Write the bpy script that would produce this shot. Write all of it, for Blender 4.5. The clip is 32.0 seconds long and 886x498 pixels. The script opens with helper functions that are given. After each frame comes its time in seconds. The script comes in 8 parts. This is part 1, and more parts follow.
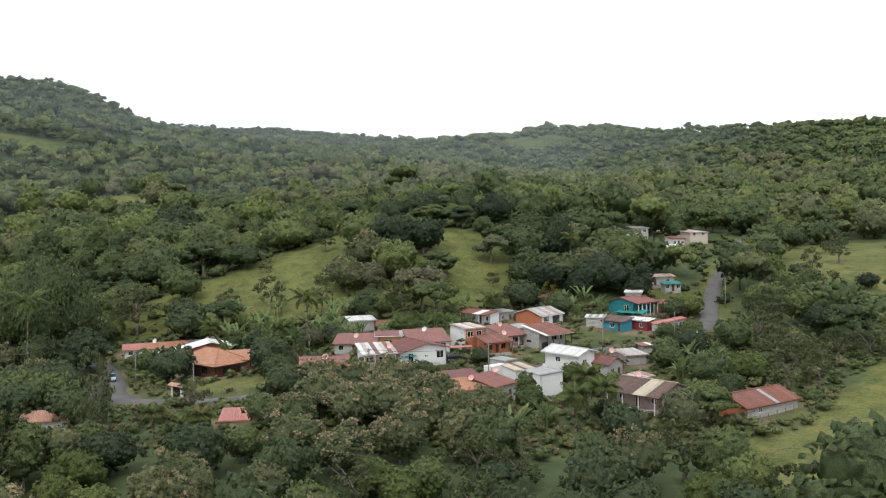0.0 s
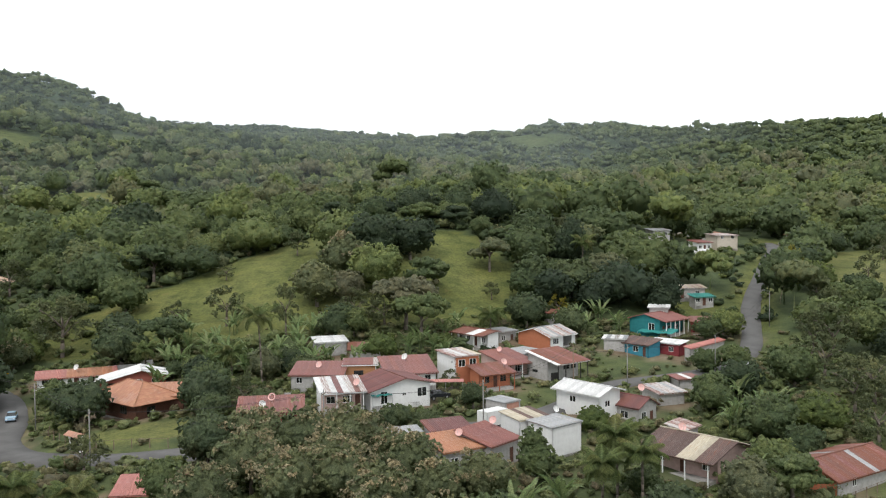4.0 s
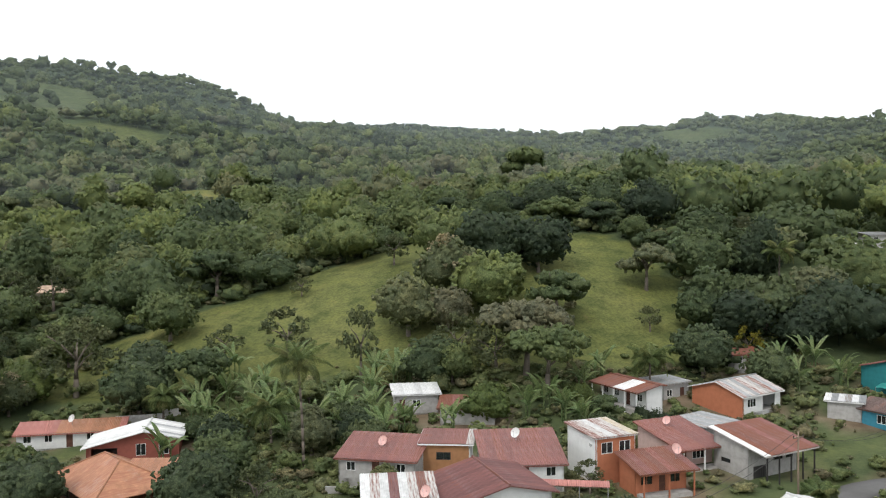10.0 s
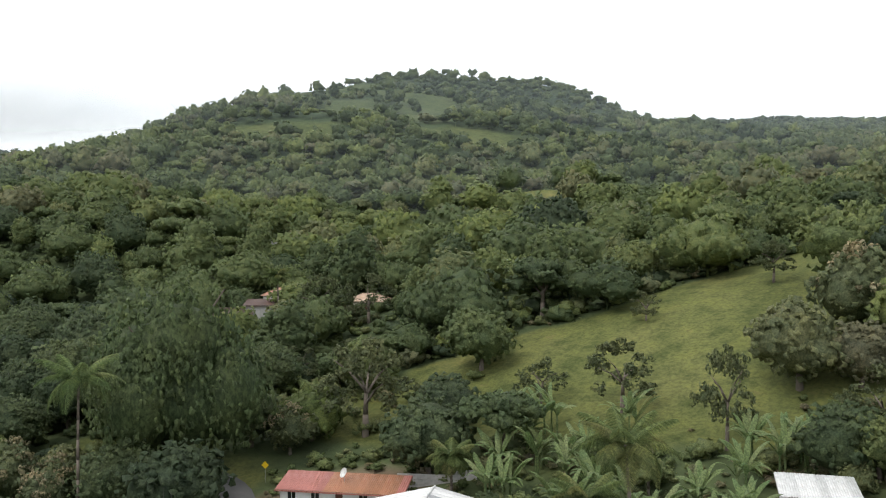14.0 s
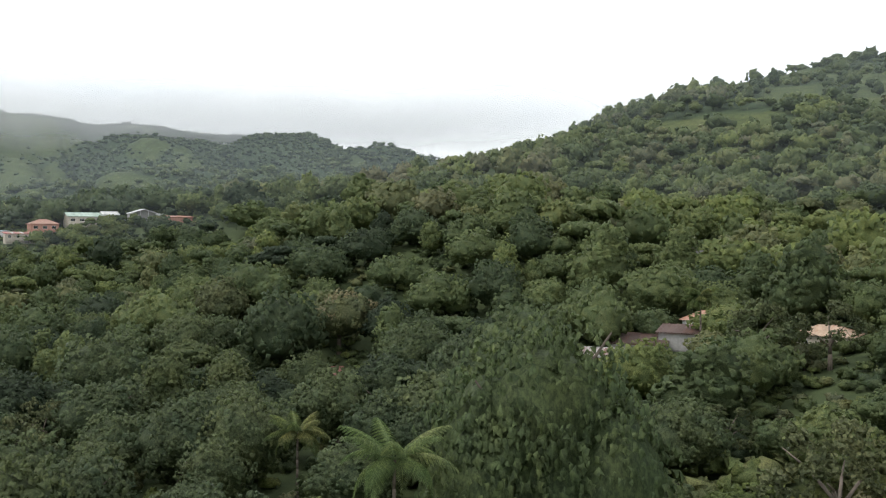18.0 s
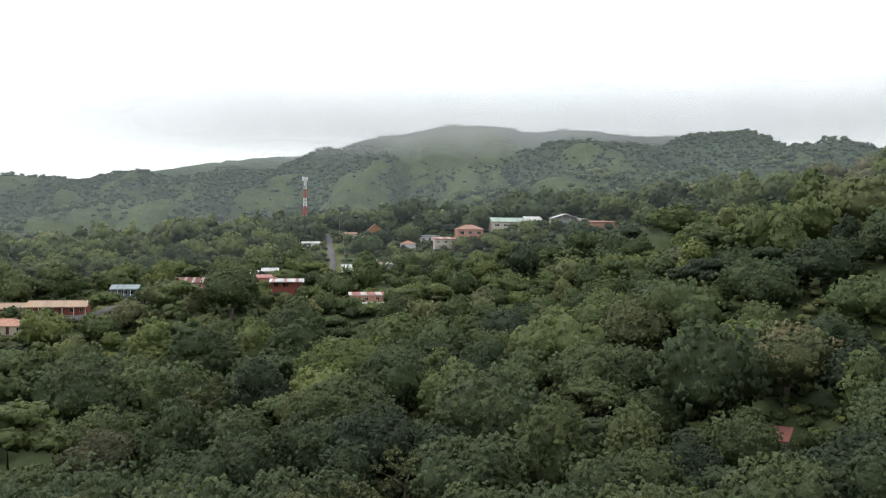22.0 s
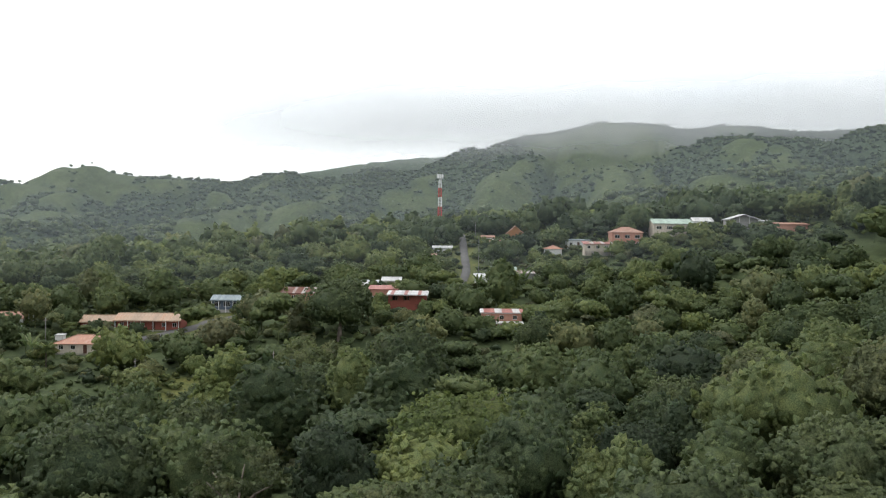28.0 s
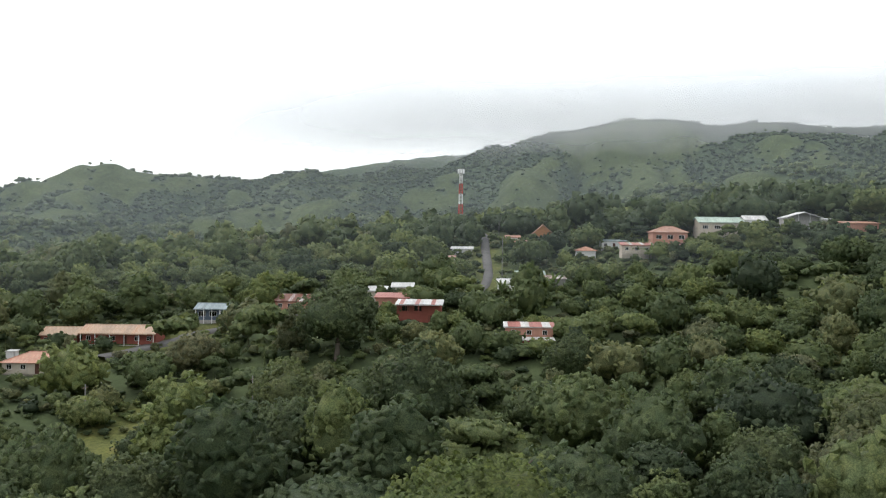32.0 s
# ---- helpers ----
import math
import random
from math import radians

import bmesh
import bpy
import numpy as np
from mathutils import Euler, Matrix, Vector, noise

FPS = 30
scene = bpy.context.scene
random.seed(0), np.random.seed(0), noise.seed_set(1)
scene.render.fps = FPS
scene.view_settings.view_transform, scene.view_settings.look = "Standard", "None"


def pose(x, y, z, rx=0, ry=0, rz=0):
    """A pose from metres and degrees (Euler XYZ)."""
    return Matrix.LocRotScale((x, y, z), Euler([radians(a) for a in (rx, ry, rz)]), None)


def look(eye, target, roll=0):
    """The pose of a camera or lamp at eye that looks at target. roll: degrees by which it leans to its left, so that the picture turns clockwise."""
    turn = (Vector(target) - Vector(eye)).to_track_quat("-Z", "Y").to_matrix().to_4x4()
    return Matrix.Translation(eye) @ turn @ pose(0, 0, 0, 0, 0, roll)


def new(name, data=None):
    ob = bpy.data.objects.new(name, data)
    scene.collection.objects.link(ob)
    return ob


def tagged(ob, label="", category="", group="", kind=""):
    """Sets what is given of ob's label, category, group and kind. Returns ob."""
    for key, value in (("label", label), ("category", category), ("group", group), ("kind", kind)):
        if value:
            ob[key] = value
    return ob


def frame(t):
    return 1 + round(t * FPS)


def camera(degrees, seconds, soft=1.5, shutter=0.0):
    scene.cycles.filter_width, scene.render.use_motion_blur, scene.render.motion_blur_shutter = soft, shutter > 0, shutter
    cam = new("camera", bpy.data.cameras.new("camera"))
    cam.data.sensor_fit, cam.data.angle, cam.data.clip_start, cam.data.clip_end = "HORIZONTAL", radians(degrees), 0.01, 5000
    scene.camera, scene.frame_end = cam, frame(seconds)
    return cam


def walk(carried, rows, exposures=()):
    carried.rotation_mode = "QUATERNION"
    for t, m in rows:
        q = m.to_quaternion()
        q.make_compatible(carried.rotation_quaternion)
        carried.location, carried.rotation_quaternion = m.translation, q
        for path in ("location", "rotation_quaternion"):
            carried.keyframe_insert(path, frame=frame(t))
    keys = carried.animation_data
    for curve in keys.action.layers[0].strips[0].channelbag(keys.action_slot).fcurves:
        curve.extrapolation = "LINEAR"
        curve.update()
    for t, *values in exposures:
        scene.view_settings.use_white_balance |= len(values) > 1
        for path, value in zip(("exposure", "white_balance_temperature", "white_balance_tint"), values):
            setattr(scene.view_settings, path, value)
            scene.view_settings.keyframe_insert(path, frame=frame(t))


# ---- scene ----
cam = camera(54.3, 32.0, soft=1.15)
METRES, EYE, TILT, LEAN, TURN = 300.0, 40.0, 0.0, 0.0, 0.0
ROWS = [
    (0.0, 0.0, 0.0, 0.0, -0.03, -1.69, 0.97),
    (0.5, 0.0015, 0.019, -0.0, -0.02, -1.69, 0.93),
    (1.0, 0.003, 0.038, 0.0001, -0.01, -1.69, 0.89),
    (1.5, 0.0042, 0.0533, 0.0003, 0.02, -1.69, 0.87),
    (2.0, 0.0055, 0.0707, 0.0006, 0.05, -1.69, 0.84),
    (2.5, 0.0069, 0.0895, 0.0005, 0.07, -1.68, 0.8),
    (3.0, 0.0079, 0.1034, 0.0004, 0.07, -1.67, 0.76),
    (3.5, 0.0091, 0.1173, 0.0004, 0.09, -1.67, 0.75),
    (5.5, 0.0137, 0.1797, 0.0002, 0.47, -1.66, 0.65),
    (6.0, 0.0149, 0.1972, 0.0003, 1.12, -1.65, 0.65),
    (6.5, 0.0159, 0.2135, 0.0004, 1.77, -1.63, 0.64),
    (7.0, 0.0167, 0.229, 0.0002, 2.39, -1.62, 0.63),
    (7.5, 0.017, 0.2466, 0.0002, 3.56, -1.6, 0.59),
    (8.0, 0.017, 0.2607, 0.0, 4.77, -1.58, 0.59),
    (8.5, 0.0166, 0.2785, -0.0002, 6.24, -1.54, 0.59),
    (9.0, 0.0159, 0.2935, -0.0, 7.43, -1.53, 0.58),
    (9.5, 0.0151, 0.3085, 0.0001, 8.53, -1.51, 0.56),
    (10.0, 0.0139, 0.3236, 0.0001, 9.67, -1.48, 0.54),
    (10.5, 0.0119, 0.3388, 0.0001, 11.41, -1.46, 0.55),
    (11.0, 0.0094, 0.3561, 0.0001, 14.39, -1.42, 0.54),
    (11.5, 0.006, 0.3733, -0.0002, 17.71, -1.36, 0.47),
    (12.0, 0.0025, 0.388, -0.0001, 20.64, -1.32, 0.48),
    (12.5, -0.0035, 0.4062, -0.0, 24.22, -1.28, 0.44),
    (13.0, -0.0091, 0.4206, 0.0002, 27.09, -1.23, 0.43),
    (13.5, -0.0162, 0.4367, 0.0005, 30.29, -1.18, 0.41),
    (15.5, -0.0513, 0.4931, 0.0025, 42.88, -1.05, 0.28),
    (16.0, -0.0645, 0.5087, 0.003, 48.28, -1.02, 0.24),
    (16.5, -0.0749, 0.5194, 0.0033, 52.04, -1.0, 0.19),
    (17.0, -0.0865, 0.5301, 0.0037, 55.19, -0.97, 0.13),
    (17.5, -0.0986, 0.5398, 0.0042, 57.82, -0.95, 0.11),
    (18.0, -0.1122, 0.5494, 0.0048, 60.93, -0.92, 0.09),
    (18.5, -0.1273, 0.5588, 0.0055, 64.9, -0.89, 0.03),
    (19.0, -0.143, 0.567, 0.0062, 68.88, -0.86, 0.0),
    (19.5, -0.1568, 0.5732, 0.0069, 72.36, -0.85, -0.07),
    (20.0, -0.1703, 0.5787, 0.0077, 75.84, -0.84, -0.12),
    (20.5, -0.185, 0.5836, 0.0083, 79.42, -0.82, -0.17),
    (21.0, -0.2002, 0.5876, 0.0089, 82.78, -0.8, -0.2),
    (21.5, -0.2165, 0.5907, 0.0096, 86.17, -0.79, -0.26),
    (22.0, -0.2312, 0.5927, 0.0102, 89.06, -0.78, -0.32),
    (22.5, -0.2457, 0.5941, 0.0108, 91.92, -0.77, -0.36),
    (23.0, -0.2592, 0.5949, 0.0113, 93.2, -0.75, -0.39),
    (23.5, -0.274, 0.5952, 0.0117, 94.29, -0.74, -0.41),
    (24.0, -0.2873, 0.595, 0.012, 95.37, -0.74, -0.44),
    (24.5, -0.3009, 0.5948, 0.0123, 96.56, -0.74, -0.45),
    (25.0, -0.3164, 0.5942, 0.0126, 97.26, -0.74, -0.47),
    (25.5, -0.3321, 0.5933, 0.0127, 97.24, -0.74, -0.5),
    (27.5, -0.3852, 0.59, 0.0133, 98.1, -0.75, -0.54),
    (28.0, -0.3978, 0.5891, 0.0134, 98.66, -0.75, -0.56),
    (28.5, -0.4104, 0.588, 0.0136, 99.34, -0.77, -0.57),
    (29.0, -0.4252, 0.5867, 0.0137, 99.99, -0.78, -0.59),
    (29.5, -0.4387, 0.5852, 0.0139, 100.24, -0.78, -0.61),
    (30.0, -0.4536, 0.5836, 0.0141, 100.24, -0.78, -0.62),
    (30.5, -0.4672, 0.5821, 0.0143, 100.26, -0.8, -0.63),
    (31.0, -0.4799, 0.5807, 0.0144, 100.26, -0.81, -0.64),
    (31.5, -0.4941, 0.5791, 0.0145, 100.26, -0.81, -0.64),
    (32.0, -0.5105, 0.5772, 0.0146, 100.26, -0.83, -0.67),
]
walk(cam, [(t, pose(0, 0, EYE, TILT, LEAN, TURN) @ pose(METRES * x, METRES * y, METRES * z, 90 + pitch, roll, yaw)) for t, x, y, z, yaw, pitch, roll in ROWS],
     exposures=[(0.0, 0.30), (13.0, 0.30), (21.0, 0.20), (32.0, 0.18)])

# ---- world and light: an overcast noon ----
world = bpy.data.worlds.new("overcast")
scene.world = world
world.use_nodes = True
wn, wl = world.node_tree.nodes, world.node_tree.links
wn.clear()
sky = wn.new("ShaderNodeTexSky")
sky.sky_type, sky.sun_disc = "NISHITA", False
sky.sun_elevation, sky.sun_rotation = radians(52), radians(198)
bg_sky = wn.new("ShaderNodeBackground")
bg_sky.inputs["Strength"].default_value = 0.05
wl.new(sky.outputs[0], bg_sky.inputs["Color"])
tc = wn.new("ShaderNodeTexCoord")
mp = wn.new("ShaderNodeMapping")
mp.inputs["Scale"].default_value = (1.3, 1.3, 5.0)
wl.new(tc.outputs["Generated"], mp.inputs["Vector"])
ns = wn.new("ShaderNodeTexNoise")
ns.inputs["Scale"].default_value, ns.inputs["Detail"].default_value = 2.2, 6.0
wl.new(mp.outputs[0], ns.inputs["Vector"])
cr = wn.new("ShaderNodeValToRGB")
cr.color_ramp.elements[0].position, cr.color_ramp.elements[0].color = 0.20, (0.86, 0.91, 0.96, 1)
cr.color_ramp.elements[1].position, cr.color_ramp.elements[1].color = 0.42, (1.0, 1.0, 0.985, 1)
wl.new(ns.outputs["Fac"], cr.inputs[0])
bg_cloud = wn.new("ShaderNodeBackground")
bg_cloud.inputs["Strength"].default_value = 1.05
wl.new(cr.outputs[0], bg_cloud.inputs["Color"])
add = wn.new("ShaderNodeAddShader")
wl.new(bg_sky.outputs[0], add.inputs[0])
wl.new(bg_cloud.outputs[0], add.inputs[1])
wo = wn.new("ShaderNodeOutputWorld")
wl.new(add.outputs[0], wo.inputs[0])

sun_data = bpy.data.lights.new("sun", "SUN")
sun_data.energy, sun_data.angle, sun_data.color = 1.1, radians(14), (1.0, 0.97, 0.92)
sun = new("sun", sun_data)
sun.matrix_world = look((0, 0, 400), (35, 110, 250))

# ---- materials ----


def mat(name, rough=0.8, metal=0.0, spec=0.3):
    m = bpy.data.materials.new(name)
    m.use_nodes = True
    b = m.node_tree.nodes["Principled BSDF"]
    b.inputs["Roughness"].default_value = rough
    b.inputs["Metallic"].default_value = metal
    b.inputs["Specular IOR Level"].default_value = spec
    return m, m.node_tree.nodes, m.node_tree.links, b


def ramp(nodes, stops):
    r = nodes.new("ShaderNodeValToRGB")
    e = r.color_ramp.elements
    while len(e) < len(stops):
        e.new(0.5)
    for k, (p, c) in zip(e, stops):
        k.position, k.color = p, (*c, 1)
    return r


def noise_node(nodes, links, scale, detail=4.0, coord="Object", stretch=None, rough=0.55):
    t = nodes.new("ShaderNodeTexCoord")
    n = nodes.new("ShaderNodeTexNoise")
    n.inputs["Scale"].default_value, n.inputs["Detail"].default_value = scale, detail
    n.inputs["Roughness"].default_value = rough
    if stretch:
        m = nodes.new("ShaderNodeMapping")
        m.inputs["Scale"].default_value = stretch
        links.new(t.outputs[coord], m.inputs[0])
        links.new(m.outputs[0], n.inputs["Vector"])
    else:
        links.new(t.outputs[coord], n.inputs["Vector"])
    return n


def mixer(nodes, links, fac, a, b, mode="MIX"):
    x = nodes.new("ShaderNodeMix")
    x.data_type, x.blend_type = "RGBA", mode
    for sock, v in ((x.inputs[0], fac), (x.inputs[6], a), (x.inputs[7], b)):
        if hasattr(v, "links"):
            links.new(v, sock)
        elif isinstance(v, tuple):
            sock.default_value = (*v, 1)
        else:
            sock.default_value = v
    return x.outputs[2]


def bumped(nodes, links, b, src, strength=0.4, dist=0.05):
    u = nodes.new("ShaderNodeBump")
    u.inputs["Strength"].default_value, u.inputs["Distance"].default_value = strength, dist
    links.new(src, u.inputs["Height"])
    links.new(u.outputs[0], b.inputs["Normal"])


def plain(name, colour, rough=0.7, metal=0.0, var=0.18, scale=1.5, grain=14.0, dirt=None):
    """Paint, render or wood with broad stains, fine grain and a little relief."""
    m, n, l, b = mat(name, rough, metal)
    big = noise_node(n, l, scale, 5.0)
    fine = noise_node(n, l, grain, 3.0)
    lo = tuple(c * (1 - var) for c in colour) if dirt is None else dirt
    hi = tuple(min(1, c * (1 + var * 0.5)) for c in colour)
    r = ramp(n, [(0.28, lo), (0.55, colour), (0.8, hi)])
    l.new(big.outputs["Fac"], r.inputs[0])
    c = mixer(n, l, 0.25, r.outputs[0], ramp_out(n, l, fine, (0.72, 0.72, 0.72), (1.15, 1.15, 1.15)), "MULTIPLY")
    l.new(c, b.inputs["Base Color"])
    bumped(n, l, b, fine.outputs["Fac"], 0.2, 0.02)
    return m


def ramp_out(n, l, src, lo, hi):
    r = ramp(n, [(0.3, lo), (0.7, hi)])
    l.new(src.outputs["Fac"], r.inputs[0])
    return r.outputs[0]


def sheet(name, colour, rust=(0.16, 0.055, 0.03), amount=0.3, rough=0.5, metal=0.0):
    """Corrugated roofing: streaks run down the slope, sheets differ, rust comes through."""
    m, n, l, b = mat(name, rough, metal)
    info = n.new("ShaderNodeObjectInfo")
    streak = noise_node(n, l, 1.0, 6.0, stretch=(5.0, 0.5, 1.0))
    spot = noise_node(n, l, 0.9, 6.0, rough=0.7)
    sh = n.new("ShaderNodeMath")
    sh.operation = "MULTIPLY_ADD"
    sh.inputs[1].default_value, sh.inputs[2].default_value = 0.24, -0.12
    l.new(info.outputs["Random"], sh.inputs[0])
    ad = n.new("ShaderNodeMath")
    ad.operation = "ADD"
    l.new(streak.outputs["Fac"], ad.inputs[0])
    l.new(sh.outputs[0], ad.inputs[1])
    r = ramp(n, [(0.66 - amount * 0.55, (0, 0, 0)), (0.80 - amount * 0.4, (1, 1, 1))])
    l.new(ad.outputs[0], r.inputs[0])
    tone = ramp_out(n, l, spot, tuple(c * 0.62 for c in colour), tuple(min(1, c * 1.16) for c in colour))
    worn = noise_node(n, l, 0.42, 5.0, rough=0.65)
    bleach = ramp(n, [(0.52, (0, 0, 0)), (0.68, (0.55, 0.55, 0.55))])
    l.new(worn.outputs["Fac"], bleach.inputs[0])
    grey = sum(colour) / 3
    tone = mixer(n, l, bleach.outputs[0], tone, tuple(min(0.8, 0.55 * c + 0.45 * grey + 0.06) for c in colour))
    each = ramp(n, [(0.0, (0.80, 0.80, 0.80)), (1.0, (1.14, 1.14, 1.14))])
    l.new(info.outputs["Random"], each.inputs[0])
    tone = mixer(n, l, 1.0, tone, each.outputs[0], "MULTIPLY")
    c = mixer(n, l, r.outputs[0], tone, rust)
    l.new(c, b.inputs["Base Color"])
    bumped(n, l, b, spot.outputs["Fac"], 0.15, 0.02)
    return m


def leafy(name, stops, trans=0.42):
    """Leaves: hue from plant to plant and from spray to spray, half of the light coming through."""
    m, n, l, b = mat(name, 0.62, 0.0, 0.25)
    info = n.new("ShaderNodeObjectInfo")
    at = n.new("ShaderNodeAttribute")
    at.attribute_name = "tint"
    geo = n.new("ShaderNodeNewGeometry")
    own = n.new("ShaderNodeMath")
    own.operation = "GREATER_THAN"
    own.inputs[1].default_value = 0.0001
    l.new(at.outputs["Fac"], own.inputs[0])
    f = n.new("ShaderNodeMix")
    l.new(own.outputs[0], f.inputs[0])
    l.new(info.outputs["Random"], f.inputs[2])
    l.new(at.outputs["Fac"], f.inputs[3])
    r = ramp(n, stops)
    l.new(f.outputs[0], r.inputs[0])
    v = ramp(n, [(0.0, (0.78, 0.80, 0.76)), (0.55, (1.0, 1.0, 1.0)), (1.0, (1.22, 1.2, 1.14))])
    l.new(geo.outputs["Random Per Island"], v.inputs[0])
    c = mixer(n, l, 1.0, r.outputs[0], v.outputs[0], "MULTIPLY")
    # leaf-scale shade and light painted into the colour, so crowns read leafy
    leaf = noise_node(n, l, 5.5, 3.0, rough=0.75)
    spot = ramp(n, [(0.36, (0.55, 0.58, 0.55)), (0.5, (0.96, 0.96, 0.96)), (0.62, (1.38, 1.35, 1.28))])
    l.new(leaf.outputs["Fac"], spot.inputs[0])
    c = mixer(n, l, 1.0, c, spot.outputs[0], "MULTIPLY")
    bough = noise_node(n, l, 0.55, 2.0)
    hue = ramp(n, [(0.35, (0.84, 0.90, 0.92)), (0.65, (1.14, 1.08, 1.0))])
    l.new(bough.outputs["Fac"], hue.inputs[0])
    c = mixer(n, l, 1.0, c, hue.outputs[0], "MULTIPLY")
    bumped(n, l, b, leaf.outputs["Fac"], 0.7, 0.12)
    l.new(c, b.inputs["Base Color"])
    t = n.new("ShaderNodeBsdfTranslucent")
    l.new(c, t.inputs["Color"])
    mix = n.new("ShaderNodeMixShader")
    mix.inputs[0].default_value = trans
    l.new(b.outputs[0], mix.inputs[1])
    l.new(t.outputs[0], mix.inputs[2])
    l.new(mix.outputs[0], n["Material Output"].inputs[0])
    return m


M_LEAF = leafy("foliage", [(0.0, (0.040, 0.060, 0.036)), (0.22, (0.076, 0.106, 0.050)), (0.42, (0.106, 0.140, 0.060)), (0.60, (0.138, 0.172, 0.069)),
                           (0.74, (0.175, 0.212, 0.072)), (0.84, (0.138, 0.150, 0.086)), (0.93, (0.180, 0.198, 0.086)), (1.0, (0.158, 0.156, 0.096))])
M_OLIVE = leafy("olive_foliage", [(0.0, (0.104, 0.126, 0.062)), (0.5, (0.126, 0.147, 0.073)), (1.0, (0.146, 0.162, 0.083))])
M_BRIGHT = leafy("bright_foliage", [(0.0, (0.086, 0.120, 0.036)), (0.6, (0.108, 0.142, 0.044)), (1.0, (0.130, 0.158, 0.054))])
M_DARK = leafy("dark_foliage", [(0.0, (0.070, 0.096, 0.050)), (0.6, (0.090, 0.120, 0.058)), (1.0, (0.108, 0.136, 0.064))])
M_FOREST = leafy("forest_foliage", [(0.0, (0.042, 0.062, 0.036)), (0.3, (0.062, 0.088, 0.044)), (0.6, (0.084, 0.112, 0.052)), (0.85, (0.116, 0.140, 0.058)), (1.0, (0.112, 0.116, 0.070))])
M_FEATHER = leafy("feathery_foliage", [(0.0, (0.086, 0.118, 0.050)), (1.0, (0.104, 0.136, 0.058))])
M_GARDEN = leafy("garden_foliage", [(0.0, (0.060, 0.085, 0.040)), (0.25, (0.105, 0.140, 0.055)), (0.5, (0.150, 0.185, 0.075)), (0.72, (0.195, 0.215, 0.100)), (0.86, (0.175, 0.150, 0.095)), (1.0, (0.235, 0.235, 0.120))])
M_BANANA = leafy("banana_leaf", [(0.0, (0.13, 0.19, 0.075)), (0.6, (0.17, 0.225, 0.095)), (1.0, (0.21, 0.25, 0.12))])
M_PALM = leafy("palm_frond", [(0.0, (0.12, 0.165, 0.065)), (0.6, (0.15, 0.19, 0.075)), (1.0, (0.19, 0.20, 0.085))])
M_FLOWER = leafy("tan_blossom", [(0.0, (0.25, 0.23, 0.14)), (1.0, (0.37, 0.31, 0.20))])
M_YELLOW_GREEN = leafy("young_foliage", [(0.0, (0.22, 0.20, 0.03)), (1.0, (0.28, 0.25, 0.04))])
M_BARK = plain("bark", (0.15, 0.125, 0.10), 0.9, var=0.35, scale=2.0)
M_PALE_BARK = plain("pale_bark", (0.30, 0.27, 0.23), 0.9, var=0.3, scale=2.0)

R_RED = sheet("red_sheet", (0.235, 0.098, 0.084), amount=0.26)
R_MAROON = sheet("maroon_sheet", (0.165, 0.068, 0.062), amount=0.22)
R_RUST = sheet("rust_sheet", (0.20, 0.088, 0.066), amount=0.5)
R_WHITE = sheet("white_sheet", (0.62, 0.62, 0.605), rust=(0.42, 0.38, 0.33), amount=0.05)
R_CHALK = sheet("weathered_sheet", (0.54, 0.52, 0.49), rust=(0.19, 0.09, 0.07), amount=0.44)
R_GREY = sheet("zinc_sheet", (0.36, 0.37, 0.37), rust=(0.22, 0.16, 0.12), amount=0.22, metal=0.3)
R_ORANGE = sheet("orange_sheet", (0.37, 0.175, 0.095), rust=(0.30, 0.12, 0.07), amount=0.2)
R_BROWN = sheet("brown_sheet", (0.12, 0.075, 0.062), amount=0.10)
R_BEIGE = sheet("beige_sheet", (0.46, 0.41, 0.31), rust=(0.3, 0.2, 0.12), amount=0.15)
R_TEAL = sheet("teal_sheet", (0.03, 0.20, 0.17), rust=(0.03, 0.2, 0.18), amount=0.1)
R_BLUE = sheet("pale_blue_sheet", (0.29, 0.35, 0.365), rust=(0.3, 0.33, 0.36), amount=0.15)
R_TILE = sheet("salmon_tile", (0.40, 0.225, 0.155), rust=(0.36, 0.15, 0.09), amount=0.22)
R_STRAW = sheet("pale_tile", (0.48, 0.35, 0.25), rust=(0.40, 0.22, 0.13), amount=0.25)
R_GREEN = sheet("pale_green_sheet", (0.40, 0.50, 0.42), rust=(0.34, 0.42, 0.36), amount=0.15)
R_PINK = sheet("pink_sheet", (0.42, 0.17, 0.14), amount=0.15)
SHEETS = {"r": R_RED, "m": R_MAROON, "u": R_RUST, "w": R_WHITE, "c": R_CHALK, "g": R_GREY, "o": R_ORANGE, "b": R_BROWN,
          "e": R_BEIGE, "t": R_TEAL, "l": R_BLUE, "s": R_TILE, "y": R_STRAW, "n": R_GREEN, "p": R_PINK}

W_WHITE = plain("white_wall", (0.64, 0.64, 0.62), 0.85, var=0.10)
W_ORANGE = plain("burnt_orange_wall", (0.40, 0.145, 0.075), 0.85, var=0.15)
W_RED = plain("brick_red_wall", (0.27, 0.085, 0.062), 0.85, var=0.15)
W_GREY = plain("bare_block_wall", (0.36, 0.35, 0.33), 0.92, var=0.25)
W_PINK = plain("dusty_pink_wall", (0.50, 0.36, 0.32), 0.85, var=0.18)
W_SALMON = plain("salmon_wall", (0.42, 0.22, 0.16), 0.85, var=0.18)
W_TEAL = plain("teal_wall", (0.022, 0.17, 0.18), 0.8, var=0.18)
W_BLUE = plain("blue_wall", (0.04, 0.20, 0.27), 0.8, var=0.18)
W_SLATE = plain("slate_blue_wall", (0.11, 0.14, 0.18), 0.8, var=0.18)
W_OCHRE = plain("ochre_wall", (0.34, 0.17, 0.08), 0.85, var=0.2)
W_WOOD = plain("dark_wood_wall", (0.11, 0.05, 0.033), 0.75, var=0.35, scale=3)
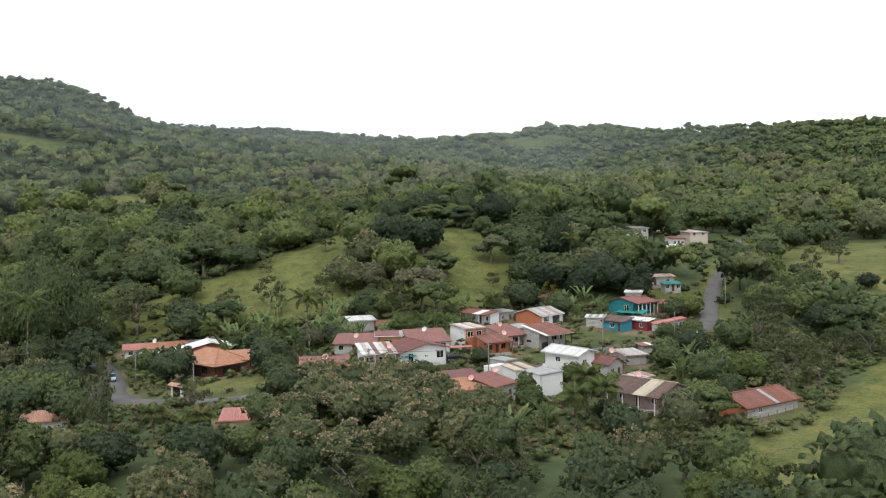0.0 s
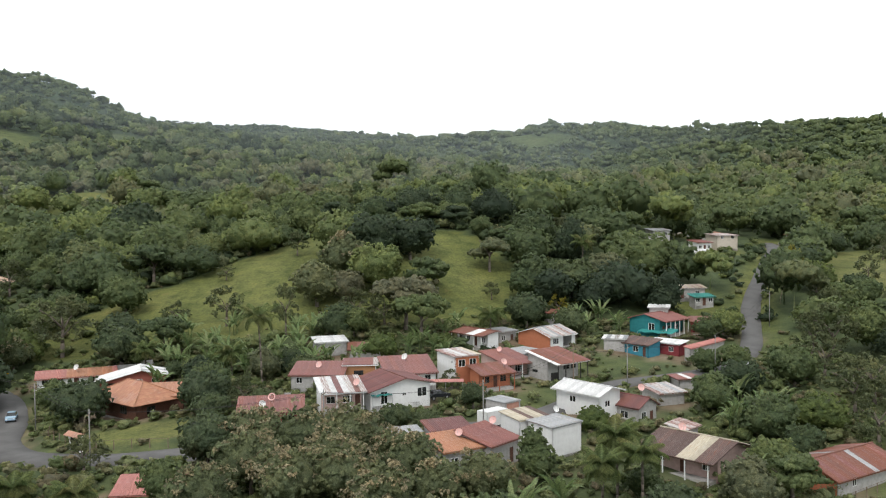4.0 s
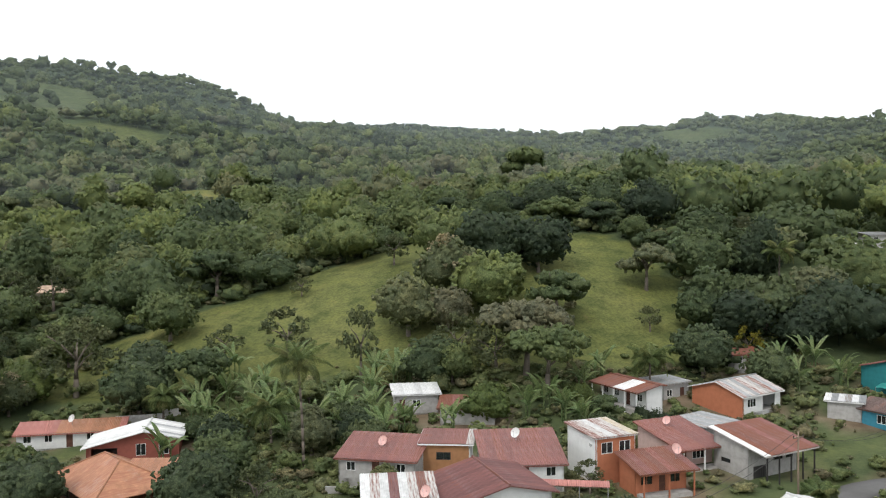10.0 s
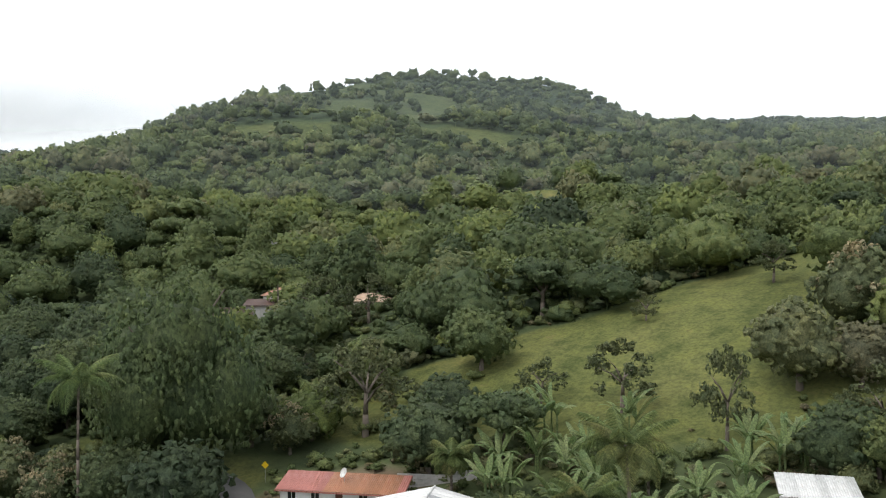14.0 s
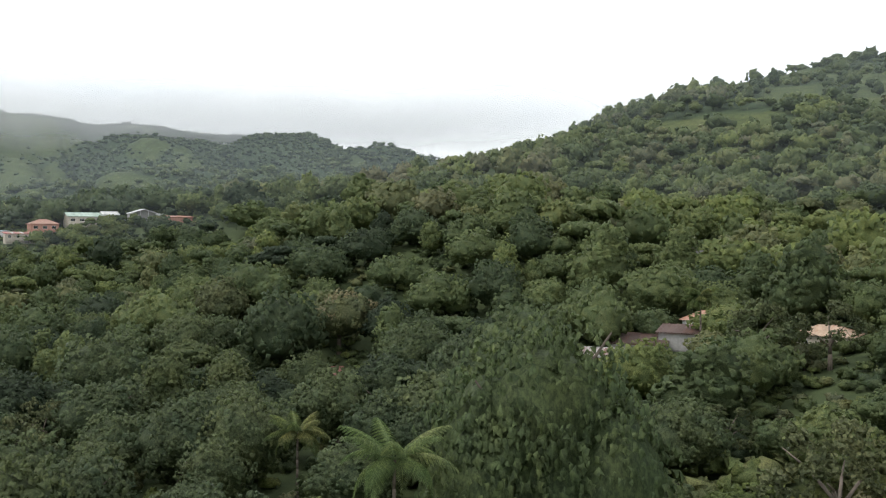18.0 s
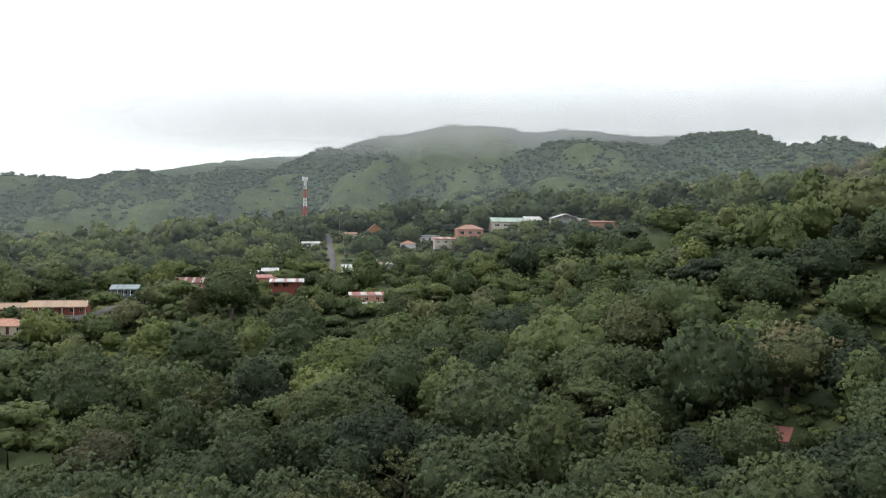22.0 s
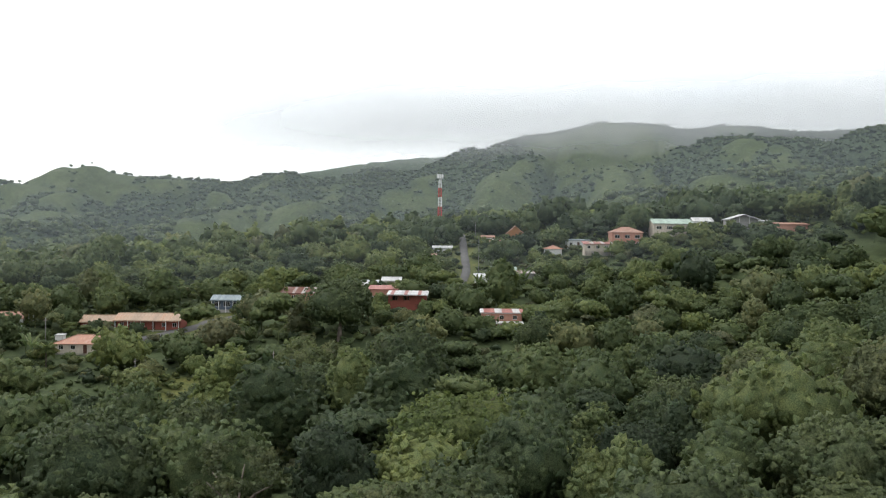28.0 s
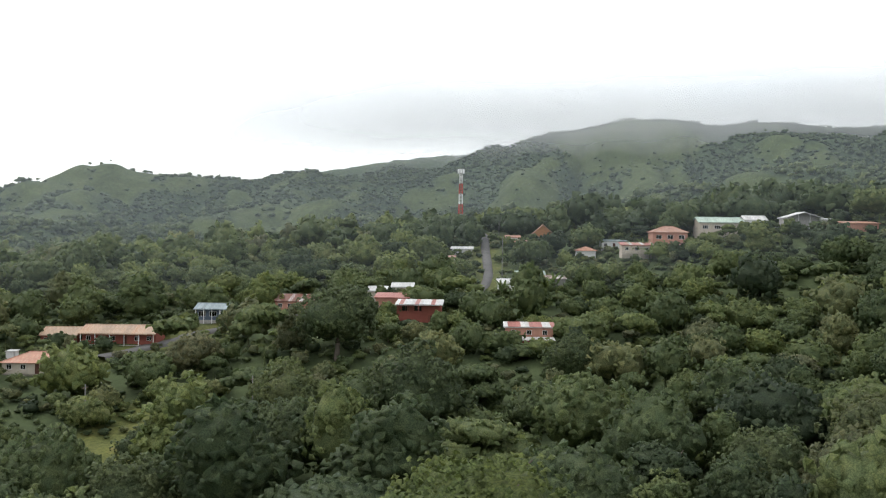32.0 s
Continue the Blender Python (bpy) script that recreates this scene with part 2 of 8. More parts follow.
W_MAROON = plain("maroon_wall", (0.20, 0.035, 0.04), 0.8, var=0.2)
W_BEIGE = plain("beige_wall", (0.52, 0.46, 0.38), 0.85, var=0.15)
M_CONCRETE = plain("concrete", (0.36, 0.345, 0.32), 0.9, var=0.25)
M_ASPHALT = plain("asphalt", (0.115, 0.112, 0.108), 0.92, var=0.3, scale=0.25, grain=6)
M_TRIM = plain("white_trim", (0.74, 0.74, 0.72), 0.5, var=0.08)
M_STEEL = plain("galvanised_steel", (0.42, 0.42, 0.42), 0.45, 0.6, var=0.2)
M_DARKTRIM = plain("dark_trim", (0.035, 0.032, 0.03), 0.6, var=0.3)
M_WOODPOST = plain("weathered_timber", (0.20, 0.15, 0.11), 0.9, var=0.3)
M_CURTAIN = plain("room_lining", (0.10, 0.09, 0.08), 0.9, var=0.3)


def glass_material():
    m, n, l, b = mat("window_glass", 0.04, 0.0, 0.5)
    b.inputs["Base Color"].default_value = (0.03, 0.035, 0.035, 1)
    b.inputs["Transmission Weight"].default_value = 0.35
    return m


M_GLASS = glass_material()


def ground_material():
    """Pasture, weeds and bare earth; under the trees leaf litter and undergrowth."""
    m, n, l, b = mat("valley_ground", 0.95, 0.0, 0.15)
    big = noise_node(n, l, 0.035, 6.0)
    mid = noise_node(n, l, 0.22, 6.0, rough=0.65)
    fine = noise_node(n, l, 1.7, 5.0, rough=0.7)
    g1 = ramp(n, [(0.30, (0.080, 0.094, 0.030)), (0.5, (0.110, 0.122, 0.041)), (0.68, (0.142, 0.143, 0.055))])
    l.new(big.outputs["Fac"], g1.inputs[0])
    tuft = ramp(n, [(0.34, (0.60, 0.66, 0.62)), (0.50, (1.0, 1.0, 1.0)), (0.66, (1.25, 1.20, 1.08))])
    l.new(mid.outputs["Fac"], tuft.inputs[0])
    grain = ramp(n, [(0.34, (0.50, 0.54, 0.50)), (0.6, (1.16, 1.13, 1.06))])
    l.new(fine.outputs["Fac"], grain.inputs[0])
    c = mixer(n, l, 1.0, g1.outputs[0], tuft.outputs[0], "MULTIPLY")
    c = mixer(n, l, 0.8, c, grain.outputs[0], "MULTIPLY")
    bare = ramp(n, [(0.63, (0, 0, 0)), (0.74, (0.6, 0.6, 0.6))])
    l.new(mid.outputs["Fac"], bare.inputs[0])
    c = mixer(n, l, bare.outputs[0], c, (0.17, 0.125, 0.07))
    # grass turns darker and bluer with distance: haze put into the ground colour
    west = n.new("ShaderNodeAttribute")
    west.attribute_name = "distance_tone"
    hazy_grass = mixer(n, l, 1.0, c, (0.55, 0.67, 0.70), "MULTIPLY")
    c = mixer(n, l, west.outputs["Fac"], c, hazy_grass)
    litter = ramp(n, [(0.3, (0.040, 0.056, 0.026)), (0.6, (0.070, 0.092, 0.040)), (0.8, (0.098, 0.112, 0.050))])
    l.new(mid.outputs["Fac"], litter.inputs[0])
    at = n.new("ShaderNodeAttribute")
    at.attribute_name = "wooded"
    # far litter darkened and blued: forest shade put into its colour
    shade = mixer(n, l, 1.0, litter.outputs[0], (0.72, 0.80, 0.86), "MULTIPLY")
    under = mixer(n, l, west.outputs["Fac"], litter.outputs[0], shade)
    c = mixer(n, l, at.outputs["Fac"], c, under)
    trod = n.new("ShaderNodeAttribute")
    trod.attribute_name = "trodden"
    earth = ramp(n, [(0.3, (0.115, 0.082, 0.052)), (0.55, (0.185, 0.140, 0.095)), (0.75, (0.25, 0.205, 0.15))])
    l.new(mid.outputs["Fac"], earth.inputs[0])
    c = mixer(n, l, trod.outputs["Fac"], c, earth.outputs[0])
    l.new(c, b.inputs["Base Color"])
    bumped(n, l, b, fine.outputs["Fac"], 0.5, 0.25)
    return m


M_GROUND = ground_material()

# ---- relief of the land ----
RELIEF = []


def hill(x, y, spread, height):
    RELIEF.append((x, y, spread, height))


hill(-2300, 700, 1300, 52.2)
hill(-589, 1807, 800, 45.8)
hill(0, -300, 800, -34.2)
hill(-2072, -91, 800, 28.8)
hill(-2300, 700, 800, 45.8)
hill(-2497, -276, 800, 48.3)
hill(-471, 1807, 800, 45.2)
hill(-1846, 625, 800, 30.6)
hill(900, 200, 800, 31.9)
hill(-1000, 1500, 800, 42.6)
hill(-1300, -100, 500, -24.5)
hill(-2497, -276, 500, 70.0)
hill(800, 900, 500, 28.5)
hill(-589, 1807, 500, 31.9)
hill(-1386, 819, 500, 10.7)
hill(-2300, 700, 500, 27.0)
hill(-471, 1807, 500, 29.7)
hill(700, 1200, 500, 32.7)
hill(-100, 1700, 500, 26.8)
hill(522, 1054, 330, 10.4)
hill(-1861, 427, 330, 2.5)
hill(-471, 1807, 330, 13.4)
hill(229, 1355, 330, 14.0)
hill(272, 878, 330, -32.4)
hill(-1846, 625, 330, 17.3)
hill(-1484, 35, 330, -18.4)
hill(700, 1200, 330, 36.9)
hill(-2072, -91, 330, 19.7)
hill(-1451, -713, 330, 5.2)
hill(-1004, 190, 330, -12.1)
hill(-1547, 382, 330, -15.8)
hill(-994, 431, 330, -14.0)
hill(-675, 970, 220, 30.1)
hill(-1386, 819, 220, 3.2)
hill(-1555, 689, 220, 13.4)
hill(-275, 1506, 220, -18.1)
hill(-1846, 625, 220, 22.5)
hill(-420, 850, 220, 17.7)
hill(-1463, -643, 220, 20.1)
hill(-110, 1405, 220, -14.8)
hill(-450, 600, 150, 4.5)
hill(-519, 125, 150, 8.7)
hill(-1451, -713, 150, 18.0)
hill(-704, 725, 150, -2.6)
hill(-250, 1000, 150, -8.6)
hill(-450, -60, 150, 4.1)
hill(-350, 700, 150, 15.1)
hill(100, 600, 150, 9.4)
hill(-212, 557, 150, -10.3)
hill(-675, 970, 150, 19.8)
hill(-1004, 190, 150, 14.7)
hill(-1461, -827, 150, 18.9)
hill(-1208, 909, 150, -12.3)
hill(-223, 166, 100, -17.3)
hill(-560, 1200, 100, -2.2)
hill(-380, 1150, 100, -15.7)
hill(229, 1355, 100, 23.3)
hill(-575, 659, 100, 42.1)
hill(-1863, 155, 100, 51.5)
hill(-60, 400, 100, 10.1)
hill(-490, 332, 100, 4.3)
hill(343, 1254, 100, 8.7)
hill(-697, 1111, 100, 35.2)
hill(-462, 1149, 100, 29.4)
hill(-626, 783, 100, 7.4)
hill(-635, 614, 100, -19.7)
hill(-423, 1297, 100, -16.8)
hill(458, 1134, 100, 9.9)
hill(-1880, 248, 100, 29.4)
hill(-1519, -618, 100, -19.5)
hill(-1386, 819, 100, 11.1)
hill(-494, 1218, 100, 38.3)
hill(-1451, -713, 100, 20.6)
hill(-181, 1455, 100, 17.9)
hill(-384, 1199, 100, -24.5)
hill(-1555, 689, 100, 17.8)
hill(-1300, 824, 100, 20.1)
hill(-580, 105, 100, 6.8)
hill(0, 60, 65, -1.1)
hill(-170, 330, 65, -10.4)
hill(-280, 290, 65, 0.5)
hill(-360, 163, 65, -17.2)
hill(-218, 360, 65, -23.7)
hill(-450, 453, 65, 19.4)
hill(0, 0, 65, -4.6)
hill(-400, 480, 65, -13.3)
hill(110, 200, 65, -13.2)
hill(130, 400, 65, -5.6)
hill(-60, 120, 65, -9.7)
hill(-250, 80, 65, -1.7)
hill(60, 60, 65, -7.2)
hill(-450, 248, 65, 4.9)
hill(-241, 316, 65, 30.1)
hill(0, 325, 40, 3.7)
hill(-75, 193, 40, -5.7)
hill(42, 202, 40, 0.1)
hill(65, 267, 40, -7.7)
hill(56, 129, 40, -1.8)
hill(-30, 232, 40, -7.3)
hill(-223, 166, 40, 3.9)
hill(-197, 228, 40, -11.9)
hill(-25, 169, 40, 3.5)
hill(-38, 284, 40, 6.4)
hill(-100, 235, 40, -5.1)
hill(-170, 252, 40, 1.5)
hill(-38, 312, 40, -8.9)
hill(106, 251, 40, 5.9)
hill(-355, 136, 40, 12.6)
hill(118, 340, 40, -2.6)
hill(20, 247, 40, -7.3)
hill(7, 288, 40, 8.5)
hill(22, 162, 40, -3.4)
hill(2, 398, 42, 4.0)
hill(60, 372, 40, 2.0)
hill(-10, 520, 75, -14.0)
hill(-174, 478, 28, 14.0)
hill(-150, 560, 60, -8.0)


def vnoise(x, y, size, seed):
    x, y = np.asarray(x, float) / size + seed * 17.3, np.asarray(y, float) / size - seed * 9.7
    ix, iy = np.floor(x), np.floor(y)
    fx, fy = x - ix, y - iy
    fx, fy = fx * fx * (3 - 2 * fx), fy * fy * (3 - 2 * fy)

    def rnd(a, b):
        s = np.sin(a * 127.1 + b * 311.7 + seed * 74.7) * 43758.5453
        return s - np.floor(s)
    return (rnd(ix, iy) * (1 - fx) + rnd(ix + 1, iy) * fx) * (1 - fy) + (rnd(ix, iy + 1) * (1 - fx) + rnd(ix + 1, iy + 1) * fx) * fy


def smooth(v, a, b):
    t = np.clip((np.asarray(v, float) - a) / (b - a), 0, 1)
    return t * t * (3 - 2 * t)


def folds(x, y):
    """Spurs and gullies of the far hills, from -0.5 to 0.5."""
    wx = x + 90 * vnoise(x, y, 310, 3)
    wy = y + 90 * vnoise(x, y, 310, 4)
    r = 0.6 * np.abs(2 * vnoise(wx, wy, 300, 5) - 1) + 0.28 * np.abs(2 * vnoise(wx, wy, 130, 6) - 1) + 0.12 * vnoise(wx, wy, 60, 7)
    return 0.5 - r * 1.25


def spurs(x, y):
    """Round-backed spurs with sharp gullies between them, from -0.5 to 0.5."""
    wx = (x + 50 * vnoise(x, y, 140, 13)) * 0.24
    wy = y + 70 * vnoise(x * 0.5, y, 150, 14)
    return 1.6 * (0.65 * np.sqrt(np.abs(2 * vnoise(wx, wy, 150, 15) - 1)) + 0.35 * np.sqrt(np.abs(2 * vnoise(wx, wy, 62, 16) - 1)) - 0.62)


ROADS = []


def road_gap(x, y):
    """Distance to the nearest road's edge."""
    best = np.full(np.shape(x), 1e9)
    for line, half in ROADS:
        for (ax, ay), (bx, by) in zip(line, line[1:]):
            dx, dy = bx - ax, by - ay
            t = np.clip(((x - ax) * dx + (y - ay) * dy) / (dx * dx + dy * dy), 0, 1)
            best = np.minimum(best, np.hypot(x - ax - t * dx, y - ay - t * dy) - half)
    return best


def land(x, y):
    x, y = np.asarray(x, float), np.asarray(y, float)
    h = np.full(np.broadcast(x, y).shape, 6.0)
    for cx, cy, s, a in RELIEF:
        h = h + a * np.exp(-((x - cx) ** 2 + (y - cy) ** 2) / (2 * s * s))
    far = np.hypot(x + 80, y - 170)
    h = h + smooth(far, 330, 1000) * (30 + 30 * smooth(-x, 900, 1400)) * folds(x, y)
    h = h + smooth(-x, 850, 1250) * (64 - 54 * smooth(-x, 1560, 1850)) * spurs(x, y)
    h = h + (0.9 * vnoise(x, y, 22, 8) + 0.35 * vnoise(x, y, 7, 9) - 0.62) * (1 - 0.6 * in_village(x, y))
    return h


def in_village(x, y):
    return smooth(1.25 - np.hypot((x - 15) / 85.0, (y - 185) / 55.0), 0, 0.35)


def bend(points, n=5):
    """A smooth line through the points."""
    p = [Vector(q) for q in points]
    out = []
    for i in range(len(p) - 1):
        a, b, c, d = p[max(i - 1, 0)], p[i], p[i + 1], p[min(i + 2, len(p) - 1)]
        for k in range(n):
            t = k / n
            out.append(0.5 * (2 * b + (c - a) * t + (2 * a - 5 * b + 4 * c - d) * t * t + (3 * b - a - 3 * c + d) * t ** 3))
    out.append(p[-1])
    return [(v.x, v.y) for v in out]


MAIN_ROAD = bend([(-8, 168), (10, 172), (22, 184), (33, 200), (45, 206), (58, 212), (68, 224), (76, 245), (82, 262), (96, 292), (116, 336), (122, 360)])
WEST_ROAD = bend([(-8, 168), (-30, 160), (-54, 163), (-67, 175), (-75, 194), (-84, 208), (-96, 214), (-118, 212)])
HILL_STREET = bend([(-405, 138), (-430, 138), (-470, 132), (-519, 125), (-560, 118)])
GARDEN_LANE = bend([(-325, 66), (-345, 74), (-352, 78), (-372, 100)])
ROADS += [(MAIN_ROAD, 2.1), (WEST_ROAD, 2.4), (HILL_STREET, 1.4), (GARDEN_LANE, 2.2)]


def ground(x, y):
    """The ground's height, cut a little under the roads."""
    return land(x, y) - 0.55 * (1 - smooth(road_gap(x, y), 0.2, 3.0))


def inside(x, y, poly):
    """How far a point lies inside a polygon: 1 or 0."""
    x, y = np.asarray(x, float), np.asarray(y, float)
    hit = np.zeros(np.broadcast(x, y).shape, bool)
    for (ax, ay), (bx, by) in zip(poly, poly[1:] + poly[:1]):
        if ay != by:
            hit ^= ((ay > y) != (by > y)) & (x < (bx - ax) * (y - ay) / (by - ay) + ax)
    return hit


PASTURE = [(-104, 228), (-94, 247), (-82, 263), (-66, 275), (-48, 298), (-36, 312), (-10, 300), (14, 294), (24, 268), (24, 246), (4, 240), (-28, 233), (-70, 228)]
MEADOW = [(36, 122), (43, 98), (60, 92), (150, 100), (160, 190), (98, 186), (74, 161), (60, 140), (46, 134)]
UPPER_MEADOW = [(92, 222), (128, 205), (170, 232), (185, 330), (126, 322), (104, 285)]
LAWN = [(-58, 174), (-54, 168), (-40, 166), (-32, 170), (-32, 178), (-44, 180)]
VERGE = [(-118, 222), (-100, 214), (-84, 222), (-88, 238), (-108, 240)]
GARDENS = [(-300, 88), (-272, 84), (-262, 100), (-270, 118), (-290, 112), (-300, 100)]
SLOPE = [(30, 206), (44, 212), (56, 218), (50, 226), (36, 220)]
VILLAGE = [(-72, 234), (-88, 217), (-86, 200), (-76, 176), (-66, 152), (-50, 128), (-24, 127), (30, 124), (46, 134), (60, 140), (74, 161), (96, 186), (84, 206), (80, 232), (66, 244), (56, 250), (44, 252), (34, 246), (-36, 233)]
YARD = [(13, 186), (22, 189), (28, 198), (21, 200), (13, 195)]
CLEARINGS = [PASTURE, MEADOW, UPPER_MEADOW, LAWN, GARDENS, SLOPE]
# open grass on the hillsides: x, y and half widths
GLADES = [(-177, 467, 34, 18), (-411, 1054, 40, 60), (-330, 960, 32, 55), (-300, 830, 34, 70), (131, 1217, 70, 40), (247, 831, 34, 26), (-462, 705, 30, 42), (-440, 620, 24, 30), (-461, 592, 30, 24), (-505, 850, 50, 100), (-328, 662, 52, 30), (-291, 800, 34, 90), (-188, 520, 30, 26), (-600, 800, 45, 30), (-395, 700, 30, 22), (-250, 600, 24, 20),
          (-1440, 250, 150, 75), (-1330, 475, 130, 32), (-1495, 436, 50, 22), (-1745, 214, 190, 130), (-1360, -660, 80, 45), (-1450, -582, 60, 30), (-1216, -265, 75, 40),
          (-1600, -120, 200, 70), (-1480, 60, 130, 60), (-1250, 120, 70, 45), (-1300, -420, 60, 35), (-1180, 330, 60, 25)]
PLOTS = []      # house sites: x, y, radius
HAMLET_FRONTS = []      # before the hamlet's houses: x, y, width, height of the wall
FRONTS = []     # ground before the woodland houses, kept to low growth: x, y, radius
FRONTS += [(-384 - 9 * k, 139 - 1.25 * max(0, k - 5), 7.5) for k in range(9)]
FRONTS += [(x - 3, y - 7, 5.0) for x, y in MAIN_ROAD[::3] if y > 214]
FRONTS += [(-107, 262, 7), (-114, 271, 7), (-120, 280, 7), (-194, 325, 7), (-204, 334, 7), (-214, 344, 7)]
FRONTS += [(-282, 72, 9), (-273, 77, 9), (-264, 83, 9), (-203, 234, 7), (-195, 231, 7), (-480, 444, 18), (-136, 256, 6), (-129, 260, 6), (-140, 264, 7), (-133, 268, 6)]


def wooded(x, y):
    """How much of the ground is under trees, 0 to 1."""
    x, y = np.asarray(x, float), np.asarray(y, float)
    far = np.hypot(x + 80, y - 170)
    f = folds(x, y)
    w = np.ones(np.broadcast(x, y).shape)
    patch = vnoise(x, y, 120, 11) * 0.6 + vnoise(x, y, 50, 12) * 0.4
    west = smooth(-x, 980, 1150) * smooth(1300 - y, 0, 300)
    gully = spurs(x, y)
    band = vnoise(x * 0.3, y, 150, 19) * 0.6 + vnoise(x * 0.3, y, 60, 20) * 0.4
    w = w * (1 - west * smooth(0.8 * gully + 0.1 * f + 0.7 * (band - 0.5) + 0.35 * (vnoise(x, y, 34, 23) - 0.5) - 0.11 - 0.30 * smooth(y, 270, 560), 0.0, 0.12))
    rag = 0.82 + 0.6 * (vnoise(x, y, 38, 17) - 0.5) + 0.4 * (vnoise(x, y, 17, 18) - 0.5)
    for gx, gy, rx, ry in GLADES:
        w = np.minimum(w, 0.06 + smooth(np.hypot((x - gx) / rx, (y - gy) / ry), rag, rag + 0.18))
    upper = np.exp(-(((x + 560) / 330) ** 2 + ((y - 930) / 330) ** 2))
    w = w * (1 - 0.9 * smooth(upper, 0.25, 0.7) * smooth(patch, 0.50, 0.60))
    w = np.where(inside(x, y, VILLAGE), 0.14, w)
    for poly in CLEARINGS:
        w = np.where(inside(x, y, poly), 0.0, w)
    return w

# ---- mesh helpers ----


def mesh_of(name, verts, faces, material=None, smooth_shade=False):
    me = bpy.data.meshes.new(name)
    me.from_pydata([tuple(v) for v in verts], [], [tuple(f) for f in faces])
    if material:
        me.materials.append(material)
    if smooth_shade:
        me.polygons.foreach_set("use_smooth", [True] * len(me.polygons))
    me.update()
    return me


def put(name, me, parent=None, m=None, label=""):
    ob = new(name, me)
    if parent:
        ob.parent = parent
    if m is not None:
        ob.matrix_basis = m
    if label:
        ob["label"] = label
    return ob


class Build:
    """Gathers boxes, tubes and plates into one mesh."""

    def __init__(self):
        self.v, self.f = [], []

    def add(self, verts, faces):
        k = len(self.v)
        self.v += [tuple(p) for p in verts]
        self.f += [tuple(i + k for i in q) for q in faces]
        return self

    def box(self, x0, y0, z0, x1, y1, z1):
        return self.hexa([(x0, y0, z0), (x1, y0, z0), (x1, y1, z0), (x0, y1, z0), (x0, y0, z1), (x1, y0, z1), (x1, y1, z1), (x0, y1, z1)])

    def hexa(self, p):
        return self.add(p, [(3, 2, 1, 0), (4, 5, 6, 7), (0, 1, 5, 4), (1, 2, 6, 5), (2, 3, 7, 6), (3, 0, 4, 7)])

    def bar(self, a, b, r, sides=6, r2=None):
        a, b = Vector(a), Vector(b)
        r2 = r if r2 is None else r2
        w = (b - a).normalized()
        u = w.orthogonal().normalized()
        t = w.cross(u)
        ring = [math.tau * k / sides for k in range(sides)]
        v = [a + r * (u * math.cos(q) + t * math.sin(q)) for q in ring] + [b + r2 * (u * math.cos(q) + t * math.sin(q)) for q in ring]
        f = [(k, (k + 1) % sides, sides + (k + 1) % sides, sides + k) for k in range(sides)]
        return self.add(v, f + [tuple(range(sides - 1, -1, -1)), tuple(range(sides, 2 * sides))])

    def weld(self):
        """Joins touching boxes into one skin: shared corners become one, and faces that two boxes share go."""
        seen, remap, verts = {}, [], []
        for p in self.v:
            k = tuple(round(c, 3) for c in p)
            if k not in seen:
                seen[k] = len(verts)
                verts.append(p)
            remap.append(seen[k])
        faces = {}
        for f in self.f:
            q = tuple(remap[i] for i in f)
            faces.setdefault(frozenset(q), []).append(q)
        self.v, self.f = verts, [q[0] for k, q in faces.items() if len(q) == 1 and len(k) > 2]
        return self

    def mesh(self, name, material=None, smooth_shade=False):
        return mesh_of(name, self.v, self.f, material, smooth_shade)


# ---- the ground: one sheet to the horizon ----
def steps(lo, core_lo, core_hi, hi, fine, growth):
    mid = list(np.arange(core_lo, core_hi + 0.1, fine))
    out, s, p = [], fine, core_hi
    while p < hi:
        s = min(s * growth, 20 if abs(p) < 2000 else 80)
        p += s
        out.append(p)
    pre, s, p = [], fine, core_lo
    while p > lo:
        s = min(s * growth, 20 if abs(p) < 2000 else 80)
        p -= s
        pre.append(p)
    return np.array(pre[::-1] + mid + out)


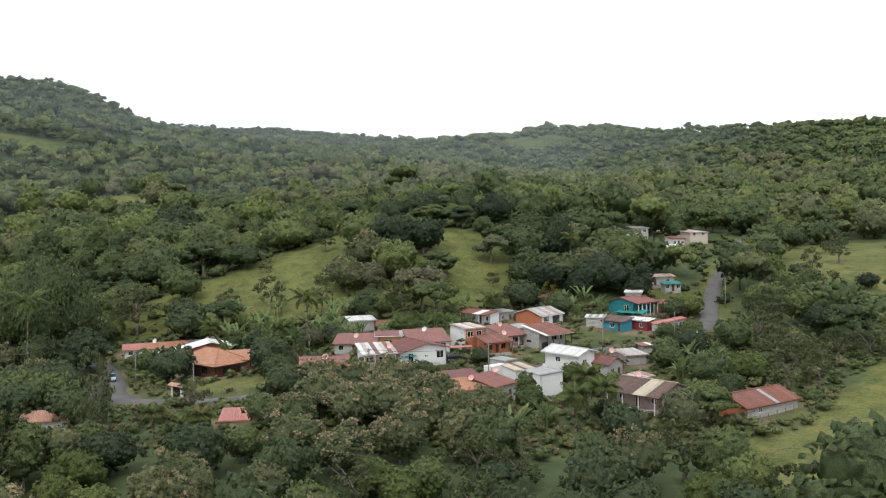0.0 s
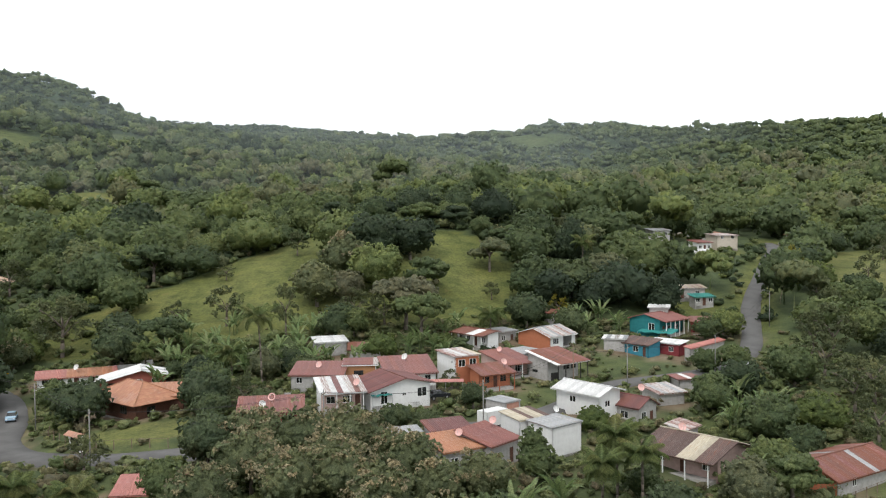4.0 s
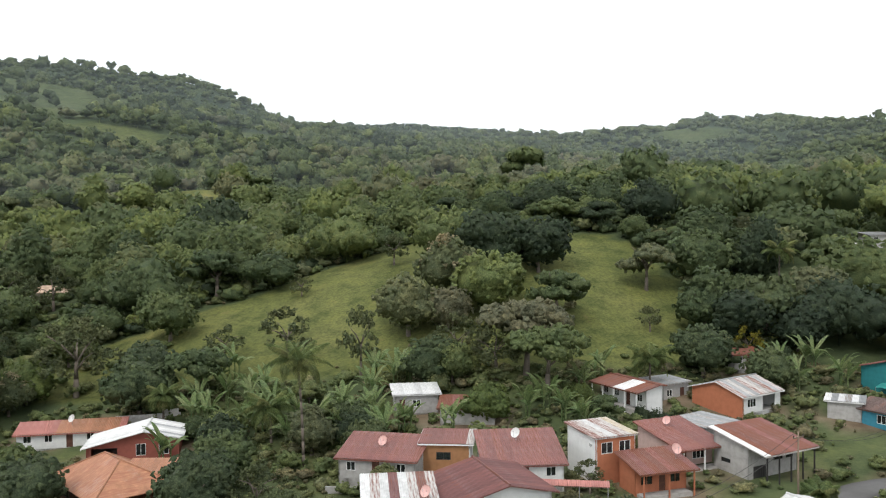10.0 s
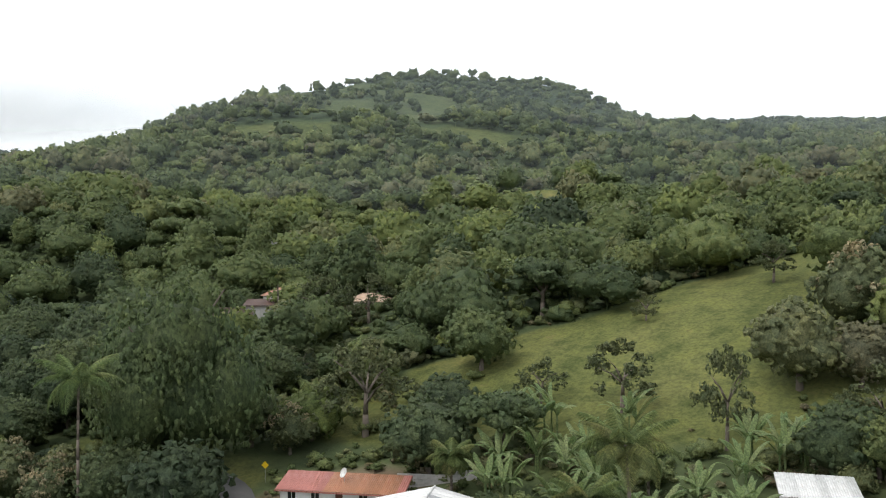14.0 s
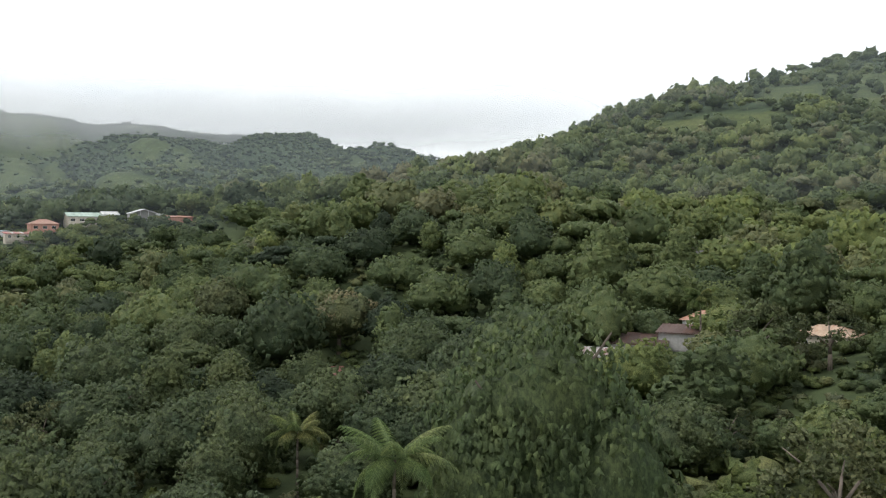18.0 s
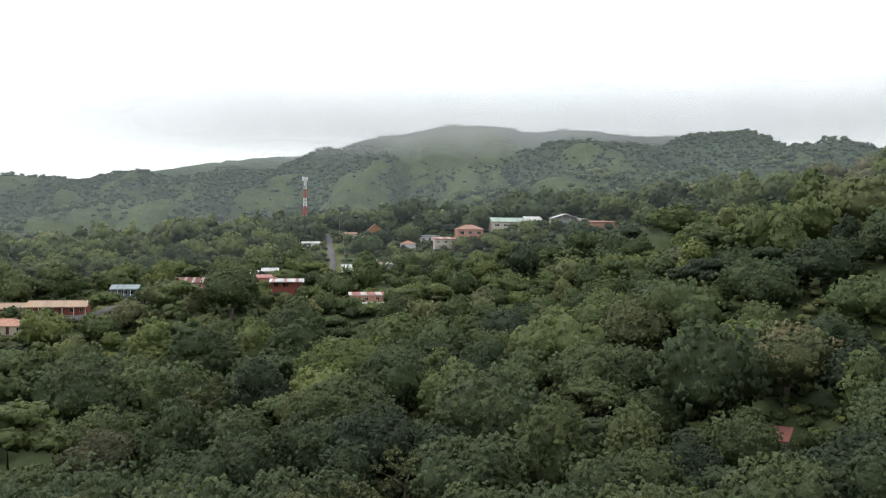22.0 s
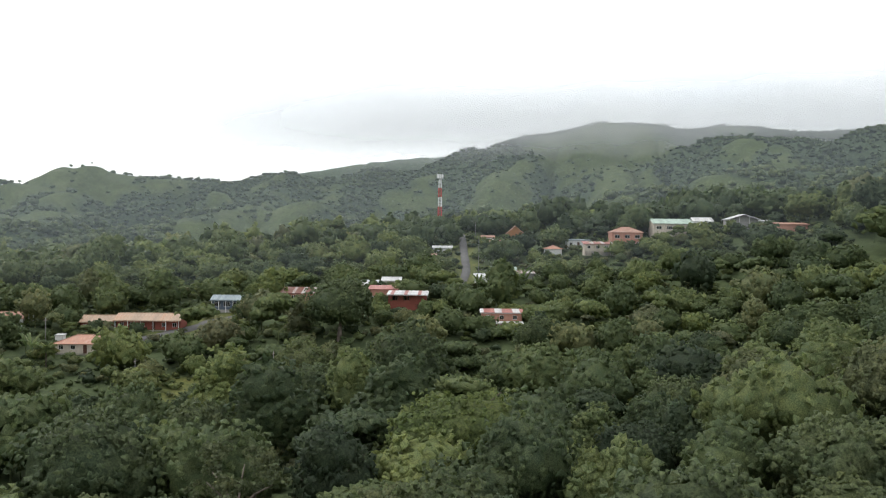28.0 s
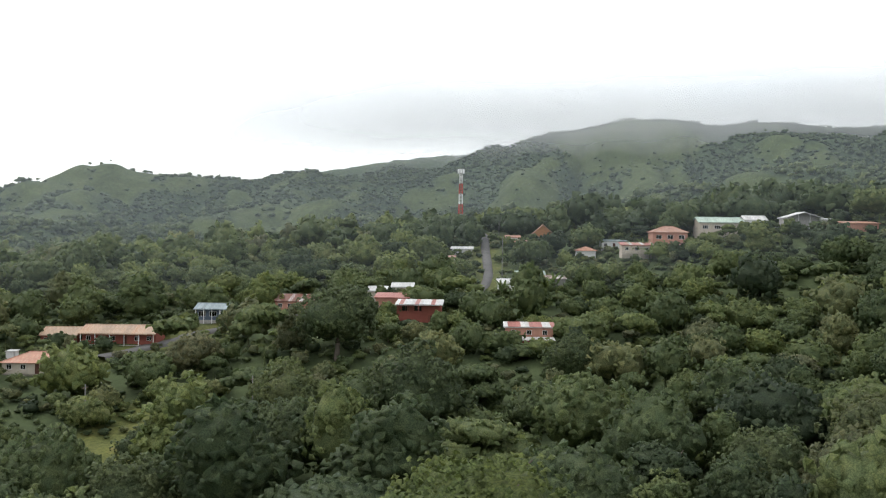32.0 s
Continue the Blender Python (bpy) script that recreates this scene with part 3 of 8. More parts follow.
def build_ground():
    xs = steps(-3600, -380, 130, 2200, 2.6, 1.045)
    ys = steps(-1900, 100, 320, 2900, 2.6, 1.045)
    X, Y = np.meshgrid(xs, ys)
    Z = ground(X, Y)
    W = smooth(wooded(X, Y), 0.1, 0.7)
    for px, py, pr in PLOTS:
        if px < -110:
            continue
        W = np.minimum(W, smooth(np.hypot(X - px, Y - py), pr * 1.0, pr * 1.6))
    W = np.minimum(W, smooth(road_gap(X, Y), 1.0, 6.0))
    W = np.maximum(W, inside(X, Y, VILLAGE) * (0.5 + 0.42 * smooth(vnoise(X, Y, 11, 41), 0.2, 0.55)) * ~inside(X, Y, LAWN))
    nx, ny = len(xs), len(ys)
    idx = np.arange(nx * ny).reshape(ny, nx)
    quads = np.stack([idx[:-1, :-1], idx[:-1, 1:], idx[1:, 1:], idx[1:, :-1]], -1).reshape(-1, 4)
    me = big_mesh("ground", np.stack([X, Y, Z], -1).reshape(-1, 3), quads, M_GROUND, True)
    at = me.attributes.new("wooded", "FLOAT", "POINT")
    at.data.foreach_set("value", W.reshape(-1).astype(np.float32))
    # mask of the far ground whose colour carries painted haze, by distance
    at = me.attributes.new("distance_tone", "FLOAT", "POINT")
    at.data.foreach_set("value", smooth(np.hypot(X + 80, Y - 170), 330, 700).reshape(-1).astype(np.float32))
    T = np.zeros(X.shape)
    for px, py, pr in PLOTS:
        if px > -90 and py < 250:
            T = np.maximum(T, 1 - smooth(np.hypot(X - px, Y - py), pr * 0.95, pr + 3.0))
    T = np.maximum(T, 0.7 * (1 - smooth(road_gap(X, Y), 0.3, 2.0)))
    T = T * inside(X, Y, VILLAGE) * smooth(vnoise(X, Y, 8, 43) * 0.6 + vnoise(X, Y, 3.6, 44) * 0.4, 0.40, 0.60)
    at = me.attributes.new("trodden", "FLOAT", "POINT")
    at.data.foreach_set("value", T.reshape(-1).astype(np.float32))
    tagged(new("ground", me), "rolling green valley floor of grass, weeds and leaf litter", "ground", kind="structure")


def big_mesh(name, verts, quads, material, smooth_shade=False):
    me = bpy.data.meshes.new(name)
    n, k = quads.shape
    me.vertices.add(len(verts))
    me.vertices.foreach_set("co", np.asarray(verts, np.float32).reshape(-1))
    me.loops.add(n * k)
    me.loops.foreach_set("vertex_index", quads.astype(np.int32).reshape(-1))
    me.polygons.add(n)
    me.polygons.foreach_set("loop_start", np.arange(0, n * k, k, dtype=np.int32))
    me.polygons.foreach_set("use_smooth", np.full(n, smooth_shade))
    me.materials.append(material)
    me.update(calc_edges=True)
    return me


def build_road(name, line, half, label):
    pts = []
    for (ax, ay), (bx, by) in zip(line, line[1:]):
        n = max(1, int(math.hypot(bx - ax, by - ay) / 2.5))
        pts += [(ax + (bx - ax) * k / n, ay + (by - ay) * k / n) for k in range(n)]
    pts.append(line[-1])
    b = Build()
    rows = []
    hs = [float(land(*p)) for p in pts]
    for i, (x, y) in enumerate(pts):
        a, c = pts[max(i - 1, 0)], pts[min(i + 1, len(pts) - 1)]
        d = Vector((c[0] - a[0], c[1] - a[1])).normalized()
        z = sum(hs[max(0, i - 3):i + 4]) / len(hs[max(0, i - 3):i + 4])
        wob = half + 0.25 * (float(vnoise(x, y, 6, 21)) - 0.5)
        rows.append([(x - d.y * s * -1, y + d.x * s * -1, z + h) for s, h in ((-wob - 0.5, -1.2), (-wob, -0.06), (0, 0.04), (wob, -0.06), (wob + 0.5, -1.2))])
    for r in rows:
        b.v += r
    for i in range(len(rows) - 1):
        for k in range(4):
            b.f.append((i * 5 + k, i * 5 + k + 1, i * 5 + k + 6, i * 5 + k + 5))
    tagged(new(name, b.mesh(name, M_ASPHALT, True)), label, "road", kind="structure")


# ---- houses ----
PANELS = {}


def panel_mesh(width, length, material):
    key = (round(width, 2), round(length, 2), material.name)
    if key not in PANELS:
        cols = 2 * max(2, round(width / 0.24)) + 1
        v, f = [], []
        for t in (0.012, -0.012):
            for y in (0.0, length):
                for i in range(cols):
                    v.append((width * i / (cols - 1), y, t + (0.028 if i % 2 else -0.028)))
        c = cols
        for i in range(c - 1):
            f.append((i, i + 1, c + i + 1, c + i))
            f.append((3 * c + i, 3 * c + i + 1, 2 * c + i + 1, 2 * c + i))
            f.append((i + 1, i, 2 * c + i, 2 * c + i + 1))
            f.append((c + i, c + i + 1, 3 * c + i + 1, 3 * c + i))
        f += [(0, c, 3 * c, 2 * c), (2 * c - 1, c - 1, 3 * c - 1, 4 * c - 1)]
        PANELS[key] = mesh_of("roof_panel", v, f, material)
    return PANELS[key]


def slope(parent, a, b, up, pattern, width=0.95):
    """Roof sheets side by side: a to b is the eave, up goes from the eave to the ridge."""
    a, b, up = Vector(a), Vector(b), Vector(up)
    along = b - a
    n = max(1, round(along.length / width))
    ex, ey = along.normalized(), up.normalized()
    ez = ex.cross(ey).normalized()
    for i in range(n):
        p = a + along * (i / n)
        m = Matrix((ex, ey, ez)).transposed().to_4x4()
        m.translation = p + ez * (0.012 if i % 2 else 0.0)
        put("roof_panel", panel_mesh(along.length / n + 0.04, up.length, SHEETS[pattern[i % len(pattern)]]), parent, m)


def wall(parent, length, profile, holes, material, m, name="wall", thick=0.16, foot=-1.6):
    """A wall along local x, its outer face at y = 0, with a sloping top and openings cut through it."""
    b = Build()
    cuts = sorted({0.0, length, *(s for s, _ in profile if 0 < s < length), *(s for h in holes for s in h[:2])})
    levels = sorted({foot, *(z for h in holes for z in h[2:4])})
    ps, ph = [p[0] for p in profile], [p[1] for p in profile]
    for s0, s1 in zip(cuts, cuts[1:]):
        if s1 - s0 < 1e-4:
            continue
        t0, t1 = float(np.interp(s0, ps, ph)), float(np.interp(s1, ps, ph))
        mid = 0.5 * (s0 + s1)
        for lo, hi in zip(levels, levels[1:] + [None]):
            probe = lo + 0.01
            if any(h[0] < mid < h[1] and h[2] < probe < h[3] for h in holes):
                continue
            a0, a1 = (t0, t1) if hi is None else (hi, hi)
            b.hexa([(s0, 0, lo), (s1, 0, lo), (s1, thick, lo), (s0, thick, lo), (s0, 0, a0), (s1, 0, a1), (s1, thick, a1), (s0, thick, a0)])
    b.weld()
    return put(name, b.mesh(name, material), parent, m)


WINDOWS = {}


def window(parent, w, h, m, frame_material, panes=2):
    """A window: frame with mullions, and its panes set back in it."""
    key = (round(w, 2), round(h, 2), frame_material.name, panes)
    if key not in WINDOWS:
        b = Build()
        t = 0.055
        xs = [0.0]
        for i in range(panes + 1):
            x = (w - t) * i / panes
            xs += [x, x + t]
        xs = sorted(set(xs))
        for i, (x0, x1) in enumerate(zip(xs, xs[1:])):
            for j, (z0, z1) in enumerate(((0, t), (t, h - t), (h - t, h))):
                if j != 1 or i % 2 == 0:
                    b.box(x0, -0.03, z0, x1, 0.09, z1)
        b.weld()
        p = Build().box(t, 0.03, t, (w - t) / panes, 0.045, h - t)
        WINDOWS[key] = (b.mesh("window", frame_material), p.mesh("pane", M_GLASS))
    fr, pane = WINDOWS[key]
    ob = put("window", fr, parent, m)
    for i in range(panes):
        put("pane", pane, ob, pose((w - 0.055) * i / panes, 0, 0))


def gate_mesh(w, h, material):
    """An upright ribbed door leaf."""
    n = max(4, int(w / 0.15))
    b = Build()
    for k in range(n):
        y = 0.03 * (k % 2)
        b.hexa([(w * k / n, y, 0), (w * (k + 1) / n, 0.03 - y, 0), (w * (k + 1) / n, 0.08 - y, 0), (w * k / n, y + 0.05, 0),
                (w * k / n, y, h), (w * (k + 1) / n, 0.03 - y, h), (w * (k + 1) / n, 0.08 - y, h), (w * k / n, y + 0.05, h)])
    return b.weld().mesh("roller_door", material)


def house(name, x, y, yaw, w, d, z, front, back, style="shed", ridge=None, at=0.5, sheets="r", sheets2=None, walls=None, label="",
          holes=None, over=0.45, frame_mat=None, posts=0, porch=0.0, fascia=None, lift=0.0, category="house", group="houses of the village"):
    """A house. x, y: the front left eave corner; local x runs along the front, y to the back. front, back: heights of the eaves
    (left and right ones under a gable_y roof). holes: side, start, width, sill, height, kind."""
    root = new(name)
    root.matrix_basis = pose(x, y, z, 0, 0, yaw)
    tagged(root, label, category, group)
    cx, cy = x + (w * math.cos(radians(yaw)) - d * math.sin(radians(yaw))) / 2, y + (w * math.sin(radians(yaw)) + d * math.cos(radians(yaw))) / 2
    PLOTS.append((cx, cy, 0.5 * max(w, d) + 1.2))
    if group in ("houses of the hill hamlet", "houses in the woods", "houses up the road") and front < 5.5:
        for q in {"houses of the hill hamlet": (5, 12, 19), "houses in the woods": (5, 12, 20)}.get(group, (5, 12, 20)):
            fx, fy = x + w / 2 * math.cos(radians(yaw)) + q * math.sin(radians(yaw)), y + w / 2 * math.sin(radians(yaw)) - q * math.cos(radians(yaw))
            if q < 6:
                PLOTS.append((fx, fy, 0.34 * w + 0.5))
            FRONTS.append((fx, fy, 0.5 * w + (3.5 if group == "houses of the hill hamlet" else 1.0)))
    if group == "houses of the hill hamlet":
        HAMLET_FRONTS.append((x + w / 2 * math.cos(radians(yaw)) + 4.5 * math.sin(radians(yaw)), y + w / 2 * math.sin(radians(yaw)) - 4.5 * math.cos(radians(yaw)), w, front))
    wf, wl_, wr, wb = walls
    ridge = max(front, back) if ridge is None else ridge
    frame_mat = frame_mat or M_TRIM

    def top(px, py):
        if style == "shed":
            return front + (back - front) * py / d
        if style == "gable_x":
            r = at * d
            return front + (ridge - front) * py / r if py <= r else ridge + (back - ridge) * (py - r) / (d - r)
        if style == "gable_y":
            r = at * w
            return front + (ridge - front) * px / r if px <= r else ridge + (back - ridge) * (px - r) / (w - r)
        q = min(px, w - px, py, d - py)
        return front + (ridge - front) * q / (0.5 * min(w, d))

    o = over
    y0 = o + porch
    L, D = w - 2 * o, d - o - y0
    knots_x = [0, L] + ([at * w - o] if style == "gable_y" else [])
    knots_y = [0, D] + ([at * d - y0] if style == "gable_x" and 0 < at * d - y0 < D else [])
    drop = 0.05
    prof = {"front": [(s, top(o + s, y0) - drop) for s in sorted(knots_x)], "back": [(s, top(w - o - s, d - o) - drop) for s in sorted(L - k for k in knots_x)],
            "left": [(s, top(o, d - o - s) - drop) for s in sorted(D - k for k in knots_y)], "right": [(s, top(w - o, y0 + s) - drop) for s in sorted(knots_y)]}
    place = {"front": (L, pose(o, y0, 0), wf), "back": (L, pose(w - o, d - o, 0, 0, 0, 180), wb),
             "left": (D, pose(o, d - o, 0, 0, 0, -90), wl_), "right": (D, pose(w - o, y0, 0, 0, 0, 90), wr)}
    sides = {k: [] for k in place}
    for side, s, ww, sill, hh, kind in holes or []:
        sides[side].append((s, s + ww, sill, sill + hh, kind))
    for side, (length, m, material) in place.items():
        cut = [q for q in sides[side] if q[1] < length and q[0] > 0]
        if material is None:
            continue
        if side in ("left", "right"):
            m = m @ pose(0, 0, 0)
        wall(root, length, prof[side], [q[:4] for q in cut], material, m)
        for s0, s1, z0, z1, kind in cut:
            if kind == "window":
                window(root, s1 - s0, z1 - z0, m @ pose(s0, 0.02, z0), frame_mat, 2 if s1 - s0 < 1.9 else 3)
            elif kind == "door":
                b = Build().box(0, 0.06, 0, s1 - s0, 0.11, z1 - z0).box(0.12, 0.045, 0.2, s1 - s0 - 0.12, 0.06, 0.9).box(0.12, 0.045, 1.05, s1 - s0 - 0.12, 0.06, z1 - z0 - 0.15)
                put("door", b.mesh("door", W_WOOD), root, m @ pose(s0, 0, z0))
            elif kind == "gate":
                put("roller_door", gate_mesh(s1 - s0, z1 - z0, frame_mat), root, m @ pose(s0, 0.06, z0))
    b = Build().box(o + 0.2, o, -1.6, w - o - 0.2, d - o - 0.2, 0.08)
    put("floor_slab", b.mesh("floor_slab", M_CONCRETE), root)
    if D > 2 and L > 2:
        b = Build().box(o + 0.22, y0 + D * 0.5, 0.08, w - o - 0.22, y0 + D * 0.5 + 0.12, min(top(o + .3, y0 + D * .5), top(w - o - .3, y0 + D * .5)) - 0.1)
        put("partition", b.mesh("partition", M_CURTAIN), root)
    s2 = sheets2 or sheets
    if style == "shed":
        slope(root, (0, 0, front), (w, 0, front), (0, d, back - front), sheets)
    elif style == "gable_x":
        r = at * d
        slope(root, (0, 0, front), (w, 0, front), (0, r, ridge - front), sheets)
        slope(root, (w, d, back), (0, d, back), (0, r - d, ridge - back), s2)
    elif style == "gable_y":
        r = at * w
        slope(root, (0, d, front), (0, 0, front), (r, 0, ridge - front), sheets)
        slope(root, (w, 0, back), (w, d, back), (r - w, 0, ridge - back), s2)
    elif style == "hip":
        hip_roof(root, w, d, front, ridge, SHEETS[sheets[0]])
    if style in ("gable_x", "gable_y"):
        b = Build()
        a, c = ((0, at * d, ridge), (w, at * d, ridge)) if style == "gable_x" else ((at * w, 0, ridge), (at * w, d, ridge))
        b.bar(Vector(a) + Vector((0, 0, 0.03)), Vector(c) + Vector((0, 0, 0.03)), 0.13, 6)
        put("ridge_cap", b.mesh("ridge_cap", SHEETS[s2[0]]), root)
    trim = fascia or SHEETS[sheets[0]]
    if style != "hip":
        boards = [(0, 0.02, front - 0.22, w, 0.06, front - 0.06)]
        if style == "gable_y":
            boards = [(xx, 0, hh - 0.22, xx + 0.04, d, hh - 0.06) for xx, hh in ((0.02, front), (w - 0.06, back))]
        for q in boards:
            put("fascia", Build().box(*q).mesh("fascia", trim), root)
        ends = [((0, 0), (at * w, 0), (w, 0)), ((0, d), (at * w, d), (w, d))] if style == "gable_y" else [((0, 0), (0, at * d if style == "gable_x" else d / 2), (0, d)), ((w, 0), (w, at * d if style == "gable_x" else d / 2), (w, d))]
        for e in ends:
            b = Build()
            for p, q in zip(e, e[1:]):
                b.bar((*p, top(*p) - 0.10), (*q, top(*q) - 0.10), 0.06, 4)
            put("bargeboard", b.mesh("bargeboard", trim), root)
    for k in range(posts):
        px = o + 0.1 + (w - 2 * o - 0.2) * k / max(1, posts - 1)
        b = Build().box(px - 0.07, 0.2, -1.2, px + 0.07, 0.34, top(px, 0.27) - 0.04)
        put("post", b.mesh("post", frame_mat), root)
    return root


def hip_roof(root, w, d, eave, ridge, material):
    h = 0.5 * min(w, d)
    ra, rb = ((h, d / 2), (w - h, d / 2)) if w >= d else ((w / 2, h), (w / 2, d - h))
    c = [(0, 0), (w, 0), (w, d), (0, d)]
    b = Build()
    for t in (0.0, -0.09):
        b.v += [(*p, eave + t) for p in c] + [(*ra, ridge + t), (*rb, ridge + t)]
    faces = [(0, 1, 5, 4), (1, 2, 5), (2, 3, 4, 5), (3, 0, 4)] if w >= d else [(0, 1, 4), (1, 2, 5, 4), (2, 3, 5), (3, 0, 4, 5)]
    b.f += faces + [tuple(6 + i for i in f[::-1]) for f in faces]
    b.f += [(1, 0, 6, 7), (2, 1, 7, 8), (3, 2, 8, 9), (0, 3, 9, 6)]
    put("roof", b.mesh("roof", material), root)
    caps = [((*ra, ridge), (*rb, ridge))] + [((*p, eave), (*(ra if (p[0] < w / 2 if w >= d else p[1] < d / 2) else rb), ridge)) for p in c]
    for p, q in caps:
        if (Vector(p) - Vector(q)).length > 0.1:
            put("ridge_cap", Build().bar(p, q, 0.12, 5).mesh("ridge_cap", material), root)


# windows and doors of a plain front: side, start, width, sill, height, kind
def front_row(side, length, n=2, door=True, size=(1.1, 1.05), sill=1.0):
    out, k = [], n + (1 if door else 0)
    for i in range(k):
        s = length * (i + 0.5) / k
        if door and i == k // 2:
            out.append((side, s - 0.45, 0.9, 0.1, 2.05, "door"))
        else:
            out.append((side, s - size[0] / 2, size[0], sill, size[1], "window"))
    return out

# ---- the village ----
def village():
    h = house
    W4 = lambda m: (m, m, m, m)
    # along the street, from the west
    h("house", -16.6, 173.0, 16, 7.4, 8.2, 11.0, 2.9, 4.2, sheets="wcwmwcuc", walls=(W_PINK, W_WHITE, W_WHITE, W_GREY), porch=1.6, posts=4,
      holes=[("front", 0.8, 1.4, 0.9, 1.1, "window"), ("front", 3.4, 1.5, 0.9, 1.1, "window"), ("front", 5.4, 0.8, 0.1, 2.0, "door")],
      label="small white house with rust-striped white sheet roof and porch posts")
    h("house", -9.4, 176.1, 27, 11.8, 11.0, 10.9, 2.5, 3.2, style="gable_y", ridge=4.3, at=0.56, sheets="m", walls=W4(W_WHITE), over=0.6,
      holes=[("front", 1.8, 1.2, 0.3, 2.0, "window"), ("front", 5.6, 0.7, 1.3, 0.5, "window"), ("front", 8.3, 1.7, 0.9, 1.5, "window")],
      label="white-walled house under a broad maroon gable roof")
    h("house", -7.6, 190.4, 14, 9.6, 9.0, 11.3, 2.4, 4.4, sheets="r", walls=W4(W_WHITE), holes=front_row("front", 8.7, 2), label="house with a large plain red sheet roof")
    h("house", -15.9, 195.6, 4, 6.6, 6.0, 11.3, 3.4, 3.8, sheets="rrrrrrc", fascia=M_TRIM, walls=(W_OCHRE, W_WHITE, W_WHITE, W_OCHRE),
      holes=[("front", 1.7, 1.7, 1.4, 0.9, "window")], frame_mat=M_DARKTRIM, label="ochre and white flat-roofed annex beside a red roof")
    h("house", -25.2, 192.6, -4, 10.0, 7.0, 11.0, 2.5, 4.0, sheets="r", walls=W4(W_GREY), holes=front_row("front", 9, 2), label="grey block house with a faded red sheet roof")
    h("house", -28.6, 168.0, 8, 10.2, 5.2, 9.6, 2.4, 4.1, sheets="r", walls=(W_MAROON, W_MAROON, W_MAROON, W_WHITE), porch=1.3, posts=4,
      holes=front_row("front", 9.2, 2), frame_mat=W_RED, label="low house with a dull red roof and red porch")
    h("shed", -24.2, 218.6, 17, 7.2, 6.2, 12.8, 2.9, 3.5, sheets="w", walls=W4(W_GREY), holes=[("front", 2.5, 1.2, 1.0, 1.0, "window"), ("front", 0.6, 0.8, 0.1, 2.0, "door")],
      label="grey shed with a white sheet roof beside banana plants", category="shed")
    h("shed", -17.2, 215.6, 4, 8.6, 5.5, 12.4, 2.2, 3.1, sheets="uur", walls=W4(W_GREY), label="lean-to with a rusty red roof behind banana plants", category="shed")
    h("house", 4.6, 195.4, 32, 5.9, 6.9, 10.7, 5.3, 5.8, sheets="ccwcce", walls=(W_ORANGE, W_WHITE, W_WHITE, W_WHITE), over=0.3,
      holes=[("front", 0.7, 1.5, 3.3, 1.3, "window"), ("front", 3.1, 1.5, 3.3, 1.3, "window"), ("left", 4.8, 0.6, 3.9, 0.5, "window")],
      label="two-storey house, one wall white and one burnt orange")
    h("house", 9.4, 191.2, 28, 7.4, 5.8, 10.5, 2.7, 3.9, sheets="uruuru", walls=W4(W_ORANGE), porch=1.5, posts=3, frame_mat=W_ORANGE,
      holes=[("front", 0.7, 1.5, 0.9, 1.2, "window"), ("front", 4.4, 1.3, 0.9, 1.2, "window"), ("front", 3.0, 0.8, 0.1, 2.0, "door")],
      label="burnt-orange house with a rusty sheet roof and porch")
    h("house", 14.6, 201.0, 34, 7.4, 9.4, 10.6, 2.8, 4.5, sheets="r", walls=W4(W_PINK), porch=2.2, posts=3,
      holes=[("front", 1.6, 0.9, 0.1, 2.0, "door"), ("front", 3.4, 1.9, 0.8, 1.3, "window")], label="dusty pink house with a wide red roof and tiled porch")
    h("house", 23.6, 198.7, 39, 9.2, 8.6, 9.6, 4.1, 5.9, sheets="wuuuuruuur", fascia=R_CHALK, walls=(W_GREY, W_GREY, W_GREY, W_GREY), porch=2.4, posts=5, frame_mat=M_DARKTRIM,
      holes=[("front", 0.8, 2.2, 0.1, 2.0, "gate"), ("left", 1.2, 1.4, 2.0, 0.5, "window"), ("front", 4.2, 1.6, 2.4, 1.0, "window"), ("front", 6.4, 1.2, 2.4, 1.0, "window")],
      label="tall grey block house with an open gallery and striped rusty roof")
    h("house", 18.6, 210.6, 45, 7.0, 6.2, 11.0, 3.1, 3.3, sheets="g", walls=W4(W_GREY), label="low grey house with a plain zinc roof")
    h("house", 3.8, 231.0, -54, 11.6, 5.4, 13.5, 2.7, 3.4, style="gable_x", ridge=3.5, at=0.75, sheets="uuuuuuwww", sheets2="u", walls=W4(W_WHITE), porch=1.5, posts=5,
      holes=front_row("front", 10.6, 3), label="white house with a red and white striped roof and long porch")
    h("house", 25.4, 223.6, 45, 9.8, 9.8, 12.9, 2.6, 2.9, style="gable_x", ridge=4.3, at=0.5, sheets="cgcgccgcgc", sheets2="g", fascia=M_TRIM, walls=(W_WHITE, W_ORANGE, W_WHITE, W_WHITE),
      holes=[("front", 1.0, 2.0, 0.9, 1.2, "window"), ("front", 4.6, 3.0, 0.1, 2.2, "open")], label="white and orange house with weathered striped gable roof")
    h("house", 14.8, 229.6, 40, 6.2, 5.4, 13.0, 3.0, 3.3, sheets="g", walls=W4(W_GREY), holes=front_row("front", 5.3, 1), label="grey outbuilding with a zinc roof beside an orange wall")
    h("house", 53.0, 235.0, 43, 10.4, 10.6, 13.8, 3.4, 3.6, style="gable_x", ridge=4.9, at=0.55, sheets="r", walls=W4(W_TEAL), porch=1.4, posts=6,
      holes=[("front", 1.0, 1.0, 0.1, 2.1, "door"), ("front", 3.0, 1.5, 0.9, 1.2, "window"), ("front", 6.0, 1.5, 0.9, 1.2, "window"), ("left", 5.2, 1.6, 0.9, 1.9, "window")],
      label="bright teal house with a clean red gable roof and porch")
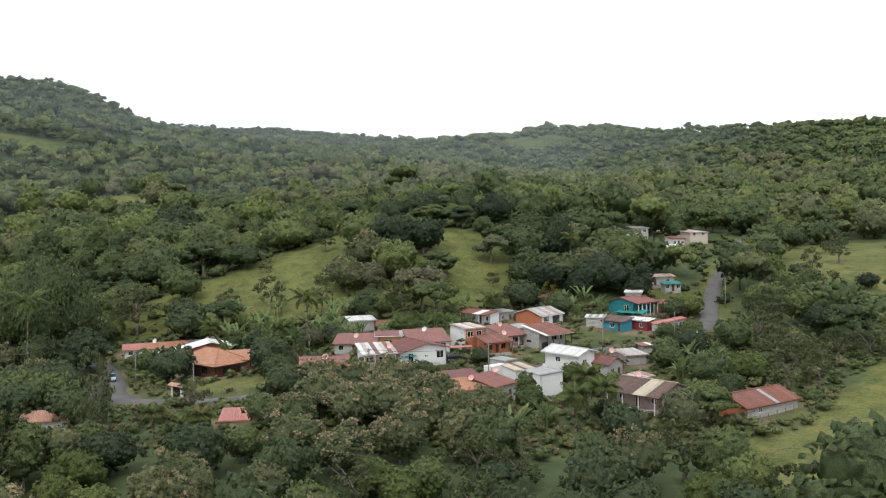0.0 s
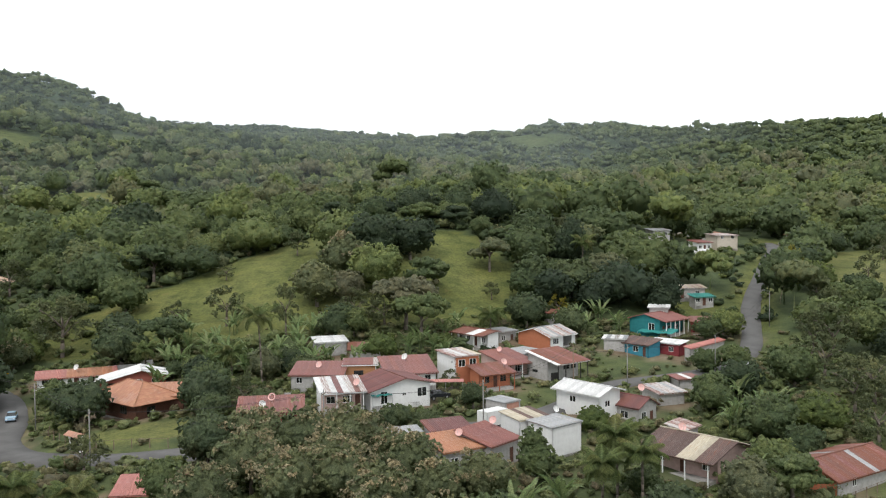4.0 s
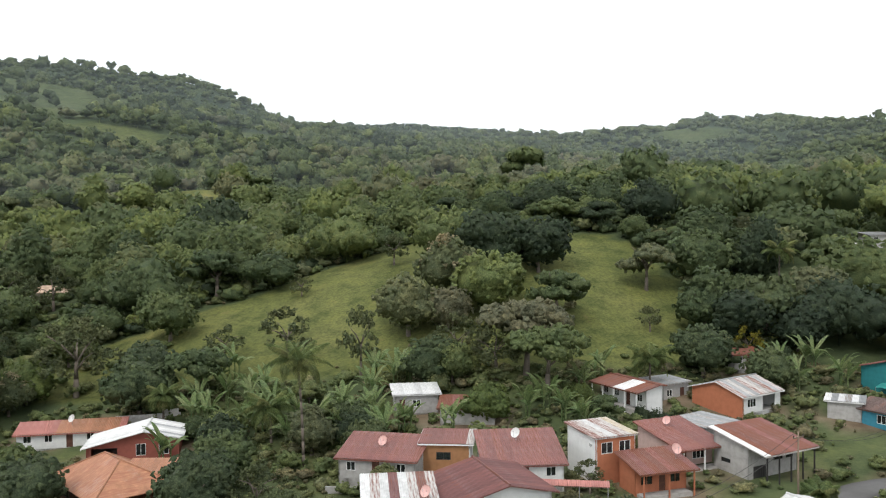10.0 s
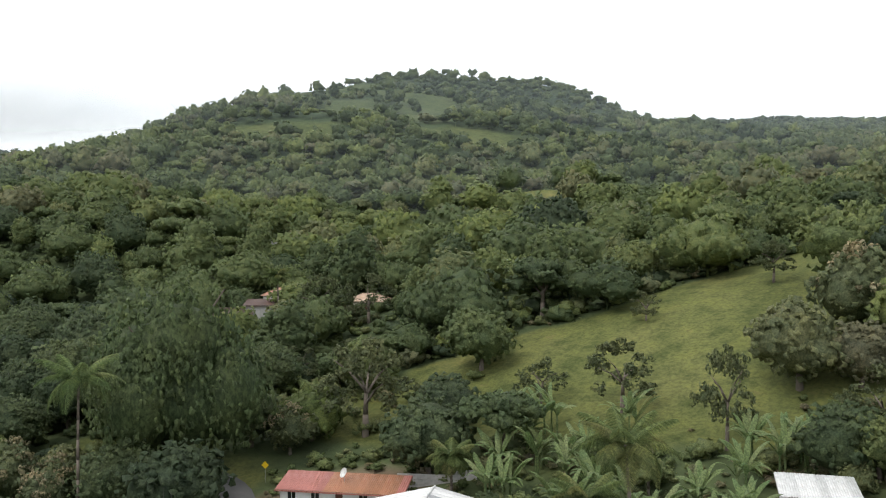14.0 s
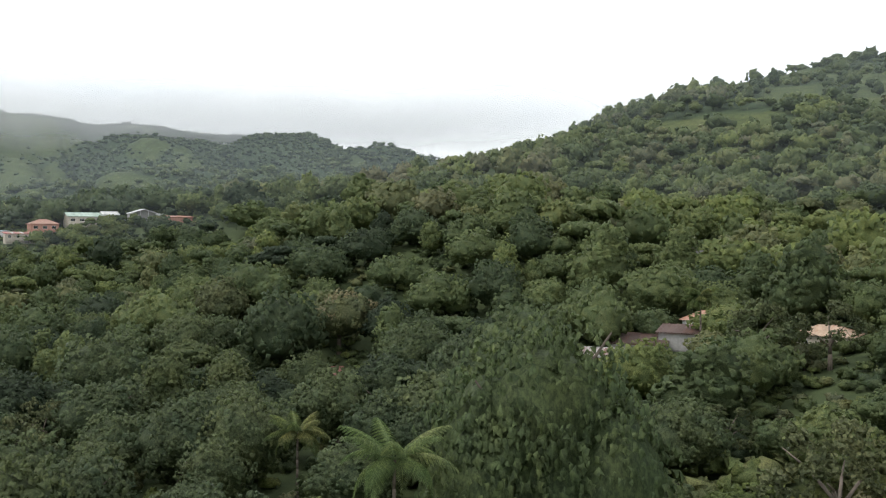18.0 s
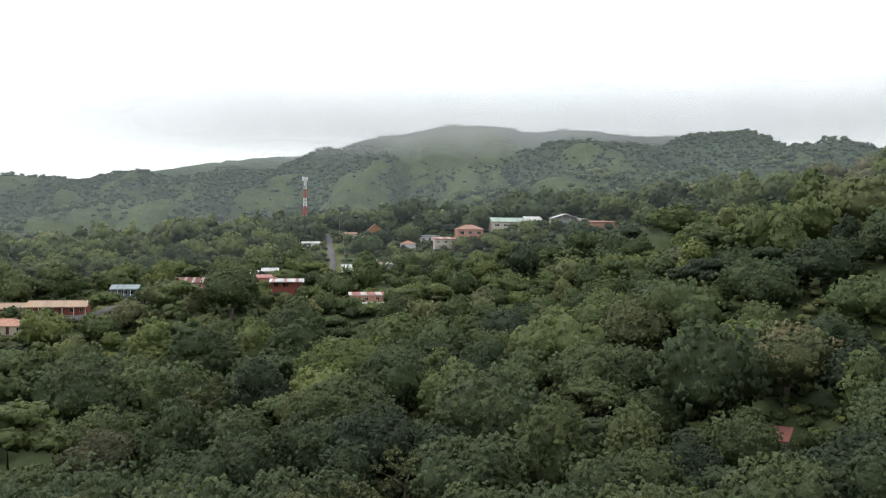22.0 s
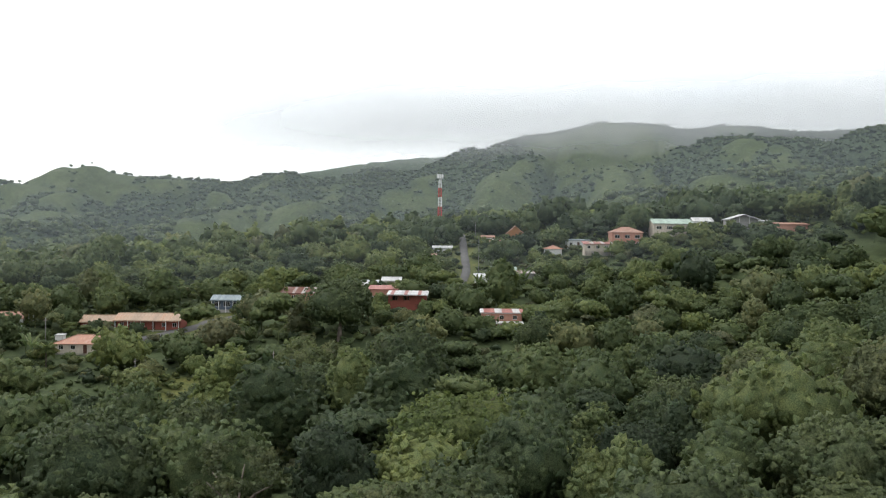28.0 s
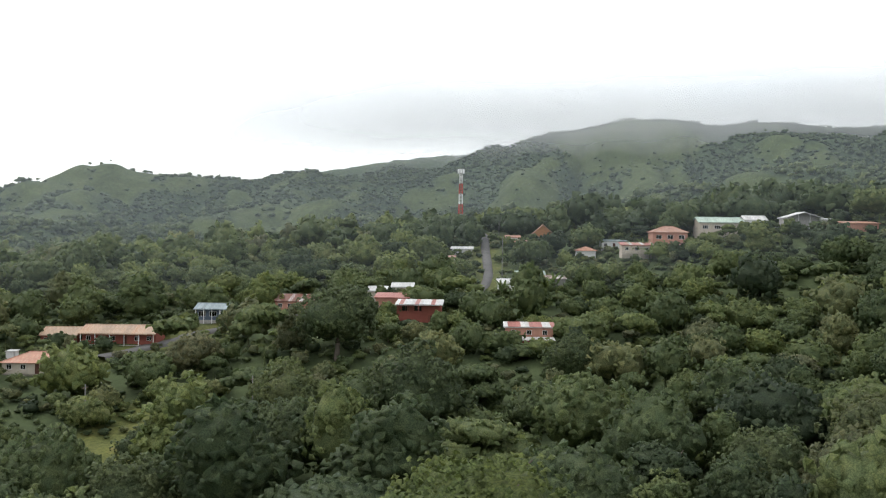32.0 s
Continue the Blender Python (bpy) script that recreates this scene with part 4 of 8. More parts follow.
    h("house", 51.0, 244.4, -16, 5.2, 5.4, 14.2, 5.5, 5.8, sheets="w", walls=W4(W_GREY), holes=[("front", 2.0, 1.3, 3.6, 1.0, "window")], label="narrow grey block tower house with a white flat roof")
    h("house", 59.6, 239.4, -12, 7.8, 5.2, 13.6, 3.1, 3.9, sheets="uru", walls=W4(W_MAROON), porch=1.8, posts=4, frame_mat=W_RED, holes=front_row("front", 6.9, 2), label="red open-fronted annex with a rusty roof beside a teal house")
    h("house", 40.4, 227.6, -52, 8.6, 4.8, 11.3, 2.6, 3.6, sheets="b", walls=W4(W_BLUE), holes=[("front", 3.6, 1.4, 0.9, 1.2, "window"), ("front", 6.2, 0.8, 0.1, 2.0, "door")], label="bright blue house with a brown sheet roof")
    h("shed", 37.0, 227.6, -18, 5.4, 4.4, 11.9, 2.8, 3.1, sheets="wg", walls=W4(W_GREY), label="grey shed with a pale roof beside a blue house", category="shed")
    h("house", 46.6, 227.4, -46, 8.4, 3.8, 11.2, 2.8, 3.3, sheets="w", walls=W4(W_MAROON), label="long maroon-walled house with a white roof", holes=front_row("front", 7.4, 2, False))
    h("shed", 53.6, 217.0, 49, 17.2, 1.8, 11.6, 2.1, 2.5, sheets="p", walls=W4(W_GREY), over=0.2, label="long narrow wall shelter with a rusty pink roof beside the road", category="shed")
    # below the street
    h("house", 27.0, 174.4, 38, 6.4, 10.8, 8.6, 4.0, 4.4, style="gable_y", ridge=5.2, at=0.5, sheets="w", walls=W4(W_WHITE), over=0.7, holes=[("left", 3.0, 1.4, 2.2, 1.0, "window"), ("front", 1.4, 1.2, 2.0, 1.0, "window")],
      label="clean white house with a bright white gable roof")
    h("house", 33.2, 174.2, 41, 5.6, 9.0, 7.7, 3.0, 3.0, style="gable_y", ridge=4.4, at=0.5, sheets="m", walls=W4(W_GREY), posts=0, holes=[("front", 0.8, 1.2, 1.0, 1.2, "window"), ("front", 3.0, 0.9, 0.1, 2.0, "door"), ("left", 4.5, 1.6, 1.0, 1.2, "window")],
      label="grey house with a plain red-brown roof")
    h("shed", 38.8, 184.2, 20, 5.8, 6.4, 8.3, 2.7, 3.3, sheets="cgc", walls=W4(W_GREY), label="shed with a striped zinc roof", category="shed")
    h("shed", 44.6, 193.8, 14, 5.0, 4.2, 8.8, 2.9, 3.1, sheets="rrw", walls=W4(W_GREY), label="small shed with a red and white roof by the street", category="shed")
    h("house", 28.6, 156.6, -49, 12.0, 12.0, 6.6, 2.7, 2.8, style="gable_x", ridge=4.6, at=0.5, sheets="bbbbbbbeee", sheets2="eebbblb", walls=W4(W_PINK), over=0.8, porch=1.6, posts=4,
      holes=front_row("front", 10.4, 2) + [("right", 3.5, 1.4, 0.9, 1.1, "window")], label="large house with brown and beige gable roof and porch")
    h("shed", 50.4, 143.2, 33, 14.6, 9.0, 6.2, 2.0, 2.6, style="gable_x", ridge=3.8, at=0.5, sheets="uruuuruuguuu", walls=(W_GREY, W_ORANGE, W_GREY, W_GREY), label="long farm shed with a rust-streaked roof beside the meadow", category="shed",
      holes=[("front", 3, 0.9, 0.8, 1.0, "window")])
    h("house", 17.4, 156.2, 41, 6.4, 5.0, 7.9, 4.3, 4.6, sheets="g", walls=W4(W_WHITE), over=0.2, label="plain white block house with a flat grey roof", holes=[("left", 1.0, 1.2, 2.4, 0.9, "window")])
    h("house", 13.2, 159.4, 36, 5.8, 4.6, 8.3, 4.2, 4.8, sheets="eeb", walls=W4(W_WHITE), over=0.2, label="white house with a tan flat sheet roof")
    h("house", 8.8, 150.6, 50, 7.0, 6.4, 7.9, 3.2, 4.6, sheets="r", walls=W4(W_GREY), label="house with a patched red sheet roof", holes=front_row("front", 6.1, 1))
    h("house", 2.6, 148.4, 30, 6.6, 6.4, 8.0, 3.0, 4.1, sheets="o", walls=W4(W_GREY), label="grey house with a pale orange sheet roof", holes=front_row("front", 5.7, 1))
    h("house", 0.8, 156.8, 22, 6.4, 4.2, 8.6, 3.1, 3.9, sheets="m", walls=W4(W_GREY), label="low house with a dark maroon roof")
    h("shed", -4.0, 156.6, 20, 4.4, 4.0, 8.6, 2.6, 3.0, sheets="g", walls=W4(W_GREY), label="lean-to with a zinc roof", category="shed")
    h("garage", 12.2, 173.4, 42, 3.6, 4.6, 9.6, 2.5, 2.6, sheets="g", walls=W4(W_GREY), over=0.1, holes=[("front", 0.3, 2.8, 0.1, 2.2, "gate")], frame_mat=W_SALMON, label="concrete garage with salmon double doors", category="garage")
    h("house", 37.6, 163.4, 48, 5.0, 3.6, 7.6, 2.2, 2.8, sheets="c", walls=W4(W_GREY), label="lean-to with a pale weathered roof among trees")
    # the western end
    h("house", -60.4, 190.4, -38, 15.0, 10.4, 7.7, 2.9, 5.6, style="hip", ridge=5.8, sheets="o", walls=W4(W_WOOD), over=1.1, frame_mat=M_DARKTRIM,
      holes=[("front", 1.4, 2.2, 0.9, 1.4, "window"), ("front", 5.4, 1.0, 0.1, 2.1, "door"), ("front", 8.0, 2.0, 0.9, 1.3, "window"), ("right", 2.0, 1.6, 0.9, 1.3, "window")],
      label="dark timber house with a broad orange hipped roof")
    h("house", -49.4, 186.6, 10, 7.4, 6.6, 8.2, 2.8, 4.2, sheets="o", walls=W4(W_WOOD), label="timber wing with an orange sheet roof")
    h("house", -63.2, 202.0, 21, 13.2, 8.6, 8.5, 2.2, 3.0, style="gable_y", ridge=4.2, at=0.62, sheets="w", sheets2="wgww", walls=W4(W_RED), over=0.6,
      holes=[("front", 0.6, 3.4, 0.1, 1.9, "open"), ("front", 6.4, 1.3, 0.8, 1.6, "window"), ("front", 9.4, 1.3, 0.8, 1.6, "window")], label="brick-red house with a wide white gable roof")
    h("house", -78.0, 208.4, 22, 15.4, 4.6, 8.2, 2.3, 3.3, sheets="ppppppooooooooo", walls=W4(W_WHITE), label="long low white house with an orange and pink roof", holes=front_row("front", 14.4, 4))
    # across the stream, in the woods
    W = "houses in the woods"
    h("house", -152.6, 257.6, 38, 7.4, 6.4, 18.2, 2.5, 2.7, style="gable_x", ridge=3.5, at=0.5, sheets="c", walls=W4(W_GREY), group=W, label="grey house with a pale sheet roof among trees", holes=front_row("front", 6.4, 2))
    h("house", -156.0, 266.4, 38, 11.0, 6.4, 19.4, 2.6, 3.9, sheets="b", walls=W4(W_GREY), group=W, label="long house with a dark brown roof among trees")
    h("house", -150.6, 273.4, 34, 11.0, 6.0, 20.8, 3.2, 4.2, sheets="b", walls=W4(W_GREY), group=W, label="house with a brown and white roof among trees")
    h("house", -153.0, 281.6, 30, 9.0, 6.6, 22.6, 3.0, 4.4, style="hip", ridge=4.6, sheets="s", walls=W4(W_WHITE), group=W, label="house with an orange hipped roof beside a palm")
    h("house", -131.0, 285.4, 22, 9.6, 7.0, 22.0, 2.9, 4.2, style="hip", ridge=4.4, sheets="y", walls=W4(W_BEIGE), group=W, label="beige house with a salmon hipped roof", holes=front_row("front", 8.6, 2))
    h("house", -198.0, 224.5, 60, 7.0, 6.0, float(land(-198, 228)) + 0.2, 2.6, 3.6, sheets="r", walls=W4(W_GREY), group=W, label="shack with a red and grey roof deep in the trees")
    h("hut", -244.0, 314.0, 30, 3.8, 3.8, 42.4, 2.1, 3.0, style="hip", ridge=3.0, sheets="w", walls=W4(W_WHITE), group=W, label="small white hut on the wooded slope", category="hut")


village()

# ---- the hamlet on the western hill ----
def hamlet():
    G = "houses of the hill hamlet"
    W4 = lambda m: (m, m, m, m)

    def h(x, y, yaw, w, d, z, front, back, sheets, walls, label, style="shed", ridge=None, name="house", **k):
        house(name, x, y, yaw, w, d, z, front, back, style=style, ridge=ridge, sheets=sheets, walls=walls, label=label, group=G, **k)
    # local x runs to the north, the front looks east
    h(-333.0, 45.5, 100, 9.0, 8.0, 17.8, 2.7, 2.9, "y", W4(W_RED), "brick-red house with a pale tile gable roof", "gable_x", 4.2, holes=front_row("front", 8, 2))
    h(-334.6, 54.6, 100, 18.0, 9.0, 18.2, 2.8, 3.0, "y", W4(W_RED), "long brick-red house with a pale tile gable roof", "gable_x", 4.4, holes=front_row("front", 17, 5), posts=6, porch=1.2)
    h(-310.0, 53.0, 100, 12.5, 9.0, 15.2, 2.4, 2.6, "s", W4(W_BEIGE), "low house with a salmon hipped roof", "hip", 4.2, holes=front_row("front", 11.5, 3))
    h(-330.0, 22.0, 98, 9.0, 7.0, 18.5, 2.8, 3.0, "s", W4(W_WHITE), "house with a reddish tile roof", "gable_x", 4.2)
    h(-317.6, 48.6, 100, 2.2, 2.2, 16.2, 2.6, 2.7, "w", W4(W_WHITE), "small white kiosk beside the lane", name="kiosk", over=0.15, category="kiosk")
    h(-358.4, 71.5, 98, 9.4, 7.0, 22.2, 3.0, 3.2, "l", W4(W_SLATE), "slate-blue house with a pale blue gable roof", "gable_x", 4.2, holes=front_row("front", 8.4, 3, False, (1.9, 1.3)), posts=5, porch=1.0)
    h(-368.4, 89.0, 98, 11.5, 7.0, 24.2, 2.7, 4.2, "ucu", W4(W_SALMON), "house with a rust and white striped roof", holes=front_row("front", 10.5, 3))
    h(-352.6, 125.6, 98, 11.4, 9.0, 23.2, 5.0, 5.6, "wpww", (W_RED, W_RED, W_RED, W_RED), "tall red timber house with a white sheet roof", porch=2.0, posts=5, frame_mat=W_RED,
      holes=[("front", 1, 1.8, 3.2, 1.3, "window"), ("front", 4, 1.8, 3.2, 1.3, "window"), ("front", 7.5, 1.0, 0.1, 2.1, "door")])
    h(-362.0, 118.0, 98, 9.0, 7.0, 24.8, 4.2, 5.0, "p", W4(W_SALMON), "salmon house with a pink sheet roof", holes=front_row("front", 8, 2))
    h(-377.6, 111.6, 98, 5.6, 6.0, 26.0, 3.6, 4.6, "w", W4(W_BEIGE), "beige house with a white roof")
    h(-383.6, 117.0, 98, 6.4, 6.0, 26.6, 3.8, 4.4, "w", W4(W_BEIGE), "pale house with a white gable roof", "gable_x", 4.8)
    h(-343.6, 152.6, 98, 11.4, 5.4, 19.6, 5.0, 5.6, "wpppw", W4(W_SALMON), "long house with a pink and white roof", holes=front_row("front", 10.4, 3, False, sill=3.2))
    h(-339.8, 150.2, 98, 14.0, 3.4, 19.2, 2.9, 3.2, "w", W4(W_RED), "red lean-to with a white sheet roof", holes=front_row("front", 13, 3))
    h(-416.0, 148.0, 98, 9.4, 8.0, 30.0, 2.9, 3.1, "n", W4(W_WHITE), "house with a pale green sheet roof", "gable_x", 4.0)
    h(-404.0, 143.8, 98, 7.0, 6.0, 28.2, 2.9, 3.1, "w", W4(W_WHITE), "white house with a chalky roof", "gable_x", 3.9)
    h(-410.0, 156.0, 98, 8.0, 6.0, 29.4, 2.9, 3.6, "c", W4(W_GREY), "grey house with a weathered roof")
    h(-447.6, 165.6, 98, 7.0, 7.0, 37.4, 2.8, 2.9, "s", W4(W_WHITE), "house with an orange hipped tile roof", "hip", 4.2)
    h(-459.0, 173.6, 98, 9.6, 7.0, 40.6, 3.0, 3.4, "l", W4(W_WHITE), "white house with a pale blue roof", holes=front_row("front", 8.6, 2))
    h(-491.4, 147.6, 98, 8.0, 8.0, 43.4, 2.6, 2.6, "s", W4(W_OCHRE), "chalet with a steep orange gable roof", "gable_y", 6.0)
    h(-469.6, 142.6, 98, 6.4, 6.0, 39.8, 2.8, 3.6, "o", W4(W_SALMON), "small house with an orange roof")
    h(-480.0, 138.0, 98, 6.0, 6.0, 41.6, 2.8, 3.6, "s", W4(W_WHITE), "small house with a salmon roof")
    h(-462.2, 120.0, 98, 8.4, 6.0, 37.2, 2.8, 3.6, "w", W4(W_WHITE), "white house with a white sheet roof")
    h(-446.0, 119.6, 98, 5.0, 5.0, 34.2, 2.8, 3.6, "s", W4(W_WHITE), "small house with a red roof")
    h(-455.0, 206.0, 98, 17.0, 10.0, 45.2, 5.0, 5.2, "n", W4(W_BEIGE), "large hall with a pale green gable roof", "gable_x", 6.8, name="hall", category="hall", holes=front_row("front", 16, 4, False, (2.0, 1.2), 2.8))
    h(-441.0, 190.0, 98, 12.0, 9.0, 41.0, 5.6, 6.2, "s", W4(W_SALMON), "two-storey salmon house with tiled roof", "hip", 7.6, holes=front_row("front", 11, 3, False, (1.8, 1.3), 3.4) + front_row("front", 11, 3, True, (1.6, 1.2), 0.9))
    h(-437.0, 180.0, 98, 20.0, 6.0, 39.6, 2.8, 3.6, "ppsw", W4(W_BEIGE), "long low house with a pink roof", holes=front_row("front", 19, 5))
    h(-457.0, 221.0, 98, 8.0, 7.0, 47.0, 4.2, 4.4, "w", W4(W_WHITE), "white house with a bright gable roof", "gable_x", 5.6, holes=front_row("front", 7, 2))
    h(-452.0, 224.0, 98, 12.0, 5.0, 46.6, 3.0, 3.4, "w", W4(W_WHITE), "low white house beside a hall")
    h(-446.0, 232.0, 98, 12.0, 8.0, 47.0, 4.8, 4.8, "w", W4(W_GREY), "open shed hall with a bright white gable roof", "gable_y", 6.6, name="hall", category="hall", posts=4, porch=2.0, frame_mat=M_TRIM)
    h(-450.0, 244.0, 98, 5.0, 6.0, 48.6, 2.8, 3.2, "w", W4(W_WHITE), "small white outbuilding with a sheet roof")
    h(-435.6, 247.0, 98, 11.0, 6.0, 47.2, 2.8, 3.4, "s", W4(W_SALMON), "long house with an orange roof among trees")


hamlet()


# ---- the far side of the valley road, up the main road ----
def upper_houses():
    G = "houses up the road"
    W4 = lambda m: (m, m, m, m)
    for x, y, yaw, w, d, hf, hb, sh, wl4, label in (
            (58.5, 264.0, 4, 13.0, 5.0, 2.8, 3.4, "ce", W_GREY, "long grey house with a chalky roof among trees"),
            (66.0, 258.0, 10, 6.0, 4.0, 2.4, 3.0, "t", W_GREY, "small shed with a teal roof"),
            (34.0, 262.0, 10, 6.0, 4.6, 2.6, 3.2, "w", W_GREY, "small house with a white roof under trees"),
            (27.0, 243.0, 20, 6.0, 4.6, 2.6, 3.2, "u", W_GREY, "rusty-roofed shed under trees"),
            (92.0, 322.0, 20, 9.0, 7.0, 4.6, 5.2, "c", W_BEIGE, "two-storey white house beside the road"),
            (84.0, 316.0, 20, 6.0, 6.0, 3.0, 3.8, "r", W_WHITE, "white house with a red roof beside the road"),
            (70.0, 318.0, 15, 7.0, 6.0, 5.0, 5.6, "g", W_GREY, "grey two-storey house on the slope"),
            (60.0, 308.0, 15, 8.0, 6.0, 3.0, 3.6, "w", W_WHITE, "white house in the trees"),
            (76.0, 300.0, 15, 10.0, 5.0, 2.8, 3.4, "w", W_WHITE, "low white house in the trees"),
            (96.0, 345.0, 25, 7.0, 6.0, 3.0, 3.8, "s", W_WHITE, "house with an orange roof by the road"),
            (86.0, 352.0, 25, 8.0, 6.0, 3.0, 3.8, "w", W_BEIGE, "beige house with a white roof"),
            (128.0, 346.0, 30, 7.0, 6.0, 3.0, 3.8, "u", W_GREY, "house with a rusty roof by the road"),
            (150.0, 262.0, 20, 14.0, 7.0, 3.0, 3.6, "w", W_MAROON, "farmhouse with a white roof on the upper meadow")):
        house("house", x, y, yaw, w, d, float(land(x + 3, y + 3)) + 0.2, hf, hb, sheets=sh, walls=W4(wl4), label=label, group=G, holes=front_row("front", w - 0.9, 2) if hf < 4 else front_row("front", w - 0.9, 2, False, sill=3.4))
    house("house", -224.0, 354.0, 25, 8.0, 7.0, float(land(-220, 358)), 4.6, 4.8, style="gable_y", ridge=6.4, sheets="c", walls=W4(W_GREY), label="grey timber house with a steep pale roof in the woods", group="houses in the woods", holes=front_row("front", 7, 2))
    house("house", -70.0, 140.5, 20, 8.0, 5.0, 6.0, 2.4, 3.4, sheets="s", walls=W4(W_WHITE), label="house with an orange roof behind trees", group="houses of the village")
    house("house", -38.0, 143.0, 5, 9.0, 5.5, 5.4, 2.3, 3.4, sheets="p", walls=W4(W_GREY), label="low house with a pink roof overgrown by vines", group="houses of the village")


upper_houses()

# ---- ground and roads ----
build_ground()
build_road("road", MAIN_ROAD, 2.1, "narrow grey asphalt road climbing past the houses")
build_road("road", WEST_ROAD, 2.4, "curving grey asphalt road round the timber house")
build_road("road", HILL_STREET, 1.4, "straight steep grey street through the hill hamlet")
build_road("road", GARDEN_LANE, 2.2, "short paved lane beside the tile-roofed houses")

# ---- trees ----
PHI = (1 + 5 ** 0.5) / 2
ICO_V = np.array([(-1, PHI, 0), (1, PHI, 0), (-1, -PHI, 0), (1, -PHI, 0), (0, -1, PHI), (0, 1, PHI), (0, -1, -PHI), (0, 1, -PHI), (PHI, 0, -1), (PHI, 0, 1), (-PHI, 0, -1), (-PHI, 0, 1)]) / math.hypot(1, PHI)


def ico_faces():
    f = []
    n = len(ICO_V)
    e = min(np.linalg.norm(ICO_V[0] - ICO_V[k]) for k in range(1, n)) * 1.01
    for a in range(n):
        for b in range(a + 1, n):
            for c in range(b + 1, n):
                p, q, r = ICO_V[a], ICO_V[b], ICO_V[c]
                if max(np.linalg.norm(p - q), np.linalg.norm(q - r), np.linalg.norm(p - r)) < e:
                    f.append((a, b, c) if np.dot(np.cross(q - p, r - p), p) > 0 else (a, c, b))
    return np.array(f)


ICO_F = ico_faces()


def finer(v, f):
    """Splits every face of a ball in four."""
    mids, out = {}, []
    v = [tuple(q) for q in v]

    def mid(a, b):
        k = (min(a, b), max(a, b))
        if k not in mids:
            m = (np.array(v[a]) + np.array(v[b])) / 2
            mids[k] = len(v)
            v.append(tuple(m / np.linalg.norm(m)))
        return mids[k]
    for a, b, c in f:
        p, q, r = mid(a, b), mid(b, c), mid(c, a)
        out += [(a, p, r), (p, b, q), (r, q, c), (p, q, r)]
    return np.array(v), np.array(out)


BALL_V, BALL_F = finer(ICO_V, ICO_F)


def lumps_of(kind, r):
    """Centres and radii of a crown's lumps, for a crown about 9 m wide whose foot is at z = 0."""
    out = []
    if kind == "round":
        for k in range(20):
            a, u = k * 2.4 + r.uniform(-.4, .4), r.uniform(-0.8, 1.0)
            q = math.sqrt(max(0.05, 1 - u * u * 0.9))
            s = r.uniform(0.7, 1.15)
            out.append((3.0 * q * s * math.cos(a), 3.0 * q * s * math.sin(a), 3.4 + 2.7 * u * s, r.uniform(1.15, 1.75)))
        out.append((0, 0, 3.4, 2.2))
    elif kind == "umbrella":
        for k in range(20):
            a, tier = k * 2.4 + r.uniform(-.5, .5), k % 3
            q = r.uniform(0.5, 1.0) * (4.4, 3.6, 2.2)[tier]
            out.append((q * math.cos(a), q * math.sin(a), (2.2, 3.6, 4.8)[tier] + r.uniform(-.5, .4), r.uniform(1.0, 1.5)))
    elif kind == "tall":
        for k in range(20):
            a, u = k * 2.4 + r.uniform(-.5, .5), k / 19
            q = 2.5 * math.sin(0.35 + 2.5 * u) * r.uniform(0.7, 1.0)
            out.append((q * math.cos(a), q * math.sin(a), 0.8 + 8.0 * u, r.uniform(1.1, 1.6)))
    elif kind == "loose":
        for k in range(24):
            a, u = k * 2.4 + r.uniform(-.7, .7), r.uniform(-0.7, 1.0)
            q = 3.7 * math.sqrt(max(0.08, 1 - u * u)) * r.uniform(0.55, 1.05)
            out.append((q * math.cos(a), q * math.sin(a), 3.4 + 3.1 * u, r.uniform(0.7, 1.15)))
    elif kind == "broad":
        for k in range(30):
            a, u = k * 2.4 + r.uniform(-.3, .3), r.uniform(-0.35, 1.0)
            q = math.sqrt(max(0.04, 1 - u * u * 0.95))
            out.append((4.3 * q * math.cos(a), 4.3 * q * math.sin(a), 2.8 + 3.0 * u, r.uniform(1.1, 1.55)))
        out.append((0, 0, 2.8, 2.4))
    else:
        for k in range(9):
            a = k * 2.4 + r.uniform(-.4, .4)
            q = r.uniform(0.2, 1.0) * 1.5
            out.append((q * math.cos(a), q * math.sin(a), 0.7 + r.uniform(0, 1.3), r.uniform(0.6, 1.0)))
    return np.array(out)


def boughs(lumps, r, subs, spread=0.70):
    """Breaks every lump of a crown into a bough: a small dark heart and leafy clumps over its outer side. The last three columns hold the heart."""
    mid = lumps[:, :3].mean(0) - np.array([0, 0, 1.0])
    out = []
    for x, y, z, q in lumps:
        c = np.array([x, y, z])
        out.append((x, y, z, q * 0.72, *c))
        way = c - mid
        way = way / max(1e-6, np.linalg.norm(way))
        for k in range(subs):
            d = r.normal(size=3) + 0.9 * way + np.array([0, 0, 0.35])
            d = d / np.linalg.norm(d)
            p = c + d * q * spread * r.uniform(0.8, 1.15) * np.array([1, 1, 0.85])
            out.append((*p, q * r.uniform(0.30, 0.47), *c))
    return np.array(out)


def unit(v):
    return v / np.maximum(np.linalg.norm(v, axis=1), 1e-6)[:, None]


